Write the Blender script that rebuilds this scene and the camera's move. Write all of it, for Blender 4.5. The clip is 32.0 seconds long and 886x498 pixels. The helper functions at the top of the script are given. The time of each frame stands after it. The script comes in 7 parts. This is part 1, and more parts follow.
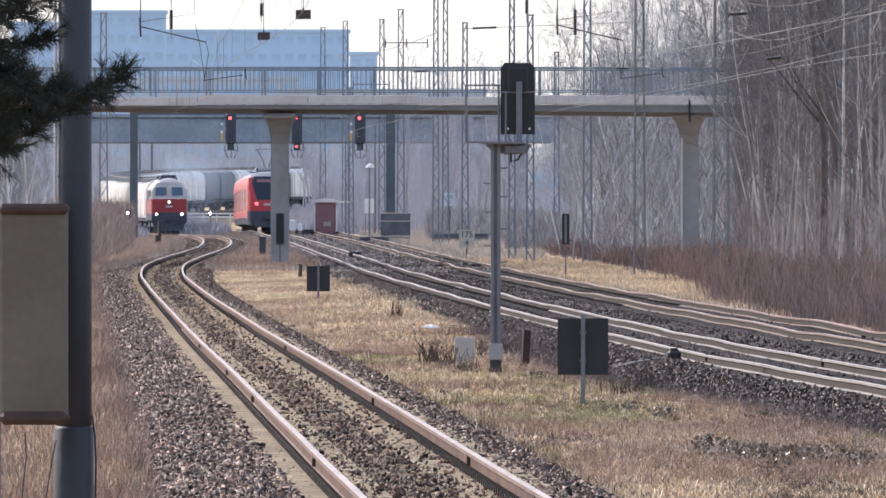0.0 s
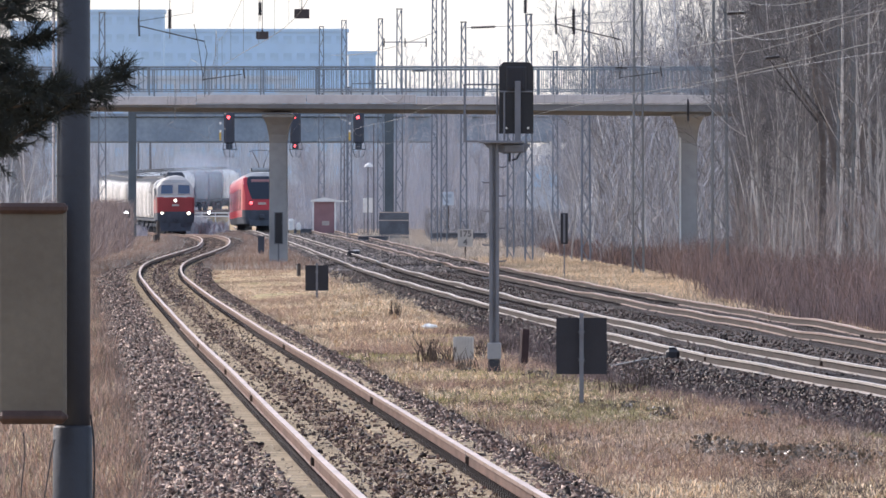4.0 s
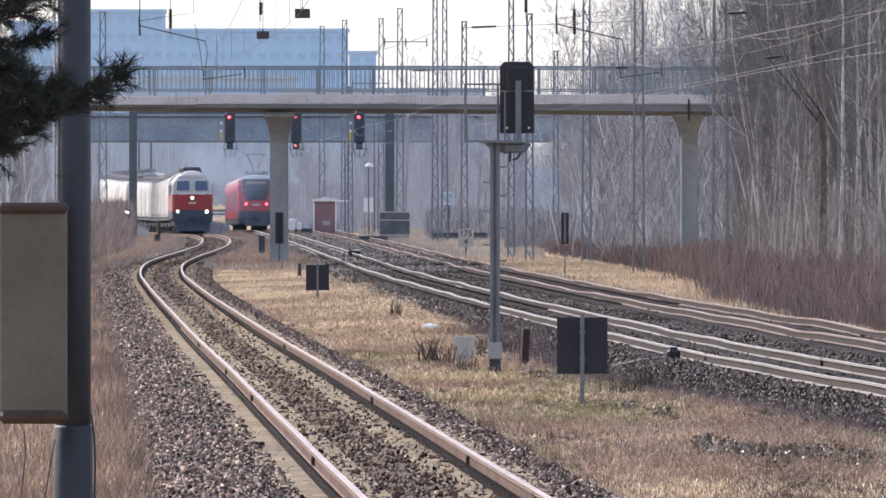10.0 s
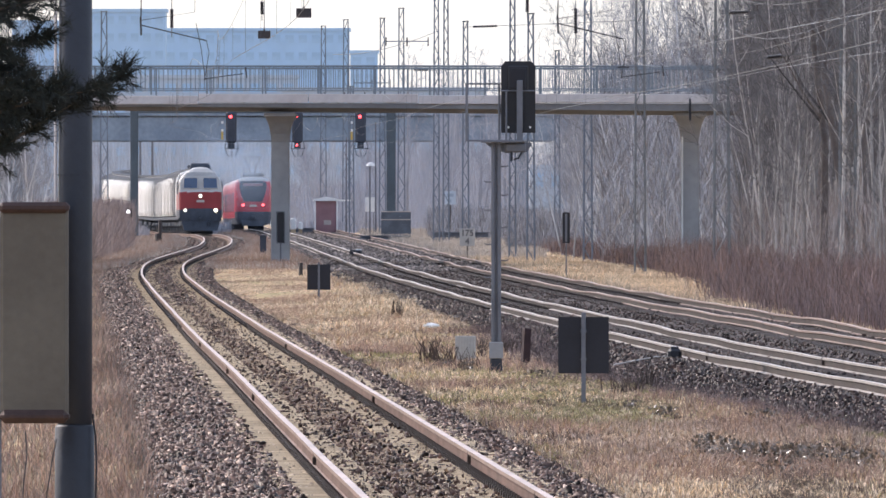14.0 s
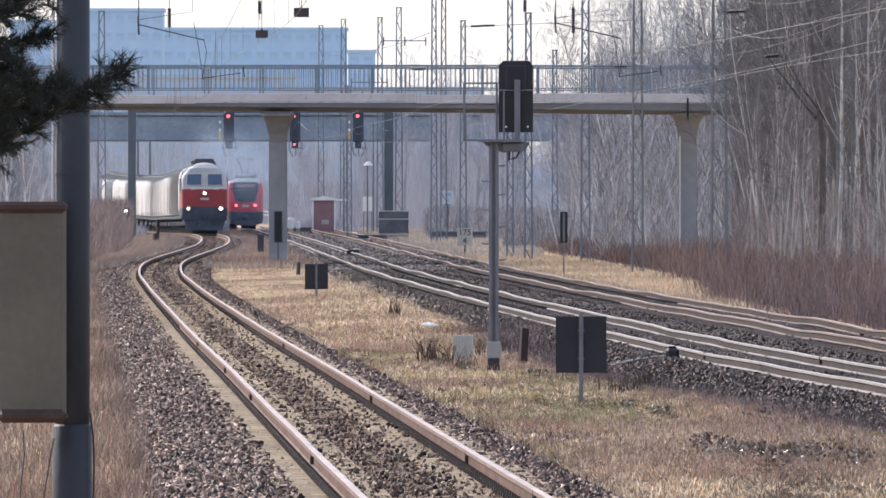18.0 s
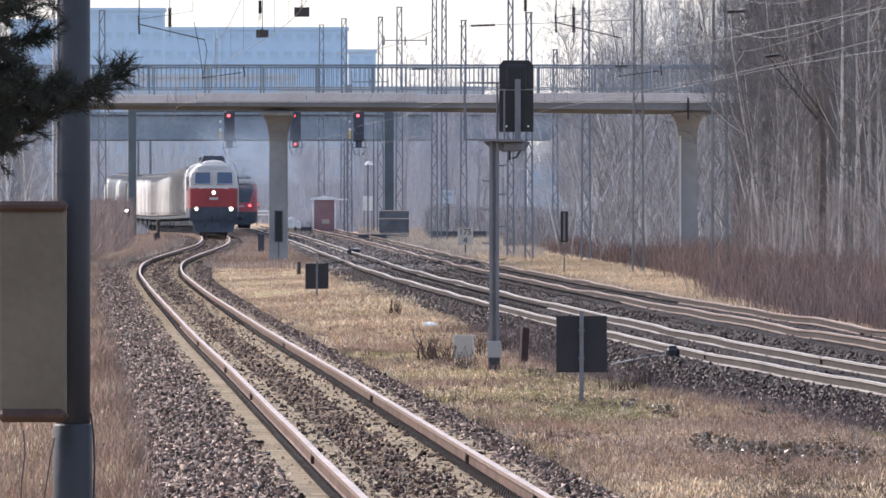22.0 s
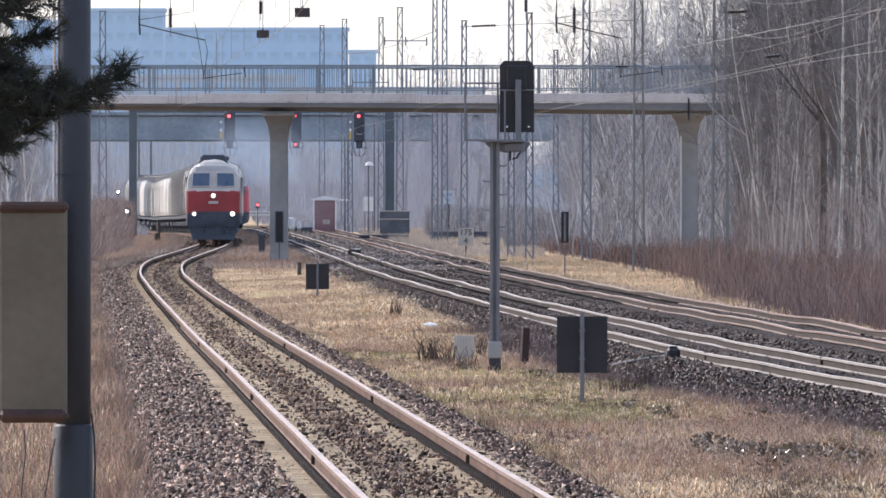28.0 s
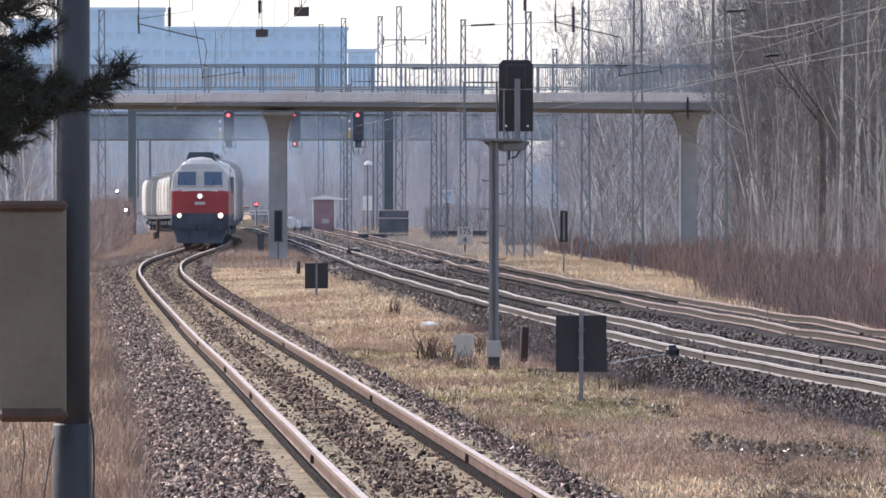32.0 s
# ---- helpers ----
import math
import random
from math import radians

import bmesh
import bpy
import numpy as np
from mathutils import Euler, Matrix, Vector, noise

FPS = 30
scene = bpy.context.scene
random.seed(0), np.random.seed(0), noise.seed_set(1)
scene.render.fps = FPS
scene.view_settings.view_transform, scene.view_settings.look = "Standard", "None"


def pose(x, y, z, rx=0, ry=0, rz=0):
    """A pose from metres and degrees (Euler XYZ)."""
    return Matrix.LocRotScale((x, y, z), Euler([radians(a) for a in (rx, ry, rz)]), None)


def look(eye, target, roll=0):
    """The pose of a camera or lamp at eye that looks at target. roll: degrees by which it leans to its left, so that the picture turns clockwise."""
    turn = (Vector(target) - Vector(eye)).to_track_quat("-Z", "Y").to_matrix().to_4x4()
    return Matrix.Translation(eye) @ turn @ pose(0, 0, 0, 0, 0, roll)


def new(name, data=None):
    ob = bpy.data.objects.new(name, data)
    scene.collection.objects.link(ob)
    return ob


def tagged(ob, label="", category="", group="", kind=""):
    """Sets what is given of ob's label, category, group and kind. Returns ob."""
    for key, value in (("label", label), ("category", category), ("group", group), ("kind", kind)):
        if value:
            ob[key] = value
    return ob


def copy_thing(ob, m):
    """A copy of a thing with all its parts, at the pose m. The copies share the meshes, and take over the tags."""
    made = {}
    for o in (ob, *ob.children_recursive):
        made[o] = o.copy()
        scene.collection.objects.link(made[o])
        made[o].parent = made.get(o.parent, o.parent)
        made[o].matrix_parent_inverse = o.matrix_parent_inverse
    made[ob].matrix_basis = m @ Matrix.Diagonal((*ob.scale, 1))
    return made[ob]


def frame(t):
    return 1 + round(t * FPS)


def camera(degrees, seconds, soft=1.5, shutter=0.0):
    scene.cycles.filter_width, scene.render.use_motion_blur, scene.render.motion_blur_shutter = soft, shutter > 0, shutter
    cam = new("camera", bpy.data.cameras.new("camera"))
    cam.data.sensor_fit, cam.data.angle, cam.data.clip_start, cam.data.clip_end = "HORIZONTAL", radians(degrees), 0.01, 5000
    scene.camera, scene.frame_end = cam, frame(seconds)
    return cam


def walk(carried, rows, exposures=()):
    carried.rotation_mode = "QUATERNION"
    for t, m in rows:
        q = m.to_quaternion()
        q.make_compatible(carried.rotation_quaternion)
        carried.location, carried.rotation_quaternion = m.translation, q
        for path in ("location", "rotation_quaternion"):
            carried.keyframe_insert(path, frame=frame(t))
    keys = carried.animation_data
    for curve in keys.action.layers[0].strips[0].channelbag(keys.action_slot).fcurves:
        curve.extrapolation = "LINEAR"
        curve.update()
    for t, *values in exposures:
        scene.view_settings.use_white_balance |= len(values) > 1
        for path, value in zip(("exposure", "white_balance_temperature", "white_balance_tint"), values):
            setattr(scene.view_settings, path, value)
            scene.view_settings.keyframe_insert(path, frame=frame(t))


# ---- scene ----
# camera: a long lens on a stand at the end of a platform, trembling a little
EYE = 2.45
cam = camera(3.742, 32.0, soft=1.6)
walk(cam, [
    (0, pose(0, 0, EYE, 89.7852, 0, 0.0030)),
    (0.5, pose(0, 0, EYE, 89.7843, 0, 0.0018)),
    (1, pose(0, 0, EYE, 89.7843, 0, 0.0009)),
    (1.5, pose(0, 0, EYE, 89.7840, 0, 0.0000)),
    (2, pose(0, 0, EYE, 89.7834, 0, 0.0000)),
    (2.5, pose(0, 0, EYE, 89.7840, 0, 0.0000)),
    (3, pose(0, 0, EYE, 89.7840, 0, -0.0003)),
    (3.5, pose(0, 0, EYE, 89.7834, 0, -0.0015)),
    (5.5, pose(0, 0, EYE, 89.7792, 0, -0.0064)),
    (6, pose(0, 0, EYE, 89.7801, 0, -0.0012)),
    (6.5, pose(0, 0, EYE, 89.7792, 0, -0.0030)),
    (7, pose(0, 0, EYE, 89.7804, 0, -0.0018)),
    (7.5, pose(0, 0, EYE, 89.7798, 0, -0.0009)),
    (8, pose(0, 0, EYE, 89.7801, 0, -0.0006)),
    (8.5, pose(0, 0, EYE, 89.7798, 0, -0.0003)),
    (9, pose(0, 0, EYE, 89.7804, 0, 0.0000)),
    (9.5, pose(0, 0, EYE, 89.7810, 0, -0.0003)),
    (10, pose(0, 0, EYE, 89.7810, 0, -0.0003)),
    (10.5, pose(0, 0, EYE, 89.7804, 0, 0.0000)),
    (11, pose(0, 0, EYE, 89.7804, 0, 0.0003)),
    (11.5, pose(0, 0, EYE, 89.7810, 0, -0.0003)),
    (12, pose(0, 0, EYE, 89.7804, 0, -0.0042)),
    (12.5, pose(0, 0, EYE, 89.7798, 0, 0.0024)),
    (13, pose(0, 0, EYE, 89.7807, 0, -0.0039)),
    (13.5, pose(0, 0, EYE, 89.7807, 0, -0.0049)),
    (14, pose(0, 0, EYE, 89.7789, 0, 0.0052)),
    (14.5, pose(0, 0, EYE, 89.7795, 0, -0.0082)),
    (16.5, pose(0, 0, EYE, 89.7789, 0, -0.0036)),
    (17, pose(0, 0, EYE, 89.7767, 0, 0.0012)),
    (17.5, pose(0, 0, EYE, 89.7739, 0, -0.0046)),
    (18, pose(0, 0, EYE, 89.7767, 0, -0.0049)),
    (18.5, pose(0, 0, EYE, 89.7792, 0, -0.0036)),
    (19, pose(0, 0, EYE, 89.7773, 0, -0.0049)),
    (19.5, pose(0, 0, EYE, 89.7767, 0, -0.0042)),
    (20, pose(0, 0, EYE, 89.7727, 0, -0.0027)),
    (20.5, pose(0, 0, EYE, 89.7776, 0, -0.0039)),
    (21, pose(0, 0, EYE, 89.7733, 0, -0.0021)),
    (21.5, pose(0, 0, EYE, 89.7751, 0, -0.0036)),
    (22, pose(0, 0, EYE, 89.7748, 0, -0.0030)),
    (22.5, pose(0, 0, EYE, 89.7764, 0, -0.0036)),
    (23, pose(0, 0, EYE, 89.7776, 0, -0.0018)),
    (23.5, pose(0, 0, EYE, 89.7751, 0, -0.0012)),
    (24, pose(0, 0, EYE, 89.7773, 0, -0.0021)),
    (24.5, pose(0, 0, EYE, 89.7718, 0, -0.0046)),
    (25, pose(0, 0, EYE, 89.7764, 0, -0.0006)),
    (25.5, pose(0, 0, EYE, 89.7751, 0, 0.0000)),
    (27.5, pose(0, 0, EYE, 89.7751, 0, -0.0012)),
    (28, pose(0, 0, EYE, 89.7767, 0, -0.0006)),
    (28.5, pose(0, 0, EYE, 89.7767, 0, -0.0006)),
    (29, pose(0, 0, EYE, 89.7770, 0, -0.0021)),
    (29.5, pose(0, 0, EYE, 89.7783, 0, -0.0018)),
    (30, pose(0, 0, EYE, 89.7785, 0, -0.0015)),
    (30.5, pose(0, 0, EYE, 89.7773, 0, -0.0024)),
    (31, pose(0, 0, EYE, 89.7746, 0, -0.0042)),
    (31.5, pose(0, 0, EYE, 89.7694, 0, -0.0033)),
    (32, pose(0, 0, EYE, 89.7730, 0, -0.0046)),
], exposures=[(0, 0.42, 5850, 15), (32, 0.42, 5850, 15)])

# ---- light: clear early spring day, sun ahead and to the left ----
SUN_AZ, SUN_EL = -46.0, 34.0            # degrees from +Y (negative: towards -X), and above the horizon
world = bpy.data.worlds.new("world")
scene.world = world
world.use_nodes = True
wn = world.node_tree
sky = wn.nodes.new("ShaderNodeTexSky")
sky.sky_type, sky.sun_disc = "NISHITA", False
sky.sun_elevation, sky.sun_rotation = radians(SUN_EL), radians(SUN_AZ)
sky.air_density, sky.dust_density, sky.ozone_density = 1.2, 0.9, 1.5
wn.nodes["Background"].inputs["Strength"].default_value = 0.15
# thin white haze over the whole sky
veil = wn.nodes.new("ShaderNodeMix")
veil.data_type = "RGBA"
veil.inputs["Factor"].default_value = 0.5
veil.inputs["B"].default_value = (5.2, 5.5, 6.0, 1)
wn.links.new(sky.outputs[0], veil.inputs["A"])
wn.links.new(veil.outputs["Result"], wn.nodes["Background"].inputs["Color"])
sun = new("sun", bpy.data.lights.new("sun", "SUN"))
sun.data.energy, sun.data.angle, sun.data.color = 3.9, radians(0.55), (1.0, 0.85, 0.68)
az, el = radians(SUN_AZ), radians(SUN_EL)
sun_way = Vector((math.sin(az) * math.cos(el), math.cos(az) * math.cos(el), math.sin(el)))
sun.matrix_world = look(sun_way * 100, (0, 0, 0))


# ---- materials ----
def material(name, color, rough=0.7, metal=0.0, vary=0.25, size=0.5, fine=8.0, bump=0.2, tint=None, island=0.0, each=0.0, spec=0.4):
    """Colour with stains at one scale, grain at another, fine relief; island / each vary it by piece or by object."""
    m = bpy.data.materials.new(name)
    m.use_nodes = True
    nt = m.node_tree
    b = nt.nodes["Principled BSDF"]
    b.inputs["Roughness"].default_value = rough
    b.inputs["Metallic"].default_value = metal
    b.inputs["Specular IOR Level"].default_value = spec
    tc = nt.nodes.new("ShaderNodeTexCoord")
    n1 = nt.nodes.new("ShaderNodeTexNoise")
    n1.inputs["Scale"].default_value, n1.inputs["Detail"].default_value = size, 6
    n2 = nt.nodes.new("ShaderNodeTexNoise")
    n2.inputs["Scale"].default_value, n2.inputs["Detail"].default_value = fine, 5
    nt.links.new(tc.outputs["Object"], n1.inputs["Vector"])
    nt.links.new(tc.outputs["Object"], n2.inputs["Vector"])
    t = tint or tuple(c * (1 - vary) for c in color)
    ramp = nt.nodes.new("ShaderNodeValToRGB")
    ramp.color_ramp.elements[0].position, ramp.color_ramp.elements[1].position = 0.36, 0.64
    ramp.color_ramp.elements[0].color = (*t, 1)
    ramp.color_ramp.elements[1].color = (*color, 1)
    nt.links.new(n1.outputs["Fac"], ramp.inputs["Fac"])
    hsv = nt.nodes.new("ShaderNodeHueSaturation")
    nt.links.new(ramp.outputs["Color"], hsv.inputs["Color"])
    val = nt.nodes.new("ShaderNodeMath")
    val.operation = "MULTIPLY_ADD"
    nt.links.new(n2.outputs["Fac"], val.inputs[0])
    val.inputs[1].default_value, val.inputs[2].default_value = vary * 1.6, 1 - vary * 0.8
    last = val
    for amount, kind in ((island, "geo"), (each, "ob")):
        if amount:
            src = nt.nodes.new("ShaderNodeNewGeometry" if kind == "geo" else "ShaderNodeObjectInfo")
            more = nt.nodes.new("ShaderNodeMath")
            more.operation = "MULTIPLY_ADD"
            nt.links.new(src.outputs["Random Per Island" if kind == "geo" else "Random"], more.inputs[0])
            more.inputs[1].default_value, more.inputs[2].default_value = amount * 2, 1 - amount
            both = nt.nodes.new("ShaderNodeMath")
            both.operation = "MULTIPLY"
            nt.links.new(last.outputs[0], both.inputs[0])
            nt.links.new(more.outputs[0], both.inputs[1])
            last = both
    nt.links.new(last.outputs[0], hsv.inputs["Value"])
    nt.links.new(hsv.outputs["Color"], b.inputs["Base Color"])
    if bump:
        bp = nt.nodes.new("ShaderNodeBump")
        bp.inputs["Strength"].default_value, bp.inputs["Distance"].default_value = bump, 0.02
        nt.links.new(n2.outputs["Fac"], bp.inputs["Height"])
        nt.links.new(bp.outputs["Normal"], b.inputs["Normal"])
    return m


def glow(name, color, strength):
    m = bpy.data.materials.new(name)
    m.use_nodes = True
    b = m.node_tree.nodes["Principled BSDF"]
    b.inputs["Base Color"].default_value = (*color, 1)
    b.inputs["Emission Color"].default_value = (*color, 1)
    b.inputs["Emission Strength"].default_value = strength
    return m


def glass(name, color, rough=0.08, coat=0.4, spec=0.5):
    m = bpy.data.materials.new(name)
    m.use_nodes = True
    b = m.node_tree.nodes["Principled BSDF"]
    b.inputs["Base Color"].default_value = (*color, 1)
    b.inputs["Roughness"].default_value = rough
    b.inputs["Coat Weight"].default_value = coat
    b.inputs["Specular IOR Level"].default_value = spec
    return m


HEAD_SIDE = material("rail_head_side", (0.42, 0.36, 0.315), 0.5, 0.2, 0.25, 0.8, 20, 0.2)
DULL_HEAD = material("dull_rail_head", (0.74, 0.565, 0.465), 0.45, 0.7, 0.25, 0.6, 30, 0.1)
DARK_SIDE = material("rusty_head_side", (0.31, 0.222, 0.18), 0.6, 0.05, 0.3, 0.8, 20, 0.2, spec=0.2)
DARK_RUST = material("dark_rail_rust", (0.06, 0.045, 0.039), 0.7, 0.0, 0.35, 0.8, 20, 0.3, spec=0.2)
PINK_RUST = material("pinkish_rail_rust", (0.185, 0.118, 0.093), 0.7, 0.0, 0.35, 0.8, 20, 0.3, spec=0.15)
# Pale chips imitate glints of sunlit stone facets.
GLINT_CHIP = material("painted_glint_chip", (0.56, 0.42, 0.34), 0.55, 0, 0.2, 6, 40, 0.2, tint=(0.30, 0.205, 0.16), island=0.5, spec=0.25)
BRUSH = material("wood_brush", (0.21, 0.195, 0.195), 0.85, 0, 0.3, 0.06, 8, 0, tint=(0.10, 0.092, 0.095), island=0.7)
# Old timber with distance haze in its slate blue; low walls share it.
STACK = material("haze_painted_timber", (0.12, 0.135, 0.165), 0.85, 0, 0.3, 1.5, 14, 0.3)
# Wagon grey darkened and blued: backlit side shade plus distance haze.
SHADED_WAGON = material("shaded_wagon_paint", (0.125, 0.152, 0.195), 0.6, 0, 0.3, 0.5, 8, 0.1, tint=(0.085, 0.105, 0.135), each=0.2)
# Sign face and ink: faded, with distance haze washed into both.
SIGN_FACE = material("weathered_hazed_sign_face", (0.46, 0.445, 0.42), 0.7, 0, 0.15, 2, 20, 0.05)
SIGN_FADED_BOX = material("grey_box_paint", (0.30, 0.30, 0.31), 0.6, 0, 0.15, 2, 20, 0.05)
SIGN_INK_HAZED = material("faded_hazed_sign_ink", (0.15, 0.145, 0.15), 0.7, 0, 0.15, 2, 20, 0)
# Farther sign: haze brings its ink close to the face colour.
BLUE_SIGN = material("pale_blue_sign_face", (0.46, 0.53, 0.62), 0.7, 0, 0.1, 2, 20, 0.05)
BLUE_INK = material("pale_blue_sign_ink", (0.32, 0.38, 0.47), 0.7, 0, 0.1, 2, 20, 0)
GRIT = material("sand_grit", (0.44, 0.35, 0.25), 0.95, 0, 0.2, 4, 30, 0.2, tint=(0.30, 0.235, 0.17), island=0.5)
# Rust, darkened further for the shadow line on the web.
RAIL_RUST_SHADED = material("rail_rust_shaded", (0.065, 0.049, 0.042), 0.7, 0.0, 0.3, 0.8, 20, 0.3, spec=0.2)
RAIL_HEAD = material("rail_head", (0.76, 0.65, 0.56), 0.40, 0.8, 0.15, 2, 30, 0.05)
SLEEPER = material("sleeper_concrete", (0.56, 0.435, 0.285), 0.9, 0, 0.3, 1.2, 12, 0.4, each=0.2, spec=0.15)
CLIP = material("clip_steel", (0.045, 0.034, 0.031), 0.6, 0.3, 0.3, 3, 30, 0.2)
BALLAST = material("ballast_bed", (0.064, 0.045, 0.039), 0.9, 0, 0.6, 0.5, 7, 1.0, tint=(0.032, 0.023, 0.021))
CRIB = material("crib_gravel", (0.27, 0.195, 0.13), 0.9, 0, 0.5, 0.5, 10, 1.0, tint=(0.125, 0.088, 0.064), spec=0.1)
STONE = material("ballast_stone", (0.118, 0.075, 0.059), 0.5, 0, 0.3, 6, 40, 0.3, tint=(0.054, 0.034, 0.028), island=0.95, spec=0.18)
STONE_DARK = material("dark_ballast_stone", (0.056, 0.034, 0.029), 0.5, 0, 0.3, 6, 40, 0.3, tint=(0.026, 0.017, 0.015), island=0.95, spec=0.22)
SAND = material("sand_strip", (0.62, 0.475, 0.30), 0.95, 0, 0.35, 0.9, 14, 0.6, tint=(0.38, 0.28, 0.18), spec=0.1)
GRASS_BLADE = material("dry_grass", (0.78, 0.62, 0.43), 0.7, 0, 0.25, 0.05, 6, 0, tint=(0.50, 0.375, 0.25), island=0.65)
# Far grass and stone: greyed and lifted to carry distance haze.
HAZED_GRASS = material("hazed_far_grass", (0.56, 0.495, 0.42), 0.8, 0, 0.25, 0.05, 6, 0, tint=(0.39, 0.34, 0.295), island=0.6)
HAZED_STONE = material("hazed_ballast_stone", (0.17, 0.145, 0.138), 0.6, 0, 0.3, 6, 40, 0.2, tint=(0.09, 0.078, 0.076), island=0.9, spec=0.3)
BROWN_BLADE = material("red_brown_grass", (0.56, 0.425, 0.325), 0.8, 0, 0.25, 0.08, 6, 0, tint=(0.33, 0.235, 0.18), island=0.65)
LEFT_BLADE = material("dull_verge_grass", (0.30, 0.25, 0.185), 0.85, 0, 0.3, 0.08, 6, 0, tint=(0.19, 0.15, 0.115), island=0.6)
GREEN_BLADE = material("green_grass", (0.36, 0.35, 0.13), 0.8, 0, 0.25, 0.1, 6, 0, tint=(0.29, 0.25, 0.11), island=0.4)
REED_BLADE = material("brown_stalks", (0.46, 0.315, 0.235), 0.85, 0, 0.25, 0.08, 6, 0, tint=(0.29, 0.185, 0.145), island=0.6)
BRAMBLE = material("bramble_twigs", (0.235, 0.168, 0.152), 0.85, 0, 0.3, 0.05, 8, 0, tint=(0.13, 0.092, 0.09), island=0.75)
SCRUB = material("brown_scrub", (0.33, 0.262, 0.24), 0.85, 0, 0.3, 0.05, 8, 0, tint=(0.18, 0.14, 0.135), island=0.65)
# Beyond the bridge: haze is painted into these paler grey colours.
HAZED_BRUSH = material("hazy_wood_brush", (0.345, 0.345, 0.37), 0.85, 0, 0.3, 0.06, 8, 0, tint=(0.20, 0.20, 0.22), island=0.7)
HAZED_BARK = material("hazy_bark", (0.62, 0.625, 0.64), 0.75, 0, 0.35, 0.5, 10, 0.4, tint=(0.33, 0.333, 0.35), each=0.4)
HAZED_TWIG = material("hazy_twigs", (0.31, 0.31, 0.332), 0.85, 0, 0.3, 0.3, 9, 0, tint=(0.20, 0.20, 0.22), each=0.3, island=0.4)
BARK = material("bark", (0.52, 0.495, 0.47), 0.65, 0, 0.35, 0.5, 10, 0.6, tint=(0.22, 0.205, 0.20), each=0.5)
DARK_BARK = material("dark_bark", (0.17, 0.145, 0.135), 0.85, 0, 0.4, 0.6, 9, 0.7, tint=(0.085, 0.072, 0.068), each=0.3)
TWIG = material("twigs", (0.18, 0.170, 0.172), 0.85, 0, 0.3, 0.3, 9, 0, tint=(0.095, 0.090, 0.094), each=0.3, island=0.5)
# Distant wood: atmospheric haze painted in as pale blue-grey.
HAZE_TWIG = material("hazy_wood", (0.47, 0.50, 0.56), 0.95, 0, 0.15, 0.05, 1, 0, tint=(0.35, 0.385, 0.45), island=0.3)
FAR_HAZED_BARK = material("far_hazed_bark", (0.43, 0.44, 0.50), 0.9, 0, 0.3, 0.5, 8, 0, each=0.15)
FAR_HAZED_TWIG = material("far_hazed_twigs", (0.43, 0.44, 0.50), 0.9, 0, 0.25, 0.2, 8, 0, each=0.15, island=0.2)
NEEDLE = material("pine_needles", (0.015, 0.019, 0.014), 0.6, 0, 0.3, 2, 20, 0, tint=(0.008, 0.011, 0.009), island=0.5)
PINE_WOOD = material("pine_wood", (0.10, 0.07, 0.05), 0.85, 0, 0.3, 3, 30, 0.4)
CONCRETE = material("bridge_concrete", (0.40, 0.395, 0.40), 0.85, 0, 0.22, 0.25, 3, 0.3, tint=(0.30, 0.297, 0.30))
# Bridge concrete darkened to stand in for the girder's shadow.
DECK = material("shaded_deck_concrete", (0.235, 0.235, 0.245), 0.9, 0, 0.3, 0.25, 3, 0.3, tint=(0.165, 0.165, 0.172))
KERB = material("pale_edge_beam", (0.60, 0.56, 0.55), 0.8, 0, 0.18, 0.6, 5, 0.2, tint=(0.52, 0.47, 0.46))
RAILING = material("railing_paint", (0.22, 0.26, 0.30), 0.5, 0.2, 0.2, 1, 10, 0.1)
MAST_GREY = material("mast_galvanised", (0.17, 0.175, 0.20), 0.5, 0.2, 0.25, 1.5, 14, 0.15)
POLE_GREY = material("pole_paint", (0.030, 0.034, 0.046), 0.55, 0.1, 0.2, 1.0, 20, 0.2)
# Copy of the lattice steel, blued to carry distance haze.
HAZED_LATTICE = material("hazed_lattice_steel", (0.17, 0.20, 0.25), 0.7, 0.1, 0.2, 1.2, 12, 0)
LATTICE = material("lattice_steel", (0.19, 0.20, 0.21), 0.6, 0.2, 0.25, 1.2, 12, 0.1)
BLACK = material("black_enamel", (0.018, 0.018, 0.024), 0.5, 0, 0.3, 2, 20, 0.05)
DARK_BOARD = material("board_back", (0.022, 0.022, 0.030), 0.6, 0.1, 0.25, 1.5, 18, 0.1)
BOX_FACE = material("box_face", (0.132, 0.115, 0.090), 0.6, 0, 0.2, 1.2, 25, 0.1, tint=(0.095, 0.080, 0.062))
BOX_RIM = material("box_rim_rusty", (0.075, 0.045, 0.038), 0.7, 0.2, 0.35, 3, 30, 0.3)
LOCO_RED = material("loco_red", (0.305, 0.040, 0.048), 0.4, 0, 0.2, 0.7, 14, 0.05)
LOCO_CREAM = material("loco_cream", (0.50, 0.485, 0.47), 0.45, 0, 0.2, 0.8, 14, 0.05)
LOCO_ROOF = material("loco_roof", (0.46, 0.455, 0.45), 0.55, 0, 0.3, 0.7, 14, 0.1)
SLEEPER_DIRTY = material("dirty_sleeper", (0.078, 0.062, 0.055), 0.9, 0, 0.35, 1.2, 12, 0.4, each=0.15)
# Dark frame steel lifted to grey-blue by painted distance haze.
HAZED_UNDER = material("underframe", (0.066, 0.080, 0.108), 0.7, 0.1, 0.35, 1.5, 16, 0.2)
WAGON = material("wagon_pale_grey", (0.86, 0.85, 0.83), 0.42, 0, 0.3, 0.5, 8, 0.1, tint=(0.66, 0.65, 0.635), each=0.1)
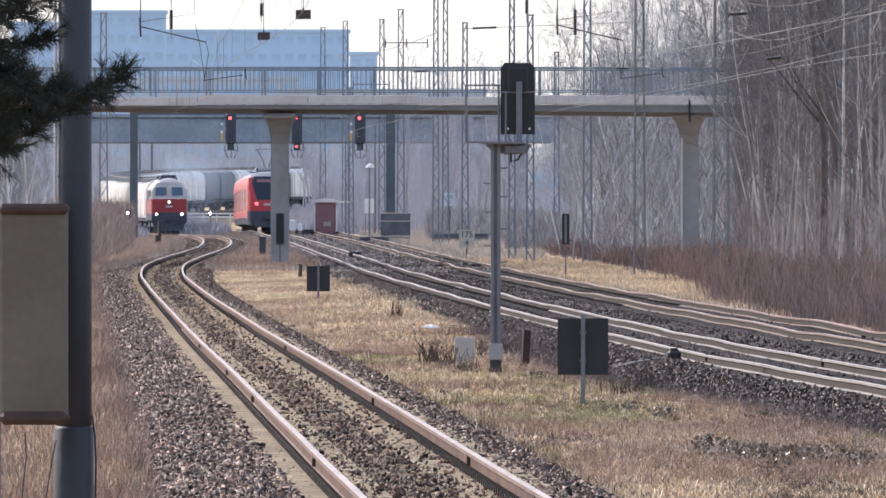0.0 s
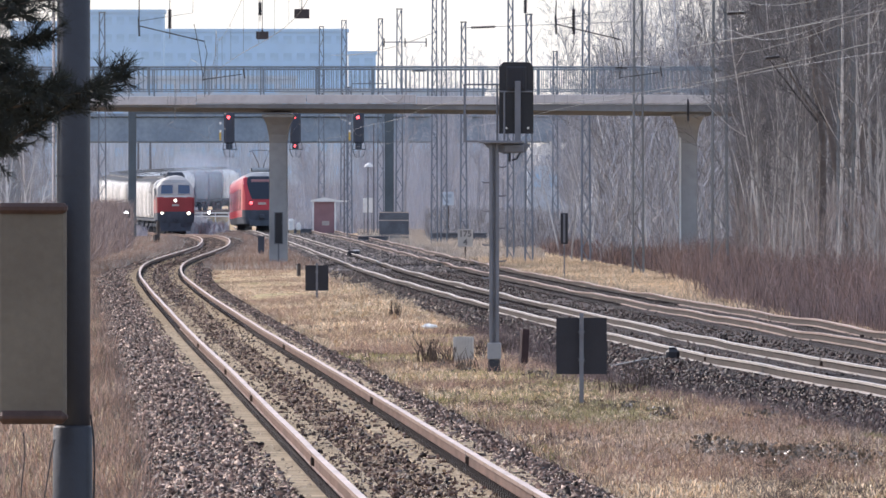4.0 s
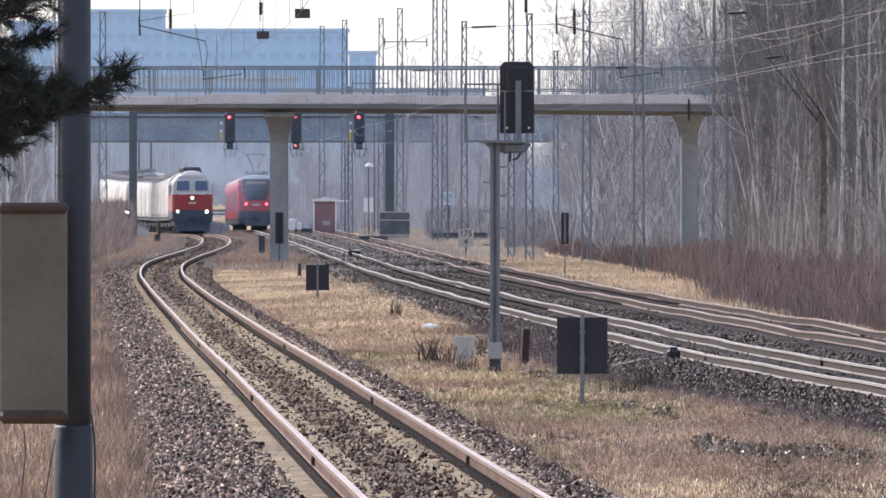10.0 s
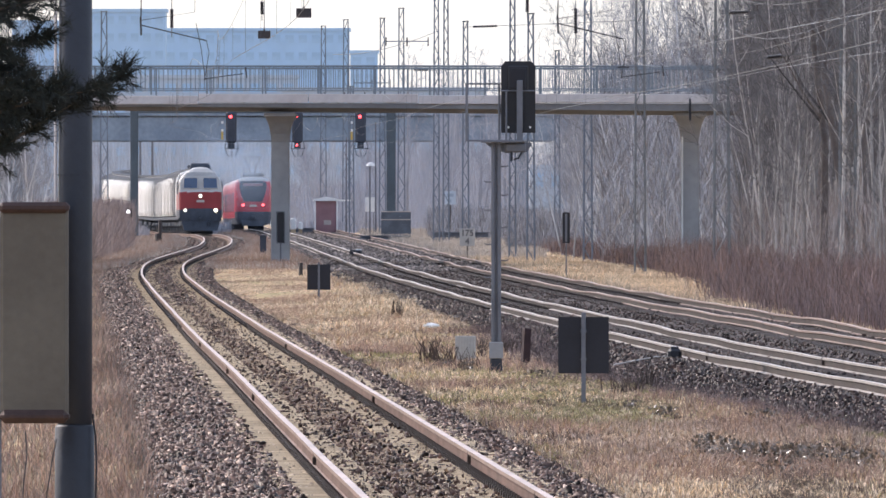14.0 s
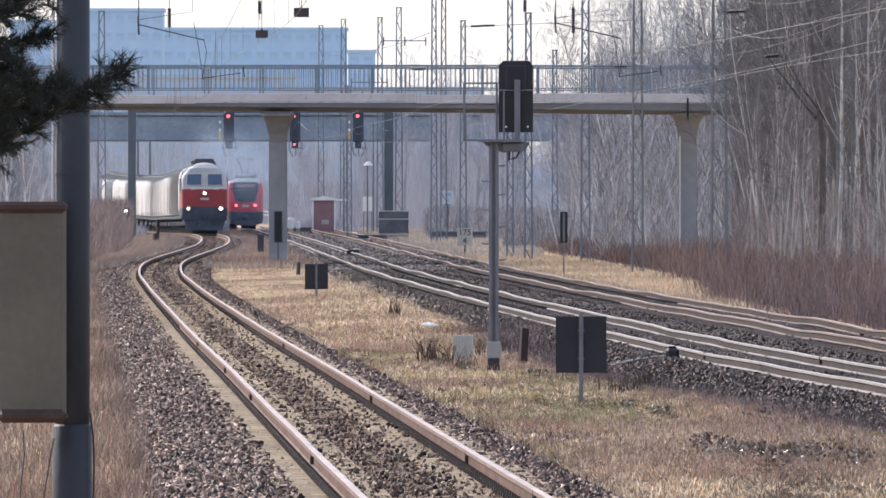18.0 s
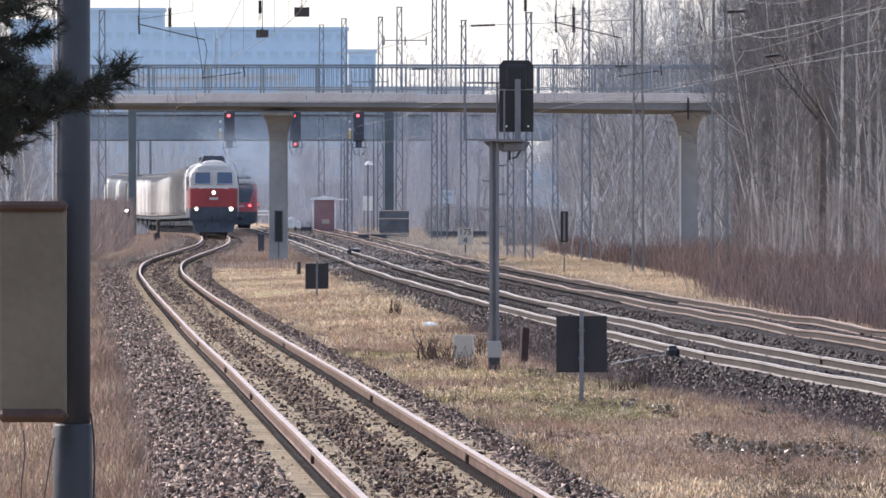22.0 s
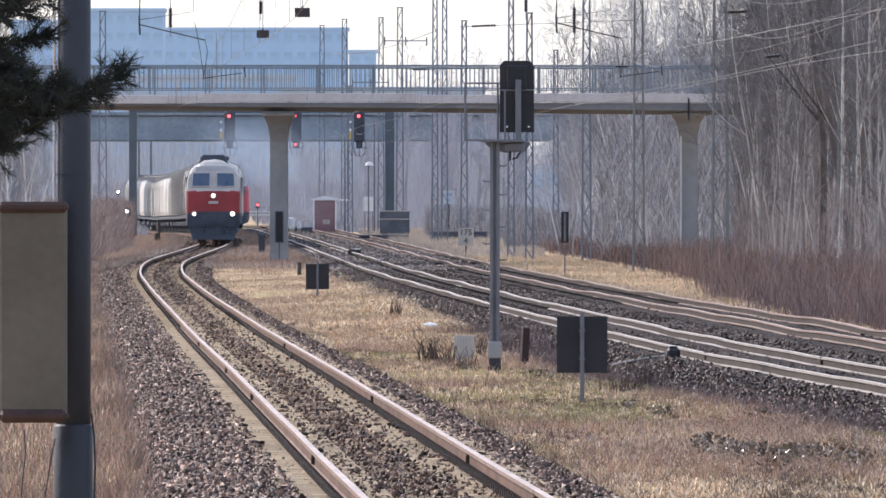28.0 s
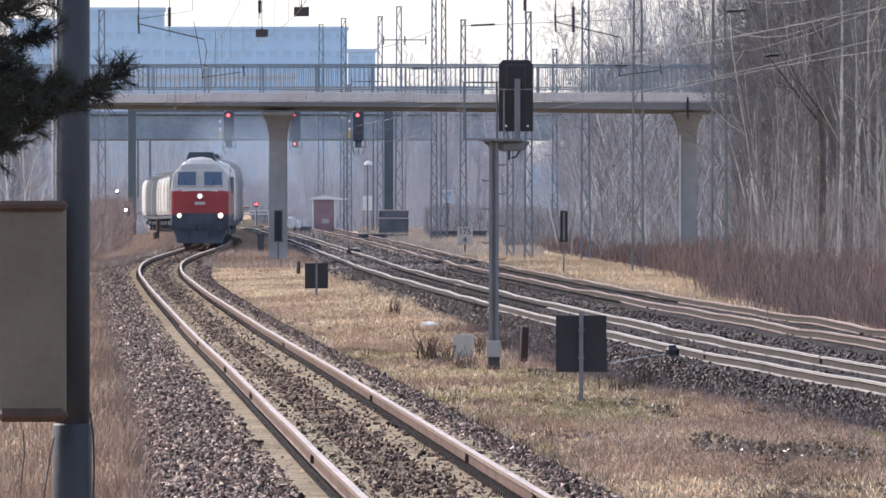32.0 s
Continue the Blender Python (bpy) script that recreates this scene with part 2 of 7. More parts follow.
WAGON_RIB = material("wagon_rib", (0.30, 0.295, 0.295), 0.6, 0, 0.3, 0.8, 10, 0.1)
# Railcar red, lightened in the colour for distance haze.
HAZED_TRAIN_RED = material("hazed_railcar_red", (0.48, 0.045, 0.065), 0.35, 0, 0.12, 0.7, 14, 0.03)
TRAIN_ROOF = material("railcar_roof", (0.32, 0.34, 0.36), 0.6, 0, 0.2, 0.7, 14, 0.1)
WINDOW_DARK = glass("dark_window", (0.03, 0.04, 0.06), 0.2, 0.0, 0.2)
LOCO_GLASS = glass("loco_window", (0.05, 0.085, 0.16))
LAMP_WARM = glow("headlamp_glow", (1.0, 0.86, 0.60), 5)
LAMP_RED = glow("red_lamp_glow", (1.0, 0.07, 0.07), 4.0)
LAMP_WHITE = glow("white_lamp_glow", (1.0, 0.97, 0.92), 7)
# Tower walls and panes: the blue is distance haze put into the colour.
HAZE_BLUE_WALL = material("hazed_tower_wall", (0.43, 0.60, 0.80), 0.9, 0, 0.10, 0.02, 0.3, 0, tint=(0.39, 0.55, 0.75))
HAZE_PALE_WALL = material("hazed_pale_wall", (0.48, 0.55, 0.64), 0.9, 0, 0.14, 0.03, 0.3, 0, tint=(0.40, 0.465, 0.56))
HAZE_BLUE_PANE = material("hazed_tower_pane", (0.40, 0.565, 0.76), 0.6, 0, 0.15, 0.1, 1, 0)
WHITE_PAINT = material("white_paint", (0.78, 0.78, 0.77), 0.6, 0, 0.12, 2, 20, 0.05)
SIGN_INK = material("sign_ink", (0.03, 0.03, 0.035), 0.6, 0, 0.1, 2, 20, 0)
WIRE = material("copper_wire", (0.17, 0.17, 0.175), 0.45, 0.6, 0.2, 0.5, 5, 0)
INSUL = material("insulator_brown", (0.035, 0.032, 0.035), 0.35, 0, 0.2, 4, 20, 0)
# Dark red paled to pinkish grey, haze mixed into it.
HAZED_HUT_RED = material("hazed_hut_red", (0.31, 0.175, 0.19), 0.7, 0, 0.2, 1, 10, 0.1)
BRICKISH = material("hut_plaster", (0.50, 0.44, 0.40), 0.85, 0, 0.2, 1, 10, 0.1)
SLEEPER_DARK = material("old_timber", (0.07, 0.06, 0.06), 0.85, 0, 0.35, 1.5, 14, 0.4)
# Black enamel and gantry steel, lifted and blued for distance haze.
HAZED_BLACK = material("hazed_black", (0.045, 0.055, 0.080), 0.6, 0, 0.2, 1, 10, 0)
HAZED_GANTRY = material("hazed_gantry", (0.090, 0.115, 0.140), 0.6, 0.2, 0.2, 0.8, 8, 0.1)
# Far bridge: its blue-grey is distance haze, not a coat.
HAZED_DECK = material("hazed_far_bridge", (0.265, 0.32, 0.385), 0.8, 0, 0.35, 0.35, 3, 0.1, tint=(0.20, 0.245, 0.305))


def ground_material():
    """Dry grass with brown, straw and green patches, bare soil between."""
    m = bpy.data.materials.new("dry_meadow")
    m.use_nodes = True
    nt = m.node_tree
    b = nt.nodes["Principled BSDF"]
    b.inputs["Roughness"].default_value = 0.95
    b.inputs["Specular IOR Level"].default_value = 0.1
    tc = nt.nodes.new("ShaderNodeTexCoord")
    mp = nt.nodes.new("ShaderNodeMapping")
    mp.inputs["Scale"].default_value = (1, 0.16, 1)
    nt.links.new(tc.outputs["Object"], mp.inputs["Vector"])
    cols = []
    for scale, lo, hi, ca, cb in ((0.45, 0.40, 0.62, (0.44, 0.315, 0.20), (0.63, 0.48, 0.29)), (0.8, 0.54, 0.70, None, (0.31, 0.29, 0.13)), (3.2, 0.48, 0.78, None, (0.24, 0.17, 0.13))):
        n = nt.nodes.new("ShaderNodeTexNoise")
        n.inputs["Scale"].default_value, n.inputs["Detail"].default_value = scale, 7
        nt.links.new(mp.outputs["Vector"], n.inputs["Vector"])
        r = nt.nodes.new("ShaderNodeMapRange")
        r.inputs["From Min"].default_value, r.inputs["From Max"].default_value = lo, hi
        nt.links.new(n.outputs["Fac"], r.inputs["Value"])
        mix = nt.nodes.new("ShaderNodeMix")
        mix.data_type = "RGBA"
        nt.links.new(r.outputs["Result"], mix.inputs["Factor"])
        if ca:
            mix.inputs["A"].default_value = (*ca, 1)
        else:
            nt.links.new(cols[-1].outputs["Result"], mix.inputs["A"])
        mix.inputs["B"].default_value = (*cb, 1)
        cols.append(mix)
    nt.links.new(cols[-1].outputs["Result"], b.inputs["Base Color"])
    n = nt.nodes.new("ShaderNodeTexNoise")
    n.inputs["Scale"].default_value, n.inputs["Detail"].default_value = 14, 6
    nt.links.new(tc.outputs["Object"], n.inputs["Vector"])
    bp = nt.nodes.new("ShaderNodeBump")
    bp.inputs["Strength"].default_value, bp.inputs["Distance"].default_value = 0.9, 0.08
    nt.links.new(n.outputs["Fac"], bp.inputs["Height"])
    nt.links.new(bp.outputs["Normal"], b.inputs["Normal"])
    return m


MEADOW = ground_material()


# ---- mesh helpers ----
class Shape:
    """Collects faces, each with a material slot, for one mesh."""

    def __init__(self):
        self.v, self.f, self.m = [], [], []

    def add(self, verts, faces, slot=0):
        o = len(self.v)
        self.v.extend(tuple(p) for p in verts)
        self.f.extend(tuple(i + o for i in f) for f in faces)
        self.m.extend([slot] * len(faces))
        return self

    def box(self, c, s, slot=0, ch=0.0):
        """A box with its centre, its size and chamfered edges."""
        x, y, z = (k / 2 for k in s)
        if not ch:
            vs = [(c[0] + i * x, c[1] + j * y, c[2] + k * z) for i in (-1, 1) for j in (-1, 1) for k in (-1, 1)]
            return self.add(vs, [(0, 1, 3, 2), (4, 6, 7, 5), (0, 4, 5, 1), (2, 3, 7, 6), (0, 2, 6, 4), (1, 5, 7, 3)], slot)
        h = min(ch, x * 0.9, y * 0.9, z * 0.9)
        rings = []
        for zz, d in ((-z, h), (-z + h, 0), (z - h, 0), (z, h)):
            xx, yy = x - d, y - d
            k = h if not d else 0
            rings.append([(c[0] + px, c[1] + py, c[2] + zz) for px, py in (
                (-xx + k, -yy), (xx - k, -yy), (xx, -yy + k), (xx, yy - k), (xx - k, yy), (-xx + k, yy), (-xx, yy - k), (-xx, -yy + k))])
        return self.rings(rings, slot)

    def rings(self, rings, slot=0, caps=True, closed=True):
        """Skins rings of equal count one after another."""
        n = len(rings[0])
        vs = [p for r in rings for p in r]
        fs = []
        for i in range(len(rings) - 1):
            for j in range(n if closed else n - 1):
                a, b = i * n + j, i * n + (j + 1) % n
                fs.append((a, b, b + n, a + n))
        if caps:
            fs.append(tuple(range(n))[::-1])
            fs.append(tuple(range((len(rings) - 1) * n, len(rings) * n)))
        return self.add(vs, fs, slot)

    def tube(self, pts, r, n=6, slot=0, caps=True):
        """A round bar through points; r is one radius or one for each point."""
        pts = [Vector(p) for p in pts]
        rs = r if isinstance(r, (list, tuple)) else [r] * len(pts)
        rings = []
        for i, p in enumerate(pts):
            d = (pts[min(i + 1, len(pts) - 1)] - pts[max(i - 1, 0)]).normalized()
            u = d.cross(Vector((0, 0, 1)) if abs(d.z) < 0.9 else Vector((1, 0, 0))).normalized()
            w = d.cross(u)
            rings.append([p + (u * math.cos(a) + w * math.sin(a)) * rs[i] for a in (2 * math.pi * k / n for k in range(n))])
        return self.rings(rings, slot, caps)

    def disc(self, c, r, t, axis="y", n=16, slot=0):
        d = {"x": Vector((t / 2, 0, 0)), "y": Vector((0, t / 2, 0)), "z": Vector((0, 0, t / 2))}[axis]
        return self.tube([Vector(c) - d, Vector(c) + d], r, n, slot)

    def sphere(self, c, r, n=10, slot=0, squash=(1, 1, 1)):
        rings = []
        for i in range(1, n // 2 + 1):
            a = math.pi * i / (n // 2 + 1)
            rings.append([(c[0] + r * squash[0] * math.sin(a) * math.cos(b), c[1] + r * squash[1] * math.sin(a) * math.sin(b), c[2] + r * squash[2] * math.cos(a))
                          for b in (2 * math.pi * k / n for k in range(n))])
        return self.rings(rings, slot)

    def mesh(self, name, mats, smooth=False):
        me = bpy.data.meshes.new(name)
        me.from_pydata(self.v, [], self.f)
        for m in mats if isinstance(mats, (list, tuple)) else [mats]:
            me.materials.append(m)
        if any(self.m):
            me.polygons.foreach_set("material_index", self.m)
        if smooth:
            me.polygons.foreach_set("use_smooth", [True] * len(self.f))
        me.validate()
        me.update()
        return me


def part(name, shape, mats, parent, label="", smooth=False):
    ob = new(name, shape.mesh(name, mats, smooth))
    ob.parent = parent
    return tagged(ob, label)


def thing(name, label, category, at=(0, 0, 0), turn=0.0, group="", kind=""):
    ob = new(name)
    ob.matrix_basis = pose(*at, 0, 0, turn)
    return tagged(ob, label, category, group, kind)


def solid(name, shape, mats, label, category="", kind="", at=(0, 0, 0), group="", smooth=False):
    """A thing that is one mesh."""
    ob = new(name, shape.mesh(name, mats, smooth))
    ob.location = at
    return tagged(ob, label, category, group, kind)


# ---- the plan: three tracks winding away from the camera ----
def spline(points):
    """A smooth curve through (y, value) pairs, as a function of y."""
    ys, vs = np.array([p[0] for p in points], float), np.array([p[1] for p in points], float)
    d = np.gradient(vs, ys)
    table = []
    for y in np.arange(20.0, 2101.0):
        y = min(max(y, ys[0]), ys[-1])
        i = int(min(max(np.searchsorted(ys, y) - 1, 0), len(ys) - 2))
        h = ys[i + 1] - ys[i]
        u = (y - ys[i]) / h
        table.append(float((2 * u**3 - 3 * u**2 + 1) * vs[i] + (u**3 - 2 * u**2 + u) * h * d[i] + (3 * u**2 - 2 * u**3) * vs[i + 1] + (u**3 - u**2) * h * d[i + 1]))

    def at(y):
        k = min(max(y - 20.0, 0.0), 2079.0)
        i = int(k)
        return table[i] + (table[i + 1] - table[i]) * (k - i)
    return at


# track A: near straight, a bend before and one behind the road bridge, then a wide curve far off
xa = spline([(20, 2.9), (80, 1.03), (116.7, -0.07), (158, -1.22), (201, -2.40), (238, -3.43), (326, -5.80), (425, -8.50), (482, -10.0), (530, -10.9),
             (590, -11.35), (649, -11.57), (700, -11.84), (763, -12.78), (813, -14.12), (889, -16.1), (940, -17.55), (977, -18.9), (1014, -20.1), (1052, -21.3), (1150, -26.0),
             (1280, -30.7), (1350, -29.2), (1400, -26.0), (1450, -20.5), (1500, -12.5), (1560, -1.0), (1650, 18.0), (1800, 55.0), (2100, 150.0)])
za = spline([(20, 0), (116, 0.0), (200, -0.08), (325, -0.25), (430, -0.28), (482, -0.23), (560, -0.12), (649, -0.06), (700, 0.0), (763, 0.14), (813, 0.17), (889, 0.0),
             (940, -0.1), (1052, -0.33), (1150, -0.2), (1280, 0.4), (1430, 1.2), (1550, 1.7), (1800, 2.0), (2100, 2.0)])
# tracks C and D: the main line, 4 m apart
xc = spline([(20, 17.5), (120, 10.2), (160, 8.2), (201.6, 6.5), (220, 5.68), (254, 4.45), (281, 3.62), (309.5, 2.8), (349.5, 1.65), (402.5, 0.25), (482, -1.72), (636, -4.95), (780, -8.3),
             (940, -12.4), (1049, -14.9), (1190, -18.25), (1400, -22.8), (1700, -29.0), (2100, -38.0)])
zc = spline([(20, -0.2), (200, -0.2), (500, -0.2), (640, -0.15), (780, 0.02), (880, 0.12), (940, 0.18), (1049, -0.12), (1190, -0.35), (1400, -0.4), (2100, -0.4)])


def xd(y):
    return xc(y) + 4.02


def ground_z(x, y):
    """Height of the soil: just under the ballast of the tracks, a low verge beside."""
    a, c = za(y) - 0.30, zc(y) - 0.25
    u = min(max((x - xa(y) - 1.5) / max(xc(y) - xa(y) - 3.0, 1.0), 0.0), 1.0)
    z = a + (c - a) * u
    left = min(max((xa(y) - x - 1.5) / 2.0, 0.0), 1.0)
    z -= 0.10 * left
    far = min(max((y - 1250) / 250.0, 0.0), 1.0)
    z = z * (1 - far) + far * (za(y) - 0.4)
    z += 0.05 * noise.noise(Vector((x * 0.45, y * 0.08, 0)))
    return z


def verge(y):
    """How far the ballast of the main line reaches towards the grass."""
    return float(np.interp(y, [140, 158, 170, 180, 190, 208, 230, 252, 290, 335, 526], [3.3, 3.15, 3.1, 3.15, 3.4, 3.7, 3.6, 3.3, 2.6, 2.0, 1.9]))


def soil_z(x, y):
    """The same, dug away under the ballast beds."""
    z = ground_z(x, y)
    if y < 1240:
        a, c = x - xa(y), x - xc(y)
        if -2.25 < a < 1.9:
            z = min(z, za(y) - 0.6)
        if -verge(y) + 0.1 < c < 5.9:
            z = min(z, zc(y) - 0.6)
    return z


# ---- ground: one sheet to the horizon ----
def bulk(name, verts, faces, mats, label, category="", kind="stuff", slots=None, parent=None):
    """One mesh of many loose pieces from numpy arrays."""
    me = bpy.data.meshes.new(name)
    k = faces.shape[1]
    me.vertices.add(len(verts))
    me.vertices.foreach_set("co", verts.astype(np.float32).ravel())
    me.loops.add(faces.size)
    me.loops.foreach_set("vertex_index", faces.astype(np.int32).ravel())
    me.polygons.add(len(faces))
    me.polygons.foreach_set("loop_start", np.arange(0, faces.size, k, dtype=np.int32))
    for m in mats if isinstance(mats, (list, tuple)) else [mats]:
        me.materials.append(m)
    if slots is not None:
        me.polygons.foreach_set("material_index", slots.astype(np.int32))
    me.update(calc_edges=True)
    ob = new(name, me)
    ob.parent = parent
    return tagged(ob, label, category, "", kind)


def build_ground():
    ys = [-400, -101, -99, 0] + list(np.arange(30, 100, 10)) + list(np.arange(100, 330, 1.5)) + list(np.arange(330, 700, 4)) + list(np.arange(700, 1700, 15)) + list(np.arange(1700, 4800, 200))
    us = np.linspace(-1, 1, 121)
    vs, fs = [], []
    for y in ys:
        w = 200 + max(y, 0) * 0.9
        for u in us:
            x = math.copysign(abs(u) ** 4 * w + abs(u) * (8 + max(y, 0) * 0.03), u)
            vs.append((x, y, soil_z(x, max(y, 20)) if y > -100 else ground_z(x, 20)))
    n = len(us)
    for i in range(len(ys) - 1):
        for j in range(n - 1):
            fs.append((i * n + j, i * n + j + 1, (i + 1) * n + j + 1, (i + 1) * n + j))
    s = Shape().add(vs, fs)
    solid("ground", s, MEADOW, "dry straw-coloured railway verge with brown and green patches", "ground", "structure", smooth=True)


build_ground()
rng = np.random.default_rng(7)


def y_steps(a, b, near, far):
    out, y = [], a
    while y < b:
        out.append(y)
        y += near if y < 300 else (far if y < 700 else far * 3)
    return out + [b]


# ---- tracks: ballast, sleepers, rails ----
def ballast(name, cx, cz, profile, y0, y1, label, mats):
    """A ballast bed: profile of (offset, height under the rail top, slot), with a rough top."""
    s = Shape()
    n = len(profile)
    vs, fs, sl = [], [], []
    ys = y_steps(y0, y1, 0.6, 4.0)
    for y in ys:
        for k, (o, h, _) in enumerate(profile):
            j = 0.03 if 0 < k < n - 1 else 0.0
            vs.append((cx(y) + o + rng.uniform(-0.06, 0.06), y, cz(y) + h + rng.uniform(-j, j)))
    for i in range(len(ys) - 1):
        for k in range(n - 1):
            fs.append((i * n + k, i * n + k + 1, (i + 1) * n + k + 1, (i + 1) * n + k))
            sl.append(profile[k][2])
    s.v, s.f, s.m = vs, fs, sl
    return solid(name, s, mats, label, "ballast", "structure")


ballast("ballast_bed_single", xa, za, [(-3.1, -0.75, 0), (-2.6, -0.44, 0), (-2.0, -0.27, 0), (-1.3, -0.215, 0), (-0.95, -0.20, 1), (-0.6, -0.205, 1), (0.0, -0.20, 1), (0.6, -0.205, 1), (0.95, -0.20, 0),
                                       (1.3, -0.215, 0), (1.7, -0.26, 0), (1.95, -0.42, 0), (2.3, -0.75, 0)], -100, 1700, "dark grey crushed stone bed of the single track", [BALLAST, CRIB])
ballast("ballast_bed_double", xc, zc, [(-4.5, -0.9, 0), (-4.1, -0.50, 0), (-3.3, -0.38, 0), (-2.5, -0.31, 0), (-2.0, -0.27, 0), (-1.3, -0.205, 0), (-0.7, -0.21, 0), (0.7, -0.21, 0), (1.3, -0.21, 0), (2.0, -0.23, 0), (2.7, -0.21, 0), (3.3, -0.21, 0),
                                       (4.7, -0.21, 0), (5.3, -0.21, 0), (5.9, -0.30, 0), (6.5, -0.8, 0)], -100, 2000, "dark crushed stone bed of the double track", [BALLAST])

RAIL_PROFILE = [(-0.036, 0.0), (-0.030, 0.0), (0.030, 0.0), (0.036, -0.010), (0.036, -0.036), (0.010, -0.050), (0.010, -0.140), (0.075, -0.158), (0.075, -0.172),
                (-0.075, -0.172), (-0.075, -0.158), (-0.010, -0.140), (-0.010, -0.050), (-0.036, -0.036), (-0.036, -0.010)]


def rail(parent, cx, cz, off, y0, y1, rust, side, head, wave):
    s = Shape()
    n = len(RAIL_PROFILE)
    ys = y_steps(y0, y1, 2.0, 5.0)
    for y in ys:
        wob = 0.006 * noise.noise(Vector((off * 3, y * 0.06, 1)))
        # the worn main line dips and sways along its length
        sway = wave * noise.noise(Vector((off * 0.4 + wave * 90, y * 0.055, 4)))
        dip = wave * (noise.noise(Vector((wave * 70, y * 0.06, 8))) + 0.4 * noise.noise(Vector((off * 2, y * 0.13, 9))))
        s.v.extend((cx(y) + off + o + wob + sway, y, cz(y) + h + 0.5 * wob + dip) for o, h in RAIL_PROFILE)
    for i in range(len(ys) - 1):
        for k in range(n):
            a, b = i * n + k, i * n + (k + 1) % n
            s.f.append((a, b, b + n, a + n))
            # web takes the dark shadow tone, foot tops the pale one as if lit
            s.m.append(1 if k in (0, 1, 2) else (2 if k in (3, 6, 10, 13, 14) else 0))
    return part("rail", s, [rust, head, side], parent, "steel rail with rusty sides and bright running surface")


def sleeper_shape(clip_h=0.065):
    s = Shape()
    for sx in (-1, 1):
        s.box((sx * 0.78, 0, -0.255), (0.98, 0.26, 0.17), 0, 0.02)
        if clip_h:
            for d in (-1, 1):
                s.box((sx * 0.7535 + d * 0.10, 0.0, -0.150), (0.06, 0.17, 0.06), 1)
                s.tube([(sx * 0.7535 + d * 0.10, 0, -0.17), (sx * 0.7535 + d * 0.10, 0, -0.17 + clip_h)], 0.018, 5, 1)
    s.box((0, 0, -0.275), (0.62, 0.22, 0.13), 0, 0.02)
    return s


SLEEPER_MESH = sleeper_shape(0.085).mesh("sleeper", [SLEEPER, CLIP])
DIRTY_MESH = sleeper_shape(0).mesh("sleeper", [SLEEPER_DIRTY, CLIP])


def track(name, label, cx, cz, y0, y1, count, start, mesh, concrete, rust, side, head, wave=0.0):
    """A track: two rails, the nearest sleepers as pieces, the far ones joined."""
    t = thing(name, label, "railway track", kind="structure")
    for off in (-0.7535, 0.7535):
        rail(t, cx, cz, off, y0, y1, rust, side, head, wave)
    y, far = start, Shape()
    i = 0
    while y < 640:
        turn = -math.atan((cx(y + 1) - cx(y - 1)) / 2)
        if i < count:
            ob = new("sleeper", mesh)
            ob.parent = t
            ob.matrix_basis = Matrix.Translation((cx(y), y, cz(y))) @ Matrix.Rotation(turn, 4, "Z")
        else:
            for sx in (-1, 1):
                far.box((cx(y) + sx * 0.78, y, cz(y) - 0.25), (0.98, 0.26, 0.16), 0)
                far.box((cx(y) + sx * 0.7535, y, cz(y) - 0.15), (0.24, 0.16, 0.05), 1)
        y += 0.6
        i += 1
    far_ob = part("sleepers_far", far, [concrete, CLIP], t)
    tagged(far_ob, kind="stuff")
    return t


track_a = track("track_single", "single track with concrete sleepers and sandy edges, winding away", xa, za, -100, 1700, 300, 111.0, SLEEPER_MESH, SLEEPER, PINK_RUST, DARK_SIDE, DULL_HEAD)
track_c = track("track_main_near", "main line track with rusty rails on dark ballast", xc, zc, -100, 1900, 260, 184.0, DIRTY_MESH, SLEEPER_DIRTY, RAIL_RUST_SHADED, HEAD_SIDE, RAIL_HEAD, 0.036)
track_d = track("track_main_far", "second main line track beside the wood", xd, zc, -100, 1900, 200, 236.0, DIRTY_MESH, SLEEPER_DIRTY, DARK_RUST, DARK_SIDE, DULL_HEAD, 0.046)


def strips():
    """Blown sand along the sleepers of the single track."""
    s = Shape()
    for o0, o1, h in ((-1.16, -0.84, -0.204), (0.36, 0.64, -0.190), (0.86, 1.04, -0.200)):
        ys = y_steps(100, 480, 0.5, 2.0)
        b = len(s.v)
        for y in ys:
            e = 0.05 * noise.noise(Vector((o0 * 7, y * 0.7, 3))) + rng.uniform(-0.02, 0.02)
            g = 0.08 * noise.noise(Vector((o1 * 7, y * 0.5, 5))) + rng.uniform(-0.02, 0.02)
            s.v.extend([(xa(y) + o0 + e, y, za(y) + h - 0.03), (xa(y) + o0 + e + 0.05, y, za(y) + h + 0.01 * rng.uniform(-1, 1)), (xa(y) + o1 + g - 0.05, y, za(y) + h + 0.01 * rng.uniform(-1, 1)), (xa(y) + o1 + g, y, za(y) + h - 0.03)])
        for i in range(len(ys) - 1):
            for k in range(3):
                a = b + i * 4 + k
                s.f.append((a, a + 1, a + 5, a + 4))
                s.m.append(0)
    solid("sand_strips", s, SAND, "pale sand lying along the sleeper ends", "sand", "stuff")


strips()


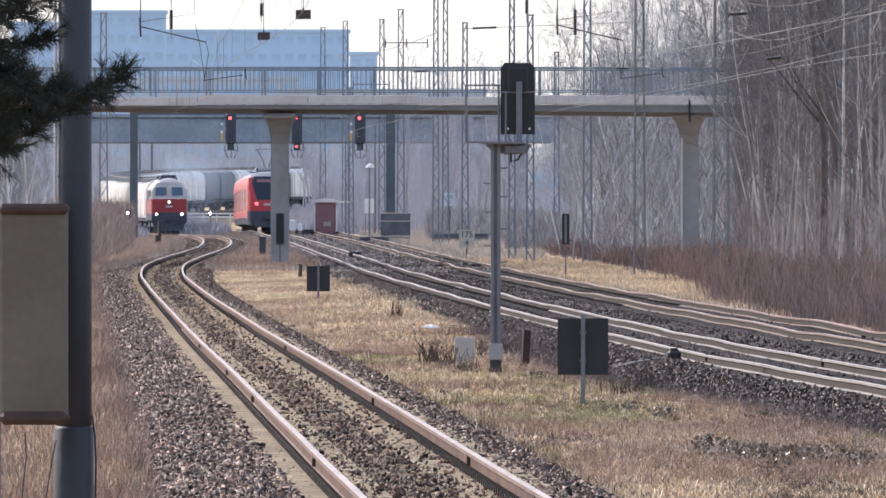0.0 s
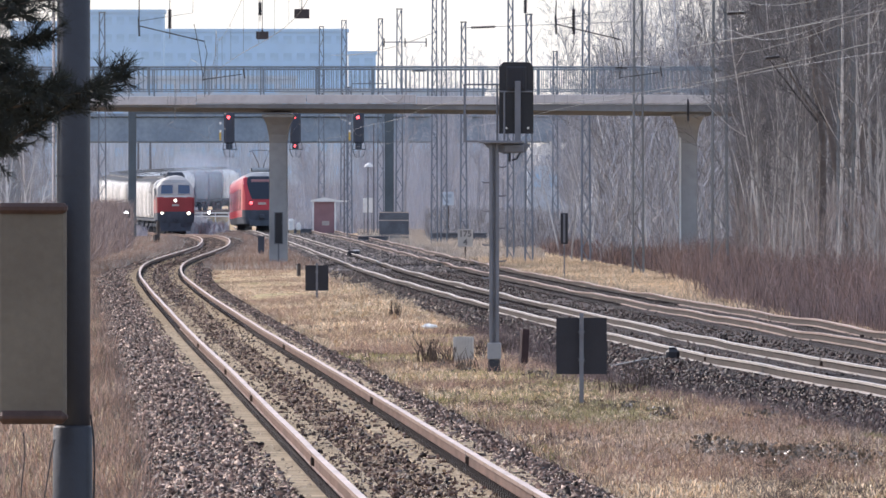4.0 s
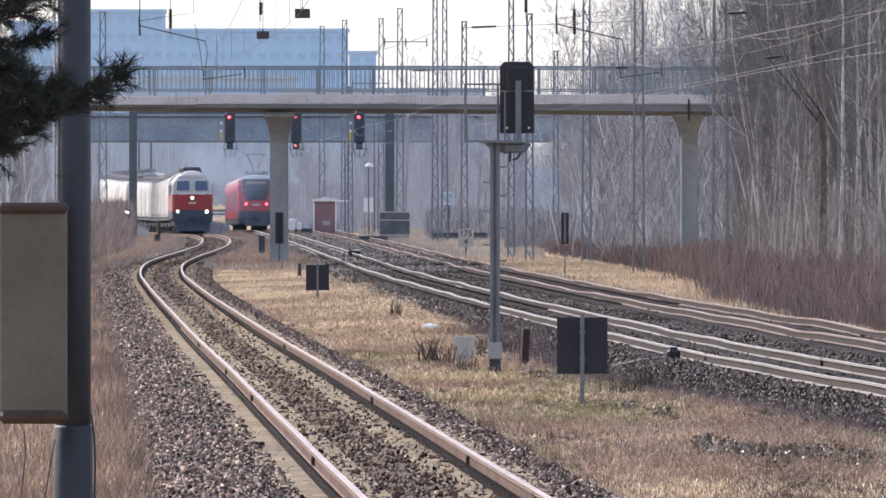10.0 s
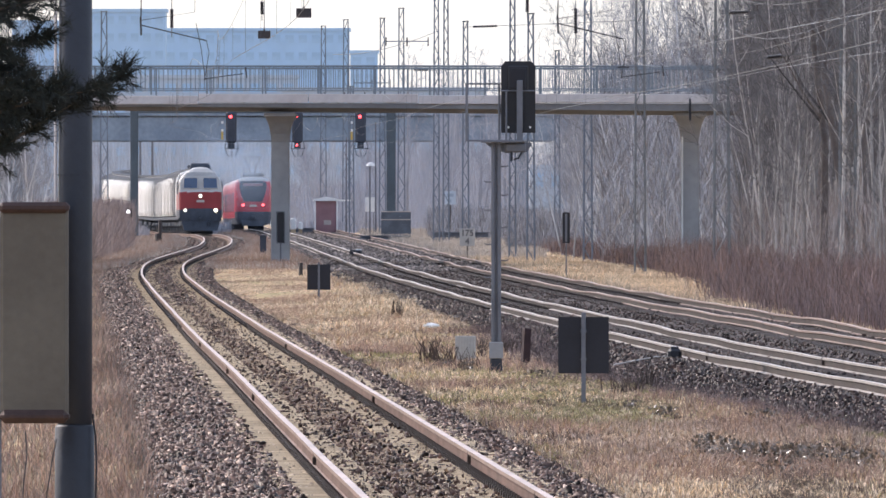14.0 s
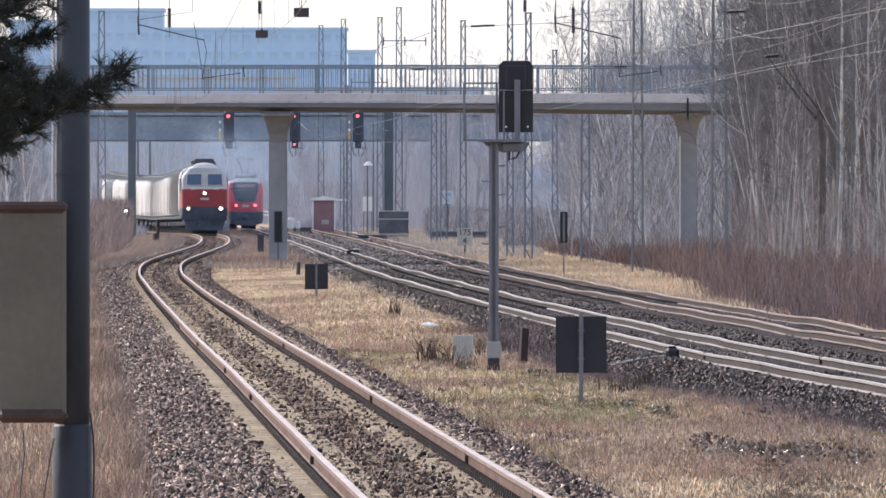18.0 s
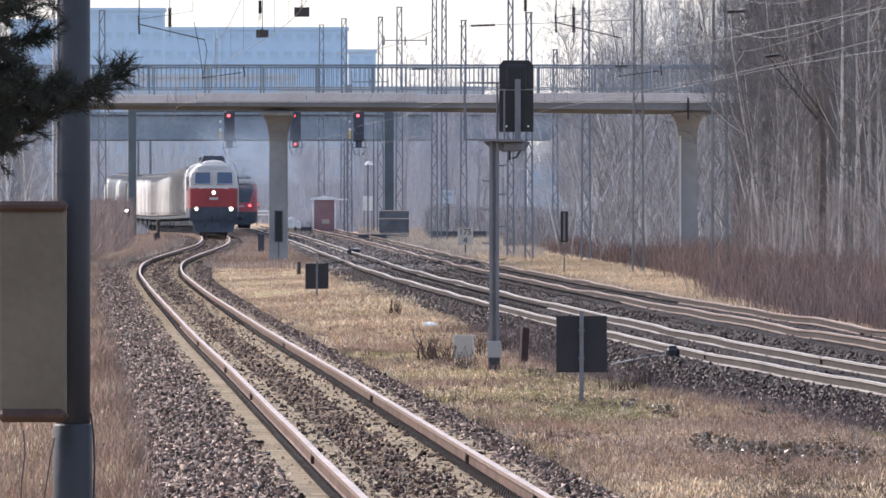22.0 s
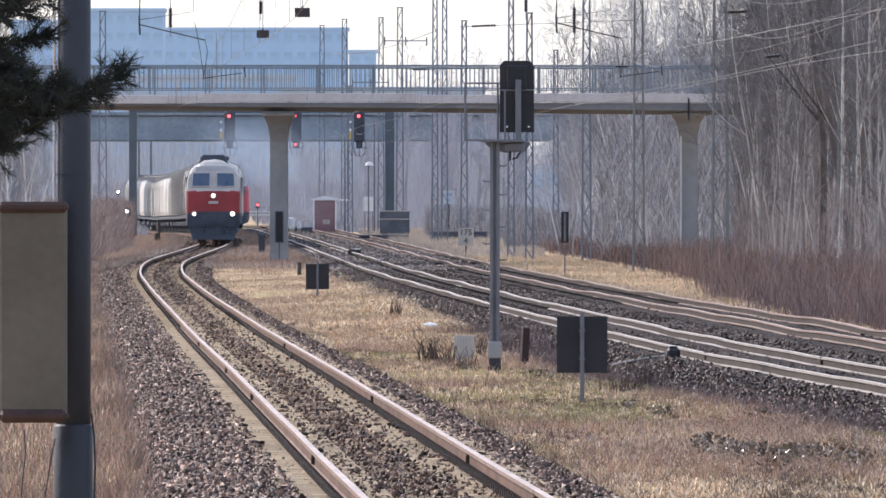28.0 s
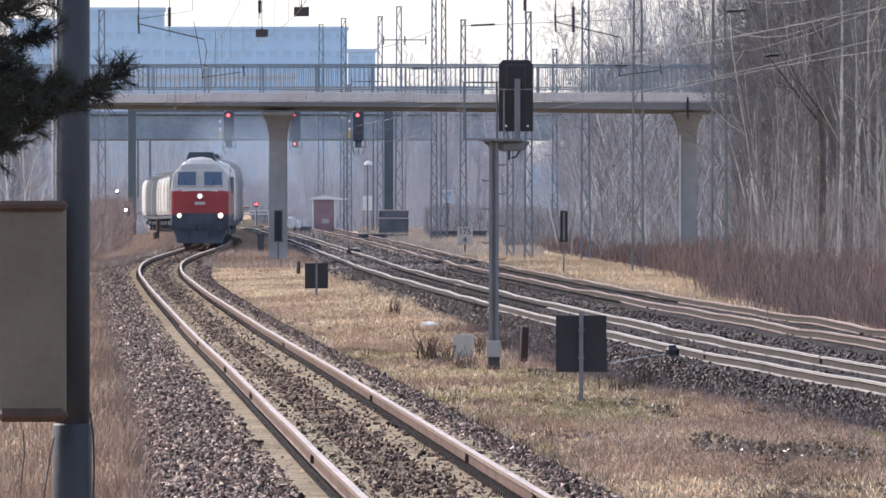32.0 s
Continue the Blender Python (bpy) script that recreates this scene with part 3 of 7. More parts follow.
def rail_joints():
    """Dark weld collars and fishplates on the rails."""
    for cx, cz, off, y in ((xa, za, 0.7535, 113.0), (xa, za, 0.7535, 131.5), (xa, za, 0.7535, 173.0), (xa, za, -0.7535, 175.0), (xa, za, -0.7535, 131.0), (xa, za, -0.7535, 204.0), (xa, za, 0.7535, 243.0), (xa, za, -0.7535, 246.0),
                           (xc, zc, 0.7535, 224.0), (xc, zc, -0.7535, 231.0)):
        s = Shape()
        s.box((-0.02, 0, -0.09), (0.045, 0.30, 0.08), 0, 0.008)
        s.box((0.02, 0, -0.09), (0.045, 0.30, 0.08), 0, 0.008)
        s.box((0, 0, -0.025), (0.078, 0.012, 0.046), 0)
        solid("rail_joint", s, RAIL_RUST_SHADED, "dark steel fishplate collar gripping a rail joint", "rail joint", at=(cx(y) + off, y, cz(y)), group="rail joints")


rail_joints()


def stones(name, label, n, place, mat=STONE, size0=0.010, size1=0.031):
    """Crushed stone: loose jagged lumps of 3 to 7 cm."""
    cube = np.array([(i, j, k) for i in (-1, 1) for j in (-1, 1) for k in (-1, 1)], float)
    quads = np.array([(0, 1, 3, 2), (4, 6, 7, 5), (0, 4, 5, 1), (2, 3, 7, 6), (0, 2, 6, 4), (1, 5, 7, 3)])
    at = np.array([place() for _ in range(n)])
    size = rng.uniform(size0, size1, (n, 1, 1)) * rng.uniform(0.3, 1.6, (n, 1, 3))
    v = cube[None] * size * rng.uniform(0.1, 1.45, (n, 8, 3))
    a, b = rng.uniform(0, 6.28, (2, n))
    ca, sa, cb, sb = np.cos(a)[:, None], np.sin(a)[:, None], np.cos(b)[:, None], np.sin(b)[:, None]
    x, y, z = v[..., 0], v[..., 1], v[..., 2]
    x, y = x * ca - y * sa, x * sa + y * ca
    y, z = y * cb - z * sb, y * sb + z * cb
    v = np.stack([x, y, z], -1) + at[:, None]
    f = (quads[None] + (np.arange(n) * 8)[:, None, None]).reshape(-1, 4)
    bulk(name, v.reshape(-1, 3), f, mat, label, "gravel")


def near_y(a, b):
    """More of them close by."""
    return a * (b / a) ** (rng.random() ** 1.35)


def place_a(o0, o1, lift=0.0):
    def go():
        y = near_y(110, 660)
        o = rng.uniform(o0, o1)
        h = np.interp(o, [-3.1, -2.6, -2.0, -1.3, 1.3, 1.7, 1.95, 2.3], [-0.75, -0.44, -0.27, -0.215, -0.215, -0.26, -0.42, -0.75])
        return (xa(y) + o, y, za(y) + h + lift + rng.uniform(0.0, 0.035))
    return go


def place_c(o0, o1, y0=138, y1=640):
    def go():
        y = near_y(y0, y1)
        o = rng.uniform(max(o0, -verge(y) - 0.05), o1)
        h = np.interp(o, [-4.5, -4.1, -3.3, -2.5, -2.0, -1.3, 1.3, 2.0, 2.7, 5.3, 5.9, 6.5], [-0.9, -0.50, -0.38, -0.31, -0.27, -0.205, -0.21, -0.23, -0.21, -0.21, -0.30, -0.8])
        return (xc(y) + o, y, zc(y) + h + rng.uniform(0.0, 0.035))
    return go


def bend_place():
    y = rng.uniform(360, 870)
    o = rng.choice((rng.uniform(-2.4, -1.05), rng.uniform(1.0, 2.0), rng.uniform(-0.62, 0.5)), p=(0.4, 0.35, 0.25))
    h = np.interp(o, [-3.1, -2.6, -2.0, -1.3, 1.3, 1.7, 1.95, 2.3], [-0.75, -0.44, -0.27, -0.215, -0.215, -0.26, -0.42, -0.75])
    return (xa(y) + o, y, za(y) + h + rng.uniform(0.0, 0.03))


stones("shoulder_stones", "loose crushed stones on the ballast shoulder, grey with bright facets", 50000, place_a(-2.42, -1.10))
stones("verge_stones", "loose crushed stones sloping down to the grass", 23000, place_a(1.06, 2.02))
stones("crib_stones", "scattered stones lying on sand between the rails", 5500, place_a(-0.66, 0.62, 0.026), STONE, 0.008, 0.022)
stones("low_crib_stones", "stones lying deep between the sleepers", 4000, place_a(-0.5, 0.4), STONE, 0.010, 0.026)
stones("sand_grit", "sandy grit lying along the rails and sleepers", 6000, place_a(-0.66, 0.66, 0.018), GRIT, 0.005, 0.014)
stones("edge_grit", "sandy grit on the sleeper ends", 5000, place_a(-1.20, -0.86), GRIT, 0.006, 0.018)
stones("main_line_stones", "dark crushed stones on the slope of the main line", 48000, place_c(-4.1, -0.82), STONE_DARK)
stones("middle_stones", "dark crushed stones between the two main tracks", 30000, place_c(-0.6, 3.4), STONE_DARK, 0.010, 0.026)
stones("second_track_stones", "dark crushed stones between the rails of the second main track", 14000, place_c(3.4, 5.4, 200, 640), STONE_DARK, 0.012, 0.028)
stones("bend_stones", "crushed stones round the bend of the single track", 22000, bend_place, STONE, 0.018, 0.042)
stones("far_stones", "coarse stones on the main line under the bridge, haze-lightened", 18000, place_c(-1.9, 5.2, 520, 1000), HAZED_STONE, 0.02, 0.05)
# light chips strewn as painted sun glints on the ballast
stones("bright_chips", "pale chips standing in for sunlit facets of shoulder stones", 15000, place_a(-2.40, -1.12), GLINT_CHIP, 0.009, 0.026)
stones("bright_verge_chips", "pale chips as painted glints on the slope to the grass", 7000, place_a(1.08, 2.0), GLINT_CHIP, 0.009, 0.024)
stones("bright_main_chips", "pale chips as painted glints among the main line stones", 1800, place_c(-3.6, -1.3), GLINT_CHIP, 0.008, 0.020)


# ---- grass, stalks and brambles ----
def blades(name, label, n, place, mat, h0, h1, w0, w1, lean=0.35, cat="grass"):
    """Loose bent blades, each two triangles in one face."""
    at = np.array([place() for _ in range(n)])
    a = rng.uniform(0, 6.28, n)
    h = rng.uniform(h0, h1, n)
    w = rng.uniform(w0, w1, n)
    l = rng.normal(0, lean, (n, 2)) * h[:, None]
    side = np.stack([np.cos(a), np.sin(a), np.zeros(n)], -1) * w[:, None] / 2
    side[:, 0] = np.where(np.abs(side[:, 0]) < w * 0.3, w * 0.4, side[:, 0])
    mid = at + np.stack([l[:, 0] * 0.35, l[:, 1] * 0.35, h * 0.6], -1)
    tip = at + np.stack([l[:, 0], l[:, 1], h], -1)
    v = np.stack([at - side, at + side, mid + side * 0.7, tip, mid - side * 0.7], 1)
    v[:, :2, 2] -= 0.04
    f = (np.array([(0, 1, 2), (0, 2, 4), (4, 2, 3)])[None] + (np.arange(n) * 5)[:, None, None]).reshape(-1, 3)
    return bulk(name, v.reshape(-1, 3), f, mat, label, cat)


def patch(x, y, s=0.35, seed=0.0):
    return noise.noise(Vector((x * s, y * s * 0.22, seed)))


def meadow_place(seed, least, y0=112, y1=600):
    """Somewhere between the single track and the main line, in patches."""
    def go():
        while True:
            y = near_y(y0, y1)
            a, b = xa(y) + 1.9, xc(y) - verge(y) + 0.15 * noise.noise(Vector((y * 0.3, 0, 0)))
            x = rng.uniform(a, b)
            if abs(x) > 0.036 * y + 1:
                continue
            if patch(x, y, 0.35, seed) > least:
                return (x, y, ground_z(x, y))
    return go


def left_place(y0=112, y1=800):
    def go():
        y = near_y(y0, y1)
        x = xa(y) - 2.12 - 0.22 * max(0.0, (170.0 - y) / 58.0) - abs(rng.normal(0, 1.5)) - 0.3 * rng.random()
        return (x, y, ground_z(x, y))
    return go


def right_place(near, wide, y0=230, y1=640):
    def go():
        y = near_y(y0, y1)
        x = xd(y) + near + wide * rng.random()
        return (x, y, ground_z(x, y))
    return go


blades("meadow_grass", "dry straw-coloured grass tufts on the verge", 130000, meadow_place(1.0, -0.25), GRASS_BLADE, 0.012, 0.06, 0.006, 0.014, 1.3)
blades("meadow_green", "short green-brown grass in patches", 34000, meadow_place(9.0, 0.05, 112, 300), GREEN_BLADE, 0.02, 0.07, 0.006, 0.012, 0.6)
blades("meadow_stalks", "thin reddish-brown weed stalks on the verge", 22000, meadow_place(4.0, 0.12), REED_BLADE, 0.06, 0.20, 0.004, 0.010, 0.6)
blades("brown_meadow", "short reddish-brown grass on the near verge", 60000, meadow_place(14.0, -0.25, 112, 178), BROWN_BLADE, 0.012, 0.055, 0.005, 0.012, 1.2)
blades("left_verge_grass", "dry brown grass beside the single track", 26000, left_place(), LEFT_BLADE, 0.04, 0.18, 0.005, 0.012, 0.6)
blades("left_verge_stalks", "reddish-brown weed stalks beside the single track", 20000, left_place(), REED_BLADE, 0.08, 0.30, 0.005, 0.012, 0.45)
blades("wood_edge_grass", "pale dry grass along the edge of the wood", 50000, right_place(1.7, 4.6, 330), GRASS_BLADE, 0.05, 0.22, 0.010, 0.024, 0.6)


def over_verge(x, y):
    """Height of whatever lies on top, soil or ballast slope."""
    a = za(y) + np.interp(x - xa(y), [-3.1, -2.6, -2.0, -1.3, 1.3, 1.7, 1.95, 2.3], [-0.75, -0.44, -0.27, -0.215, -0.215, -0.26, -0.42, -0.75])
    c = zc(y) + np.interp(x - xc(y), [-4.5, -4.1, -3.3, -2.5, -2.0, -1.3], [-0.9, -0.50, -0.38, -0.31, -0.27, -0.205])
    return max(soil_z(x, y), a, c)


def far_verge_place(left):
    def go():
        while True:
            y = near_y(540, 930)
            x = xa(y) - 1.7 - 4.3 * rng.random() if left else rng.uniform(xa(y) + 1.5, xc(y) - 1.8)
            if patch(x, y, 0.3, 21.0) > -0.5:
                return (x, y, over_verge(x, y))
    return go


blades("far_verge_grass", "tan dry grass between the tracks beyond the bridge", 24000, far_verge_place(False), HAZED_GRASS, 0.08, 0.30, 0.010, 0.022, 0.4)
blades("far_verge_reed", "reddish-brown stalks between the tracks beyond the bridge", 12000, far_verge_place(False), REED_BLADE, 0.12, 0.45, 0.010, 0.020, 0.3)
blades("far_left_grass", "tan dry grass beside the bend of the single track", 26000, far_verge_place(True), HAZED_GRASS, 0.08, 0.35, 0.010, 0.022, 0.4)
blades("far_left_reed", "brown stalks beside the bend of the single track", 22000, far_verge_place(True), REED_BLADE, 0.1, 0.4, 0.010, 0.020, 0.3)


def bramble_place(y0, y1, near, wide, top):
    def go():
        y = near_y(y0, y1)
        x = xd(y) + near + 3.2 * min(max((y - 345.0) / 90.0, 0.0), 1.0) + 1.3 * noise.noise(Vector((y * 0.05, 2, near))) + 0.4 * rng.normal() + wide * rng.random() ** 1.3
        return (x, y, ground_z(x, y) + top * rng.random() ** 1.5)
    return go


blades("bramble_thicket", "purple-brown leafless bramble thicket before the trees", 80000, bramble_place(215, 470, 2.1, 7.0, 0.5), BRAMBLE, 0.15, 0.75, 0.006, 0.014, 0.45, "bramble")
blades("bramble_thicket_far", "brown leafless undergrowth below the trees", 70000, bramble_place(430, 700, 4.0, 14.0, 0.3), BRAMBLE, 0.25, 0.75, 0.010, 0.022, 0.4, "bramble")


blades("bramble_mass", "dense mauve-brown leafless brambles at the foot of the masts", 46000, bramble_place(225, 520, 2.7, 4.5, 0.9), BRAMBLE, 0.2, 0.9, 0.007, 0.016, 0.5, "bramble")


def left_bush_place():
    y = near_y(520, 860)
    x = xa(y) - 3.2 - abs(rng.normal(0, 3.0)) - (y - 520) * 0.006
    return (x, y, ground_z(x, y) + 2.2 * rng.random() ** 1.6)


blades("left_thicket", "grey-brown leafless thicket along the single track", 90000, left_bush_place, SCRUB, 0.2, 0.8, 0.007, 0.016, 0.6, "thicket")


def belt_place():
    y = rng.uniform(1780, 1950)
    return (rng.uniform(-95, 110), y, 1.2 + 7.5 * rng.random() ** 1.3)


blades("hazy_wood", "leafless wood far off, painted pale blue-grey for haze", 44000, belt_place, HAZE_TWIG, 1.2, 4.0, 0.02, 0.05, 0.15, "wood")


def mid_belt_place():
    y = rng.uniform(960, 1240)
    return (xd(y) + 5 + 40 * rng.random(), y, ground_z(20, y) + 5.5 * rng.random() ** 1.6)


blades("far_undergrowth", "leafless undergrowth far behind the sidings, haze-greyed", 40000, mid_belt_place, FAR_HAZED_TWIG, 0.5, 1.8, 0.010, 0.024, 0.2, "undergrowth")


def scrub_place():
    while True:
        y = rng.uniform(690, 900)
        x = xd(y) + 2.6 + 9.0 * rng.random()
        if x / y > (0.0046 if y < 805 else -0.0012):
            break
    return (x, y, ground_z(x, y) + 1.5 * rng.random() ** 2)


blades("siding_scrub", "leafless scrub beside the sidings, haze-greyed", 36000, scrub_place, HAZED_BRUSH, 0.3, 0.9, 0.012, 0.026, 0.4, "scrub")


def brush_place():
    while True:
        y = rng.uniform(470, 790)
        k = rng.uniform(0.0115, 0.037)
        x = k * y
        if x > xd(y) + 6.5 and (y > 575) == beyond and (beyond or k > 0.0216):
            return (x, y, ground_z(x, y) + 9.0 * rng.random() ** 1.3)


def edge_scrub_place():
    while True:
        y = rng.uniform(370, 540)
        x = rng.uniform(0.0215, 0.0365) * y
        if x > xd(y) + 6.0:
            return (x, y, ground_z(x, y) + 2.6 * rng.random() ** 1.4)


EDGE_SCRUB = material("wood_edge_scrub", (0.31, 0.27, 0.258), 0.85, 0, 0.3, 0.06, 8, 0, tint=(0.16, 0.137, 0.133), island=0.75)
blades("wood_edge_scrub", "dark tangled scrub at the foot of the trees", 18000, edge_scrub_place, EDGE_SCRUB, 0.3, 1.2, 0.006, 0.014, 0.8, "scrub")
beyond = False
blades("wood_brush", "tangled dark leafless twigs and young growth in the wood", 15000, brush_place, BRUSH, 0.4, 1.6, 0.010, 0.024, 0.7, "undergrowth")
beyond = True
blades("hazy_wood_brush", "tangled leafless twigs and young growth beyond the bridge, haze-greyed", 40000, brush_place, HAZED_BRUSH, 0.4, 1.6, 0.014, 0.032, 0.7, "undergrowth")
blades("meadow_thatch", "flattened dry thatch over the whole verge", 50000, meadow_place(2.0, -1.0), REED_BLADE, 0.015, 0.06, 0.003, 0.007, 0.9)


def siding_place():
    while True:
        y = rng.uniform(620, 1000)
        x = xd(y) + 1.7 + 6.0 * rng.random()
        if -0.0062 < x / y < 0.0075:
            return (x, y, ground_z(x, y))


blades("siding_grass", "mauve-brown dead grass beside the sidings", 34000, siding_place, HAZED_GRASS, 0.10, 0.40, 0.010, 0.020, 0.4)


def yard_place():
    while True:
        y = rng.uniform(980, 1700)
        x = rng.uniform(-0.031, -0.002) * y
        if abs(x - xa(y)) > 2.2 and not -2.0 < x - xc(y) < 6.0:
            return (x, y, ground_z(x, y) + 0.5 * rng.random() ** 2)


# Scrub added to cover tan ground; its blue-grey is painted haze.
blades("yard_scrub", "low scrub painted haze-blue, covering tan ground of the far yard", 60000, yard_place, FAR_HAZED_TWIG, 0.2, 0.9, 0.03, 0.07, 0.4, "scrub")


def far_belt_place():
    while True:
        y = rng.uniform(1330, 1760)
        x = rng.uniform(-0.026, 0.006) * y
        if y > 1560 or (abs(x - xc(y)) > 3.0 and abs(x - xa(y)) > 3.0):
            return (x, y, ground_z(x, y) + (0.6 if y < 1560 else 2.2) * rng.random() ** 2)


# A further belt over the tan ground, haze again in its colour.
blades("far_scrub_belt", "scrub painted haze-blue, closing the far yard", 42000, far_belt_place, FAR_HAZED_TWIG, 0.3, 1.3, 0.03, 0.08, 0.35, "scrub")


def weed_clumps():
    """Dark dead weeds before the signal and along the verge."""
    for k, (x, y, n, h) in enumerate(((-0.22, 236, 34, 0.42), (0.05, 231, 26, 0.34), (0.42, 222, 20, 0.3), (1.15, 250, 24, 0.32), (2.6, 196, 30, 0.26), (0.62, 243, 20, 0.36), (3.05, 205, 24, 0.3), (-1.1, 330, 26, 0.4)  )):
        s = Shape()
        for i in range(n):
            a, l = rng.uniform(0, 6.28), rng.uniform(0.15, 0.6)
            hh = h * rng.uniform(0.5, 1.15)
            bx, by = rng.normal(0, 0.12), rng.normal(0, 0.3)
            top = (bx + math.cos(a) * l * hh, by + math.sin(a) * l * hh, hh)
            mid = (bx + math.cos(a) * l * hh * 0.35, by, hh * 0.55)
            s.tube([(bx, by, -0.05), mid, top], [0.010, 0.008, 0.004], 3, caps=False)
            for q in range(2):
                b = rng.uniform(0, 6.28)
                u = rng.uniform(0.5, 1.0)
                p = Vector(mid).lerp(Vector(top), u)
                s.tube([p, p + Vector((math.cos(b) * 0.06, math.sin(b) * 0.06, 0.06))], [0.002, 0.001], 3, caps=False)
        solid("weed_clump", s, WEED, "clump of dark dead weed stalks in dry grass", "weed", kind="stuff", at=(x, y, ground_z(x, y)), group="dead weeds")


def moss_tufts():
    for x, y, r in ((4.40, 164, 0.10), (5.02, 160.5, 0.12), (5.16, 161, 0.10), (2.9, 196, 0.10)):
        s = Shape()
        for i in range(160):
            a, q = rng.uniform(0, 6.28), r * rng.random() ** 0.5
            bx, by = q * math.cos(a), 3 * q * math.sin(a)
            h = rng.uniform(0.04, 0.12)
            s.add([(bx - 0.005, by, -0.03), (bx + 0.005, by, -0.03), (bx + rng.normal(0, 0.03), by, h)], [(0, 1, 2)])
        solid("moss_tuft", s, MOSS, "tuft of fresh yellow-green grass on the verge", "grass", kind="stuff", at=(x, y, ground_z(x, y)))


MOSS = material("fresh_green", (0.36, 0.36, 0.13), 0.8, 0, 0.2, 2, 10, 0, island=0.3)
moss_tufts()
WEED = material("dead_weed", (0.085, 0.062, 0.052), 0.85, 0, 0.3, 3, 20, 0, island=0.4)
weed_clumps()


# ---- tussocks, litter and fallen twigs on the verge ----
def zone_place(k0, k1, y0, y1, soft=0.15):
    """Somewhere in a stretch of the verge, its edges frayed."""
    def go():
        while True:
            y = y0 * (y1 / y0) ** rng.random()
            k = rng.uniform(k0, k1)
            x = k * y
            edge = min(k - k0, k1 - k) / (k1 - k0) + 0.25 * noise.noise(Vector((x * 0.9, y * 0.12, 31)))
            if edge > soft * rng.random() and xa(y) + 1.85 < x < xc(y) - verge(y) + 0.3:
                return (x, y, ground_z(x, y))
    return go


def tussocks(name, label, n, each, place, mat, h0, h1, w, spread):
    """Fans of bent blades, each fan from one root."""
    roots = np.array([place() for _ in range(n)])
    size = rng.uniform(0.5, 1.3, n)
    at = np.repeat(roots, each, 0)
    sc = np.repeat(size, each)
    m = len(at)
    at = at + np.stack([rng.normal(0, 0.04, m) * sc, rng.normal(0, 0.12, m) * sc, np.zeros(m)], -1)
    h = rng.uniform(h0, h1, m) * sc
    out = rng.normal(0, spread, (m, 2)) * h[:, None]
    ww = rng.uniform(0.6, 1.3, m) * w
    mid = at + np.stack([out[:, 0] * 0.4, out[:, 1] * 0.4, h * 0.75], -1)
    tip = at + np.stack([out[:, 0], out[:, 1], h * rng.uniform(0.55, 1.05, m)], -1)
    side = np.stack([ww / 2, ww * rng.uniform(-0.4, 0.4, m), np.zeros(m)], -1)
    v = np.stack([at - side, at + side, mid + side * 0.8, tip, mid - side * 0.8], 1)
    v[:, :2, 2] -= 0.03
    f = (np.array([(0, 1, 2), (0, 2, 4), (4, 2, 3)])[None] + (np.arange(m) * 5)[:, None, None]).reshape(-1, 3)
    bulk(name, v.reshape(-1, 3), f, mat, label, "grass")


def leaves(name, label, n, place, mat, r0, r1, up=0.02):
    """Curled dead leaves lying at all angles."""
    at = np.array([place() for _ in range(n)]) + np.stack([np.zeros(n), np.zeros(n), rng.random(n) ** 2 * up], -1)
    u = rng.normal(0, 1, (n, 3))
    u /= np.linalg.norm(u, axis=1)[:, None]
    w = np.cross(u, rng.normal(0, 1, (n, 3)))
    w /= np.linalg.norm(w, axis=1)[:, None]
    r = rng.uniform(r0, r1, (n, 1))
    bend = np.cross(u, w) * r * 0.35
    v = np.stack([at - u * r, at + w * r * 0.55 + bend, at + u * r, at - w * r * 0.55 + bend], 1)
    f = (np.array([(0, 1, 2), (0, 2, 3)])[None] + (np.arange(n) * 4)[:, None, None]).reshape(-1, 3)
    bulk(name, v.reshape(-1, 3), f, mat, label, "leaves")


STRAW = material("golden_straw", (0.82, 0.655, 0.45), 0.65, 0, 0.25, 0.05, 6, 0, tint=(0.55, 0.41, 0.265), island=0.65)
OLIVE = material("olive_grass", (0.36, 0.325, 0.165), 0.7, 0, 0.3, 0.08, 6, 0, tint=(0.26, 0.225, 0.12), island=0.6)
LITTER = material("dead_leaf", (0.50, 0.38, 0.27), 0.55, 0, 0.3, 2, 20, 0, tint=(0.16, 0.11, 0.085), island=0.85)
GLOSSY_LEAF = material("dark_glossy_leaf", (0.155, 0.118, 0.085), 0.35, 0, 0.3, 2, 20, 0, tint=(0.08, 0.062, 0.048), island=0.8, spec=0.5)
tussocks("straw_tussocks", "golden dry grass tussocks beside the bend of the track", 1100, 14, zone_place(-0.0105, 0.000, 265, 520), STRAW, 0.05, 0.15, 0.012, 0.9)
tussocks("mixed_tussocks", "tan dry grass tussocks on the verge", 1700, 14, meadow_place(6.0, -0.1, 125, 330), GRASS_BLADE, 0.03, 0.10, 0.009, 0.9)
tussocks("olive_tussocks", "low olive-green grass around the sign board", 1700, 16, zone_place(0.0030, 0.0205, 166, 205, 0.5), OLIVE, 0.02, 0.08, 0.009, 0.9)
tussocks("brown_tussocks", "dense reddish-brown weed stalks on the near verge", 2900, 12, zone_place(0.0075, 0.0345, 138, 168, 0.3), BROWN_BLADE, 0.03, 0.13, 0.006, 0.7)
tussocks("ochre_tussocks", "ochre dry grass at the foot of the near ballast", 1800, 14, zone_place(0.0075, 0.0330, 112, 142), STRAW, 0.02, 0.09, 0.006, 0.7)
leaves("leaf_litter", "curled dead leaves scattered through the grass", 9000, zone_place(-0.002, 0.0335, 114, 210), LITTER, 0.008, 0.026, 0.05)
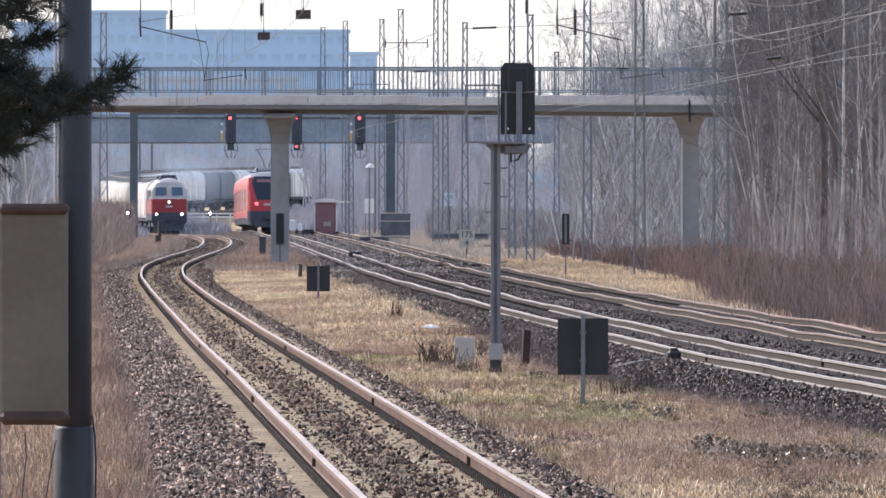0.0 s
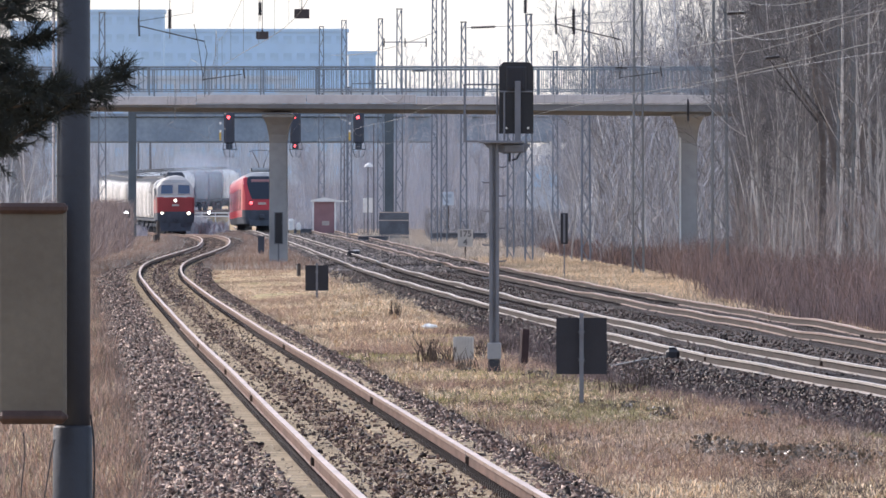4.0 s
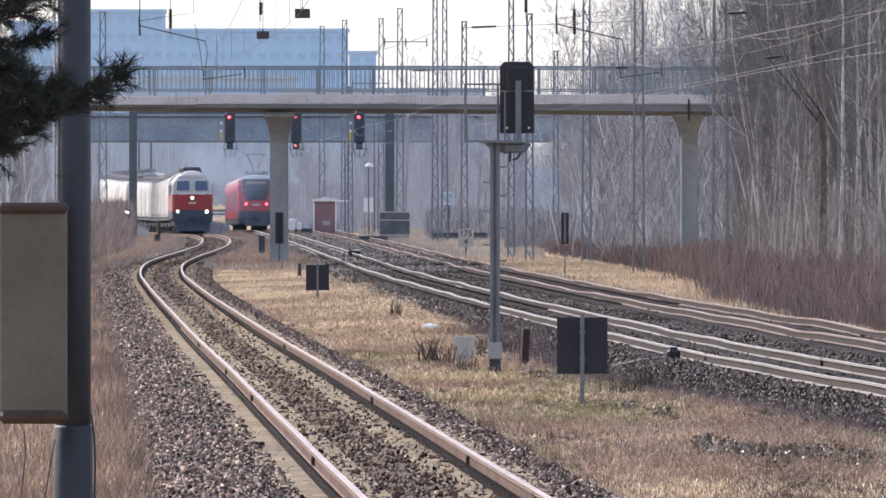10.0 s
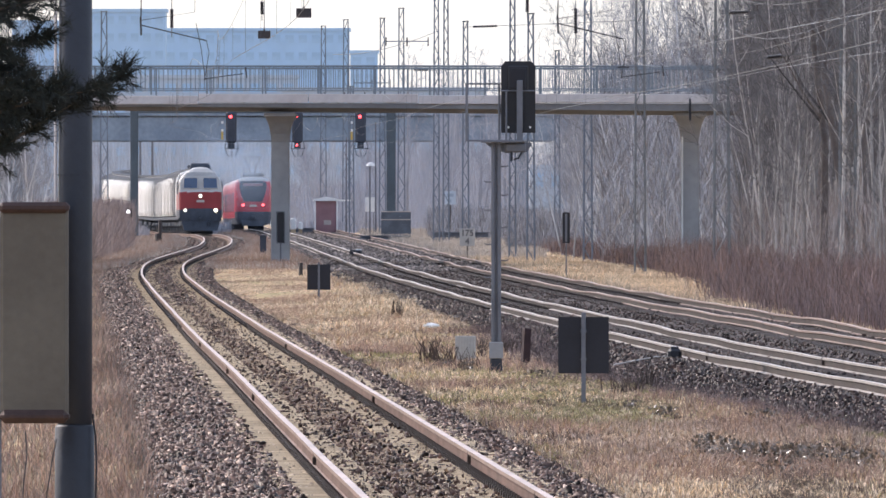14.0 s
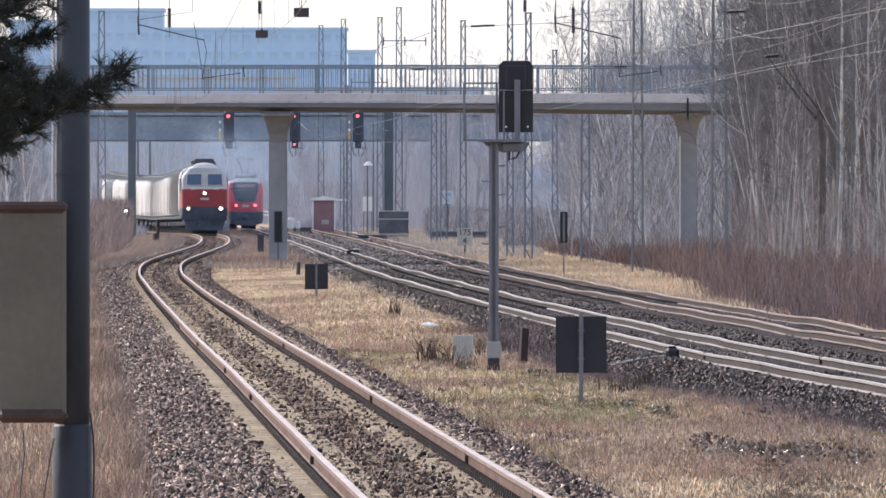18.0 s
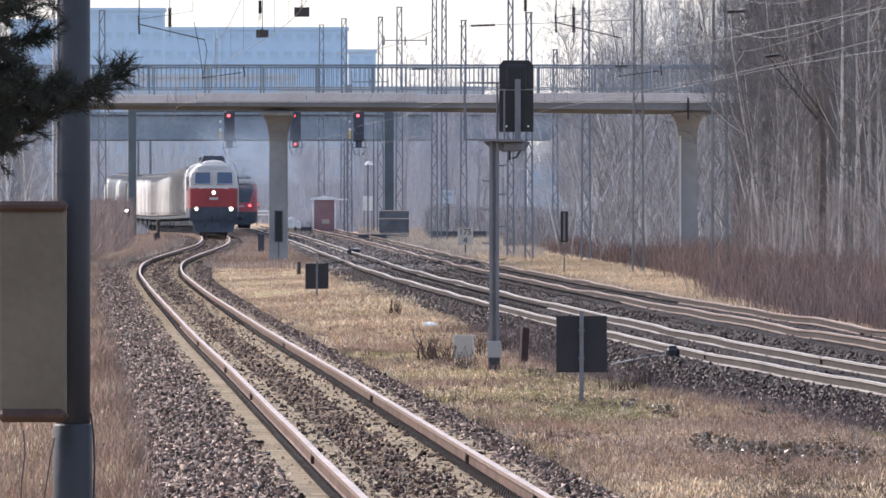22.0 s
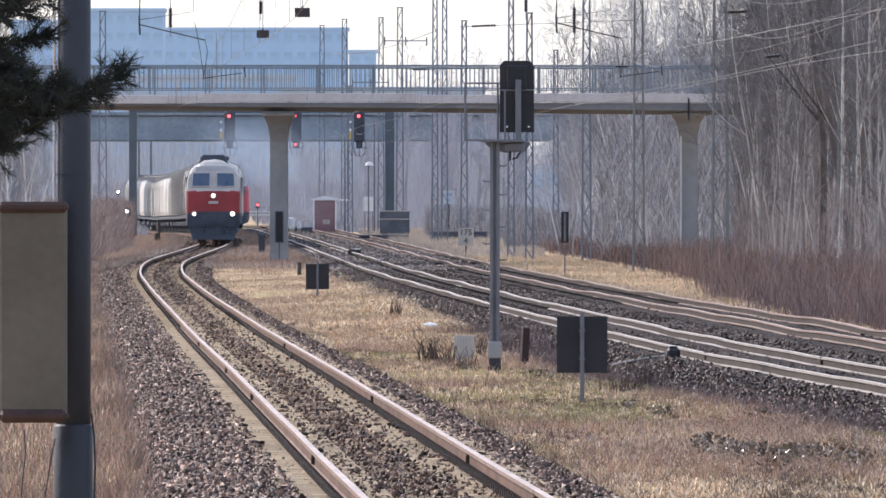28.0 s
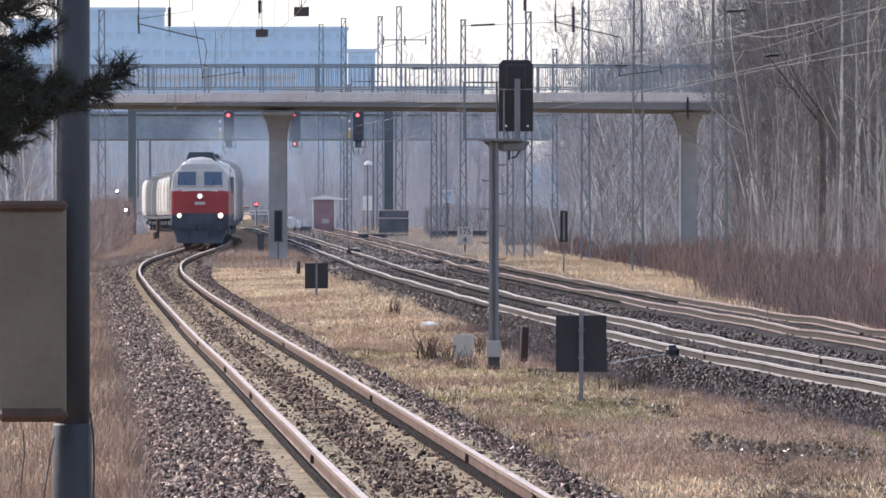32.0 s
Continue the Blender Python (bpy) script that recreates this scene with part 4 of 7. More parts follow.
leaves("far_leaf_litter", "dead leaves and scraps along the ballast foot", 3500, zone_place(-0.009, 0.0120, 210, 400), LITTER, 0.015, 0.04, 0.05)


DARK_STALK = material("dark_dead_stalk", (0.17, 0.122, 0.10), 0.8, 0, 0.3, 3, 20, 0, tint=(0.09, 0.065, 0.056), island=0.6)
blades("dark_stalks", "dark dead stalks among the dry grass", 9000, zone_place(-0.004, 0.0335, 116, 300), DARK_STALK, 0.03, 0.12, 0.006, 0.012, 0.7)
blades("dark_thicket", "dark brown dead weeds on the near corner of the verge", 12000, zone_place(0.0195, 0.0345, 118, 168, 0.5), DARK_STALK, 0.03, 0.12, 0.005, 0.012, 0.7)
tussocks("dark_tufts", "dark matted tufts between the pale grass", 420, 26, meadow_place(17.0, 0.0, 118, 330), DARK_STALK, 0.03, 0.10, 0.010, 0.8)
tussocks("pale_tufts", "bleached pale tufts in the brown grass", 520, 22, meadow_place(19.0, 0.0, 114, 300), STRAW, 0.03, 0.12, 0.009, 0.8)


def foot_place():
    y = 165.0 * (300.0 / 165.0) ** rng.random()
    x = xc(y) - verge(y) + 0.35 + 0.5 * rng.normal() + 0.5 * noise.noise(Vector((y * 0.2, 0, 41)))
    return (x, y, over_verge(x, y))


blades("ballast_foot_sprigs", "thin mauve-brown sprigs growing through the foot of the ballast", 16000, foot_place, BRAMBLE, 0.03, 0.20, 0.004, 0.009, 0.6, "weed")
# Pale leaf colour paints sun glints over the dark weeds.
GLINT_LEAF = material("pale_glint_leaf", (0.66, 0.56, 0.46), 0.4, 0, 0.25, 2, 20, 0, tint=(0.34, 0.27, 0.21), island=0.6)
leaves("bleached_leaves", "pale leaves painted as sun glints on the near verge", 1500, zone_place(0.0175, 0.0340, 134, 152), GLINT_LEAF, 0.007, 0.018, 0.14)
leaves("bleached_scraps", "pale leaves and scraps along the verge", 2200, zone_place(0.000, 0.0330, 114, 230), GLINT_LEAF, 0.006, 0.018, 0.05)


def leafy_plant(x, y, n, w, h):
    s = Shape()
    for i in range(n):
        c = Vector((rng.normal(0, w), rng.normal(0, 3 * w), 1.45 * h * rng.random()))
        u = Vector(rng.normal(0, 1, 3)).normalized()
        v = u.cross(Vector(rng.normal(0, 1, 3))).normalized()
        r = rng.uniform(0.018, 0.040)
        b = u.cross(v) * r * 0.3
        s.add([c - u * r, c + v * r * 0.6 + b, c + u * r, c - v * r * 0.6 + b], [(0, 1, 2), (0, 2, 3)])
    solid("leafy_weed", s, GLOSSY_LEAF, "low clump of dark glossy weathered leaves in dry grass", "weed", kind="stuff", at=(x, y, ground_z(x, y)), group="leafy weeds")


for x, y, n, w, h in ((2.86, 148, 150, 0.10, 0.16), (3.05, 145, 170, 0.13, 0.15), (3.30, 143, 190, 0.15, 0.15), (3.62, 142, 200, 0.18, 0.15), (3.95, 144, 170, 0.18, 0.14), (4.25, 141, 170, 0.16, 0.14), (3.4, 137, 120, 0.15, 0.10),
                      (2.78, 172, 90, 0.08, 0.12), (2.45, 178, 60, 0.07, 0.11), (4.1, 171, 90, 0.12, 0.12), (4.7, 168, 90, 0.12, 0.12), (0.35, 219, 90, 0.12, 0.12), (0.0, 226, 80, 0.10, 0.12), (1.5, 214, 70, 0.10, 0.10)):
    leafy_plant(x, y, n, w, h)


def fallen_twig(x, y, ln, turn):
    s = Shape()
    s.tube([(0, 0, 0.02), (ln * 0.35, 0.05, 0.05), (ln * 0.7, -0.03, 0.03), (ln, 0.04, 0.06)], [0.011, 0.010, 0.007, 0.003], 5)
    s.tube([(ln * 0.5, 0, 0.04), (ln * 0.7, 0.12, 0.12)], [0.006, 0.002], 4)
    ob = solid("fallen_twig", s, GRIT, "pale dry twig lying in the grass", "twig", at=(x, y, over_verge(x, y)), group="fallen twigs")
    ob.rotation_euler = (0, 0, radians(turn))


for x, y, ln, turn in ((1.95, 136, 0.16, -70), (2.05, 138, 0.14, 200), (2.3, 137, 0.12, 20), (3.55, 163, 0.3, 35), (3.25, 168, 0.35, 160), (4.0, 166, 0.25, 80), (2.6, 178, 0.25, 15), (1.75, 196, 0.3, 170), (1.2, 206, 0.25, 30), (3.6, 187, 0.4, 10),
                       (2.9, 196, 0.35, 150), (0.6, 178, 0.2, 40), (4.2, 158, 0.22, 120), (2.5, 130, 0.14, 60)):
    fallen_twig(x, y, ln, turn)

# ---- road bridge over the railway ----
BY = 560.0          # near face of the bridge


def road_bridge():
    t = thing("road_bridge", "pale concrete road bridge on tapered piers crossing the tracks", "bridge", kind="")
    x0, x1 = -42.0, 34.0
    z0 = 5.93        # underside of the edge girder
    deck = Shape()
    prof = [(0.0, 0.08), (0.0, 0.36), (0.35, 0.39), (9.6, 0.39), (9.95, 0.36), (9.95, 0.08), (9.2, 0.0), (7.6, -0.06), (2.4, -0.06), (0.75, 0.0)]
    xs = np.linspace(x0, x1, 40)
    lift = lambda x: min(max((9.0 - x) / 21.0, 0.0), 1.2) * 0.17
    deck.rings([[(x, BY + p, z0 + q + (lift(x) if q < 0.2 else 0.0) - 0.0001 * (x + 3) ** 2) for p, q in prof] for x in xs])
    # deck shade comes from its darker colour
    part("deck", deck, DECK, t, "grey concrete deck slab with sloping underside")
    # edge beam in precast lengths, slightly uneven
    x = x0
    k = 0
    while x < x1:
        s = Shape()
        ln = 4.55
        z = z0 + 0.56 - 0.0001 * (x + 3) ** 2 + (0.025 if k % 3 else -0.035)
        s.box((ln / 2 - 0.012, 0, 0), (ln - 0.025, 0.34, 0.36), 0, 0.02)
        ob = part("edge_beam", s, KERB, t, "pale precast edge beam")
        ob.location = (x, BY + 0.05, z)
        x += ln
        k += 1
    # railing: posts, bars and rails
    def railing(y, a, b):
        top, low, bars = Shape(), Shape(), Shape()
        pts = [(u, y, z0 + 1.91 - 0.0001 * (u + 3) ** 2) for u in np.linspace(a, b, 24)]
        top.tube(pts, 0.045, 6)
        low.tube([(p[0], p[1], p[2] - 0.93) for p in pts], 0.025, 5)
        part("handrail", top, RAILING, t)
        part("bottom_rail", low, RAILING, t)
        u = a
        while u < b:
            z = z0 + 0.77 - 0.0001 * (u + 3) ** 2
            bars.tube([(u, y, z + 0.2), (u, y, z + 1.13)], 0.014, 4)
            u += 0.19
        ob = tagged(part("bar_infill", bars, RAILING, t, "closely set grey railing bars"), kind="stuff")
        u = a
        while u < b:
            s = Shape()
            s.box((0, 0, 0.6), (0.07, 0.07, 1.2), 0, 0.008)
            p = part("post", s, RAILING, t)
            p.location = (u, y, z0 + 0.74 - 0.0001 * (u + 3) ** 2)
            u += 2.3
    railing(BY + 0.12, x0, x1)
    railing(BY + 9.8, x0, x1)
    # piers with flared heads
    for px in (-6.80, 10.20, 27.0, -23.8):
        s = Shape()
        g = -0.75
        zt = z0 - 0.03
        rings = []
        for z, w, d in ((g, 0.40, 0.65), (0.4, 0.385, 0.62), (4.7, 0.37, 0.6), (5.05, 0.40, 0.8), (5.45, 0.48, 1.2), (5.75, 0.62, 1.6), (zt - 0.02, 0.64, 1.7)):
            c = 0.09
            rings.append([(px + a * w - b * 0, BY + 3.0 + e * d, z) for a, e, b in ((-1 + c, -1, 0), (1 - c, -1, 0), (1, -1 + c, 0), (1, 1 - c, 0), (1 - c, 1, 0), (-1 + c, 1, 0), (-1, 1 - c, 0), (-1, -1 + c, 0))])
        s.rings(rings)
        part("pier", s, CONCRETE, t, "grey concrete pier with a flared head")
        s = Shape()
        s.box((px, BY + 3.0, 5.83), (1.34, 4.6, 0.16), 0, 0.04)
        part("pier_head", s, CONCRETE, t)
    # drain pipe and lamp brackets
    s = Shape()
    s.tube([(10.15, BY - 0.1, 6.5), (10.15, BY - 0.1, 5.6)], 0.05, 6)
    part("drain_pipe", s, DARK_BOARD, t)
    # thin white tube added to imitate the pier's sunlit left edge
    s = Shape()
    s.tube([(9.87, BY + 2.3, 5.3), (9.87, BY + 2.3, -0.5)], 0.045, 6)
    part("downpipe", s, WHITE_PAINT, t, "white strip standing in for the pier's sunlit edge")
    return t


road_bridge()

# narrow dark plate on the near pier
s = Shape()
s.box((0, 0, 0), (0.30, 0.05, 1.26), 0, 0.02)
plate = thing("pier_plate", "narrow dark plate with a pale frame fixed before the pier", "plate", (-6.78, BY + 1.9, 1.18))
part("board", s, BLACK, plate)
s = Shape()
for dx in (-0.17, 0.17):
    s.box((dx, 0.01, 0), (0.03, 0.06, 1.32), 0)
for dz in (-0.65, 0.65):
    s.box((0, 0.01, dz), (0.37, 0.06, 0.03), 0)
s.tube([(0.0, 0.05, -0.6), (0.0, 0.05, -1.95)], 0.035, 6)
part("frame", s, MAST_GREY, plate)


cab = thing("relay_cabinet", "small dark relay cabinet standing beside the pier", "cabinet", (-8.55, 640.0, ground_z(-8.55, 640)))
s = Shape()
s.box((0, 0.15, 0.5), (0.30, 0.3, 0.9), 0, 0.02)
part("body", s, HAZED_BLACK, cab)
s = Shape()
s.box((0, 0.15, 0.97), (0.36, 0.36, 0.06), 0, 0.015)
part("lid", s, HAZED_BLACK, cab)


# ---- second, far bridge ----
def far_bridge():
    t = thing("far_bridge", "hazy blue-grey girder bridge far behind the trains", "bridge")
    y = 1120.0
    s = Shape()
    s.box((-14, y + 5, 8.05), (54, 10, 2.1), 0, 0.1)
    part("girder", s, HAZED_DECK, t)
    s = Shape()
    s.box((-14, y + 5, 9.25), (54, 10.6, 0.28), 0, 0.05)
    part("deck_edge", s, HAZED_DECK, t)
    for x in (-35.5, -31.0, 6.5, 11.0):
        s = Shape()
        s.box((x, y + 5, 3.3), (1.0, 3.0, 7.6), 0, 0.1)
        part("pier", s, HAZED_DECK, t)
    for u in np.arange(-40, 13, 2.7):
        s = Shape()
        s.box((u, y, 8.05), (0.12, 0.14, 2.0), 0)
        part("stiffener", s, HAZED_DECK, t)


far_bridge()


# ---- signal gantry with three hanging signals ----
def gantry():
    y = 860.0
    t = thing("signal_gantry", "tall dark green steel gantry spanning the tracks", "gantry")
    g = -0.6
    for x, w in ((-19.65, 0.5), (-3.37, 0.58)):
        s = Shape()
        s.box((x, y, (g + 8.8) / 2), (w, w, 8.8 - g), 0, 0.05)
        part("leg", s, HAZED_GANTRY, t)
        s = Shape()
        s.box((x, y, g + 0.15), (w + 0.5, w + 0.5, 0.3), 0, 0.05)
        part("footing", s, CONCRETE, t)
    for z in (7.85, 8.65):
        s = Shape()
        s.box((-11.5, y, z), (16.8, 0.35, 0.22), 0, 0.02)
        part("chord", s, HAZED_GANTRY, t)
    for i, x in enumerate(np.arange(-19.2, -4.2, 1.5)):
        s = Shape()
        s.tube([(x, y, 7.85 if i % 2 else 8.65), (x + 1.5, y, 8.65 if i % 2 else 7.85)], 0.05, 5)
        part("brace", s, HAZED_GANTRY, t)
    for x, lit in ((-13.62, 0), (-9.42, 1), (-5.42, 2)):
        sg = thing("hanging_signal", "dark hanging light signal showing red, with a hooped maintenance cage below", "signal", (x, y - 0.5, 5.0), group="signals on the gantry")
        s = Shape()
        s.box((0.12, 0, 1.85), (0.68, 0.3, 2.0), 0, 0.12)
        part("screen", s, HAZED_BLACK, sg, "black signal screen")
        s = Shape()
        s.tube([(-0.1, 0.4, 2.7), (-0.1, 0.4, 3.2)], 0.06, 6)
        part("hanger", s, HAZED_GANTRY, sg)
        s = Shape()
        s.tube([(0.4, 0.4, 2.7), (0.4, 0.4, 3.2)], 0.06, 6)
        part("hanger", s, HAZED_GANTRY, sg)
        s = Shape()
        s.sphere((-0.02 + 0.10, -0.2, 2.52), 0.105 if lit != 1 else 0.06, 10, 0, (1, 0.5, 1))
        part("red_lamp", s, LAMP_RED, sg, "lit red lamp")
        for dz in (2.5, 2.0):
            s = Shape()
            s.box((-0.62 + 0.18, -0.05, dz - 0.35), (0.13, 0.1, 0.16), 0, 0.02)
            part("marker", s, WHITE_PAINT, sg)
        s = Shape()
        s.box((-0.45, -0.05, 1.35), (0.13, 0.06, 0.6), 0, 0.01)
        part("yellow_plate", s, material_yellow, sg, "small yellow plate")
        for dx in (-0.35, 0.0, 0.35):
            s = Shape()
            s.tube([(0.15 + dx, -0.35, 0.95), (0.15 + dx * 1.2, -0.45, 0.55), (0.15 + dx * 0.8, -0.3, 0.12), (0.15 + dx * 0.5, 0, 0.0)], 0.028, 5)
            part("hoop", s, HAZED_GANTRY, sg)
        s = Shape()
        s.tube([(0.15 + 0.45 * math.cos(a), -0.12 + 0.4 * math.sin(a), 0.5) for a in np.linspace(0, 6.28, 13)], 0.028, 5)
        part("ring", s, HAZED_GANTRY, sg)
        s = Shape()
        s.box((0.12, 0, 0.68), (0.42, 0.26, 0.34), 0, 0.05)
        part("lamp_box", s, HAZED_BLACK, sg)
        if lit == 1:
            s = Shape()
            s.sphere((0.1, -0.2, 0.72), 0.09, 8, 0, (1, 0.5, 1))
            part("lower_red_lamp", s, LAMP_RED, sg)


material_yellow = material("yellow_enamel", (0.60, 0.42, 0.10), 0.5, 0, 0.15, 2, 20, 0)
gantry()


# ---- the signal seen from behind ----
def main_signal():
    y = 219.5
    x = 0.84
    g = ground_z(x, y)
    t = thing("railway_signal", "grey steel signal mast with black screen and service cage", "signal", (x, y, g))
    t.scale = (1.135, 1.135, 1.135)
    s = Shape()
    for sx in (-1, 1):
        s.box((sx * 0.045, 0, 1.75), (0.05, 0.13, 3.1), 0, 0.008)
    s.box((0, 0.01, 1.75), (0.06, 0.05, 3.1), 0)
    mast = part("mast", s, MAST_GREY, t, "grey channel-steel mast")
    s = Shape()
    s.box((0, 0, 0.32), (0.20, 0.17, 0.24), 0, 0.012)
    part("junction_box", s, SIGN_FADED_BOX, t, "grey junction box")
    s = Shape()
    for dx in (-0.08, 0.08):
        for dy in (-0.08, 0.08):
            s.tube([(dx * 0.5, dy * 0.5, 0.25), (dx * 1.3, dy, -0.1)], 0.022, 5)
    s.box((0, 0, 0.06), (0.17, 0.16, 0.30), 0, 0.02)
    s.box((0, 0, -0.14), (0.24, 0.2, 0.24), 0, 0.03)
    part("foot", s, POLE_GREY, t)
    for i, z in enumerate((1.0, 1.36, 1.60, 1.83, 2.07, 2.31, 2.53, 2.72, 2.94)):
        s = Shape()
        d = -1 if i % 2 else 1
        s.tube([(0.0, 0.0, z), (d * 0.15, 0.0, z), (d * 0.17, 0.0, z + 0.02)], 0.011, 5)
        part("rung", s, MAST_GREY, mast)
    # bracket carrying the cage
    s = Shape()
    s.box((0.09, 0, 3.30), (0.62, 0.5, 0.035), 0, 0.008)
    s.add([(-0.16, 0, 3.28), (0.52, 0, 3.28), (0.44, 0, 3.15), (0.14, 0, 3.13), (-0.07, 0, 3.20)], [(0, 1, 2, 3, 4)])
    s.box((0.28, 0, 3.21), (0.30, 0.16, 0.13), 0, 0.02)
    part("bracket", s, MAST_GREY, t)
    s = Shape()
    s.tube([(0.22, -0.05, 3.15), (0.22, -0.05, 3.02)], 0.02, 6)
    s.tube([(0.25, -0.05, 3.04), (0.32, -0.05, 3.06), (0.37, -0.05, 3.15)], 0.013, 5)
    part("cable_gland", s, POLE_GREY, t)
    # cage frame
    for name, pts in (("cage_post", [(-0.42, 0, 3.30), (-0.42, 0, 4.12)]), ("cage_post", [(0.045, 0, 3.30), (0.045, 0, 4.12)]), ("cage_rail", [(-0.42, 0, 4.12), (0.10, 0, 4.12)]), ("cage_rail", [(-0.42, 0, 3.31), (0.10, 0, 3.31)]),
                      ("cage_post", [(-0.42, 0.45, 3.30), (-0.42, 0.45, 4.12)]), ("cage_rail", [(-0.42, 0, 4.12), (-0.42, 0.45, 4.12)]), ("cage_rail", [(-0.42, 0, 3.31), (-0.42, 0.45, 3.31)])):
        s = Shape()
        s.tube(pts, 0.014 if name == "cage_rail" else 0.019, 6)
        part(name, s, MAST_GREY, t)
    # black screen
    s = Shape()
    w, z0, z1, cx = 0.245, 3.42, 4.44, 0.315
    out = [(cx - w, z0), (cx + w, z0), (cx + w, z1 - 0.07), (cx + w - 0.06, z1), (cx - w + 0.06, z1), (cx - w, z1 - 0.07)]
    s.rings([[(px, -0.06, pz) for px, pz in out], [(px, 0.03, pz) for px, pz in out]])
    screen = part("screen", s, BLACK, t, "black signal screen, back side")
    s = Shape()
    s.box((cx + 0.0, -0.08, 4.20), (0.30, 0.06, 0.36), 0, 0.02)
    part("lamp_housing", s, BLACK, screen)
    s = Shape()
    s.box((cx + 0.0, -0.115, 4.20), (0.22, 0.02, 0.28), 0, 0.005)
    part("rear_cover", s, DARK_BOARD, screen)
    s = Shape()
    s.box((cx + 0.02, -0.14, 3.74), (0.085, 0.06, 0.86), 0, 0.008)
    part("bearer", s, MAST_GREY, t, "pale upright bearer")
    s = Shape()
    s.tube([(cx - w, -0.09, 4.02), (cx + w, -0.09, 4.02)], 0.013, 6)
    s.tube([(cx - 0.17, -0.09, 3.30), (cx - 0.17, -0.09, 4.02)], 0.016, 6)
    part("cross_bar", s, MAST_GREY, t)
    for dx in (-0.14, 0.17):
        s = Shape()
        s.disc((cx + dx, -0.07, 3.50), 0.015, 0.03)
        part("bolt", s, WHITE_PAINT, screen)


main_signal()


# ---- boards and small posts on the verge ----
def back_board(x, y, w, h, z_low, label, lean=0.0):
    g = ground_z(x, y)
    t = thing("track_board", label, "sign board", (x, y, g), group="square boards seen from behind")
    s = Shape()
    s.box((0, 0, z_low - g + h / 2), (w, 0.015, h), 0, 0.004)
    b = part("board", s, DARK_BOARD, t, "dark back of a square board")
    b.rotation_euler = (0, radians(lean), 0)
    s = Shape()
    s.box((0.0, -0.03, (z_low - g + h + 0.06) / 2 - 0.1), (0.06, 0.05, z_low - g + h + 0.26), 0, 0.006)
    part("post", s, MAST_GREY, t, "grey steel post")
    for dz in (0.25, 0.75):
        s = Shape()
        s.box((0, -0.058, z_low - g + h * dz), (0.09, 0.012, 0.03), 0)
        part("clamp", s, MAST_GREY, t)


back_board(1.90, 185.0, 0.69, 0.77, 0.04, "dark square sign board on a grey post seen from behind", 0.0)
back_board(-3.62, 391.5, 0.67, 0.73, -0.24, "small dark square board on a short post seen from behind")


def hectometre_sign(x, y, z, w, h, words, label, face=None, bars=()):
    g = ground_z(x, y)
    t = thing("hectometre_sign", label, "sign", (x, y, g), group="distance signs")
    s = Shape()
    s.box((0, 0, z - g), (w, 0.02, h), 0, 0.01)
    plate_ob = part("plate", s, face or SIGN_FACE, t, "weathered enamel plate, haze washed into its colour")
    s = Shape()
    s.tube([(0, 0.04, -0.1), (0, 0.04, z - g + h / 2)], 0.035, 6)
    part("post", s, SLEEPER_DARK, t)
    for text, dz, size in words:
        c = bpy.data.curves.new("number", "FONT")
        c.body, c.size, c.align_x, c.align_y, c.extrude, c.offset = text, size, "CENTER", "CENTER", 0.004, 0.010
        c.materials.append(SIGN_INK_HAZED)
        ob = new("number", c)
        ob.parent = plate_ob
        ob.matrix_basis = Matrix.Translation((0, -0.016, z - g + dz)) @ Matrix.Rotation(math.pi / 2, 4, "X")
    for dx, dz, bw in bars:
        s = Shape()
        s.box((dx, -0.02, z - g + dz), (bw, 0.02, 0.2), 0)
        part("figure_bar", s, BLUE_INK, plate_ob)


hectometre_sign(1.08, 635.0, 0.55, 0.72, 0.82, (("175", 0.19, 0.40), ("4", -0.20, 0.40)), "white distance sign reading 175 over 4 on a dark post")
hectometre_sign(0.36, 810.0, 2.38, 0.66, 0.80, (), "pale distance sign far off among the trees", BLUE_SIGN, ((0.0, 0.16, 0.40), (0.0, -0.18, 0.14)))


def narrow_sign(x, y, z0, z1, w, label, mat):
    g = ground_z(x, y)
    t = thing("narrow_sign", label, "sign", (x, y, g))
    s = Shape()
    s.box((0, 0, (z0 + z1) / 2 - g), (w, 0.05, z1 - z0), 0, 0.015)
    part("board", s, mat, t)
    s = Shape()
    s.box((0.0, -0.03, (z0 + z1) / 2 - g), (w * 0.3, 0.03, z1 - z0 - 0.1), 0)
    part("bearer", s, MAST_GREY, t)
    s = Shape()
    s.tube([(0, 0.04, -0.1), (0, 0.04, z1 - g)], 0.028, 6)
    part("post", s, MAST_GREY, t)


narrow_sign(4.43, 492.5, 0.76, 1.88, 0.27, "narrow dark sign on a thin post seen from behind", DARK_BOARD)


def stake(x, y, h, w, label, mat, lean=3.0):
    s = Shape()
    s.rings([[(a * w * k, b * w * k, z) for a, b in ((-0.5, -0.5), (0.5, -0.5), (0.5, 0.5), (-0.5, 0.5))] for z, k in ((-0.1, 1), (h * 0.5, 1.0), (h - 0.02, 0.98), (h, 0.8))])
    ob = solid("marker_stake", s, mat, label, "stake", at=(x, y, ground_z(x, y)))
    ob.rotation_euler = (0, radians(lean), 0.3)
    return ob


RUSTY = material("rusty_stake", (0.055, 0.032, 0.034), 0.8, 0.2, 0.3, 3, 30, 0.3)
stake(1.35, 226.5, 0.66, 0.12, "dark rusty steel stake in the ballast foot", RUSTY)
stake(-5.27, 498.0, 0.48, 0.12, "short dark stake in the dry grass", SLEEPER_DARK, 0)
stake(-16.19, 768.0, 0.58, 0.30, "short dark post beside the bend of the track", SLEEPER_DARK, 0)
stake(-17.6, 840.0, 1.25, 0.18, "dark wooden post beside the track", SLEEPER_DARK, 0)


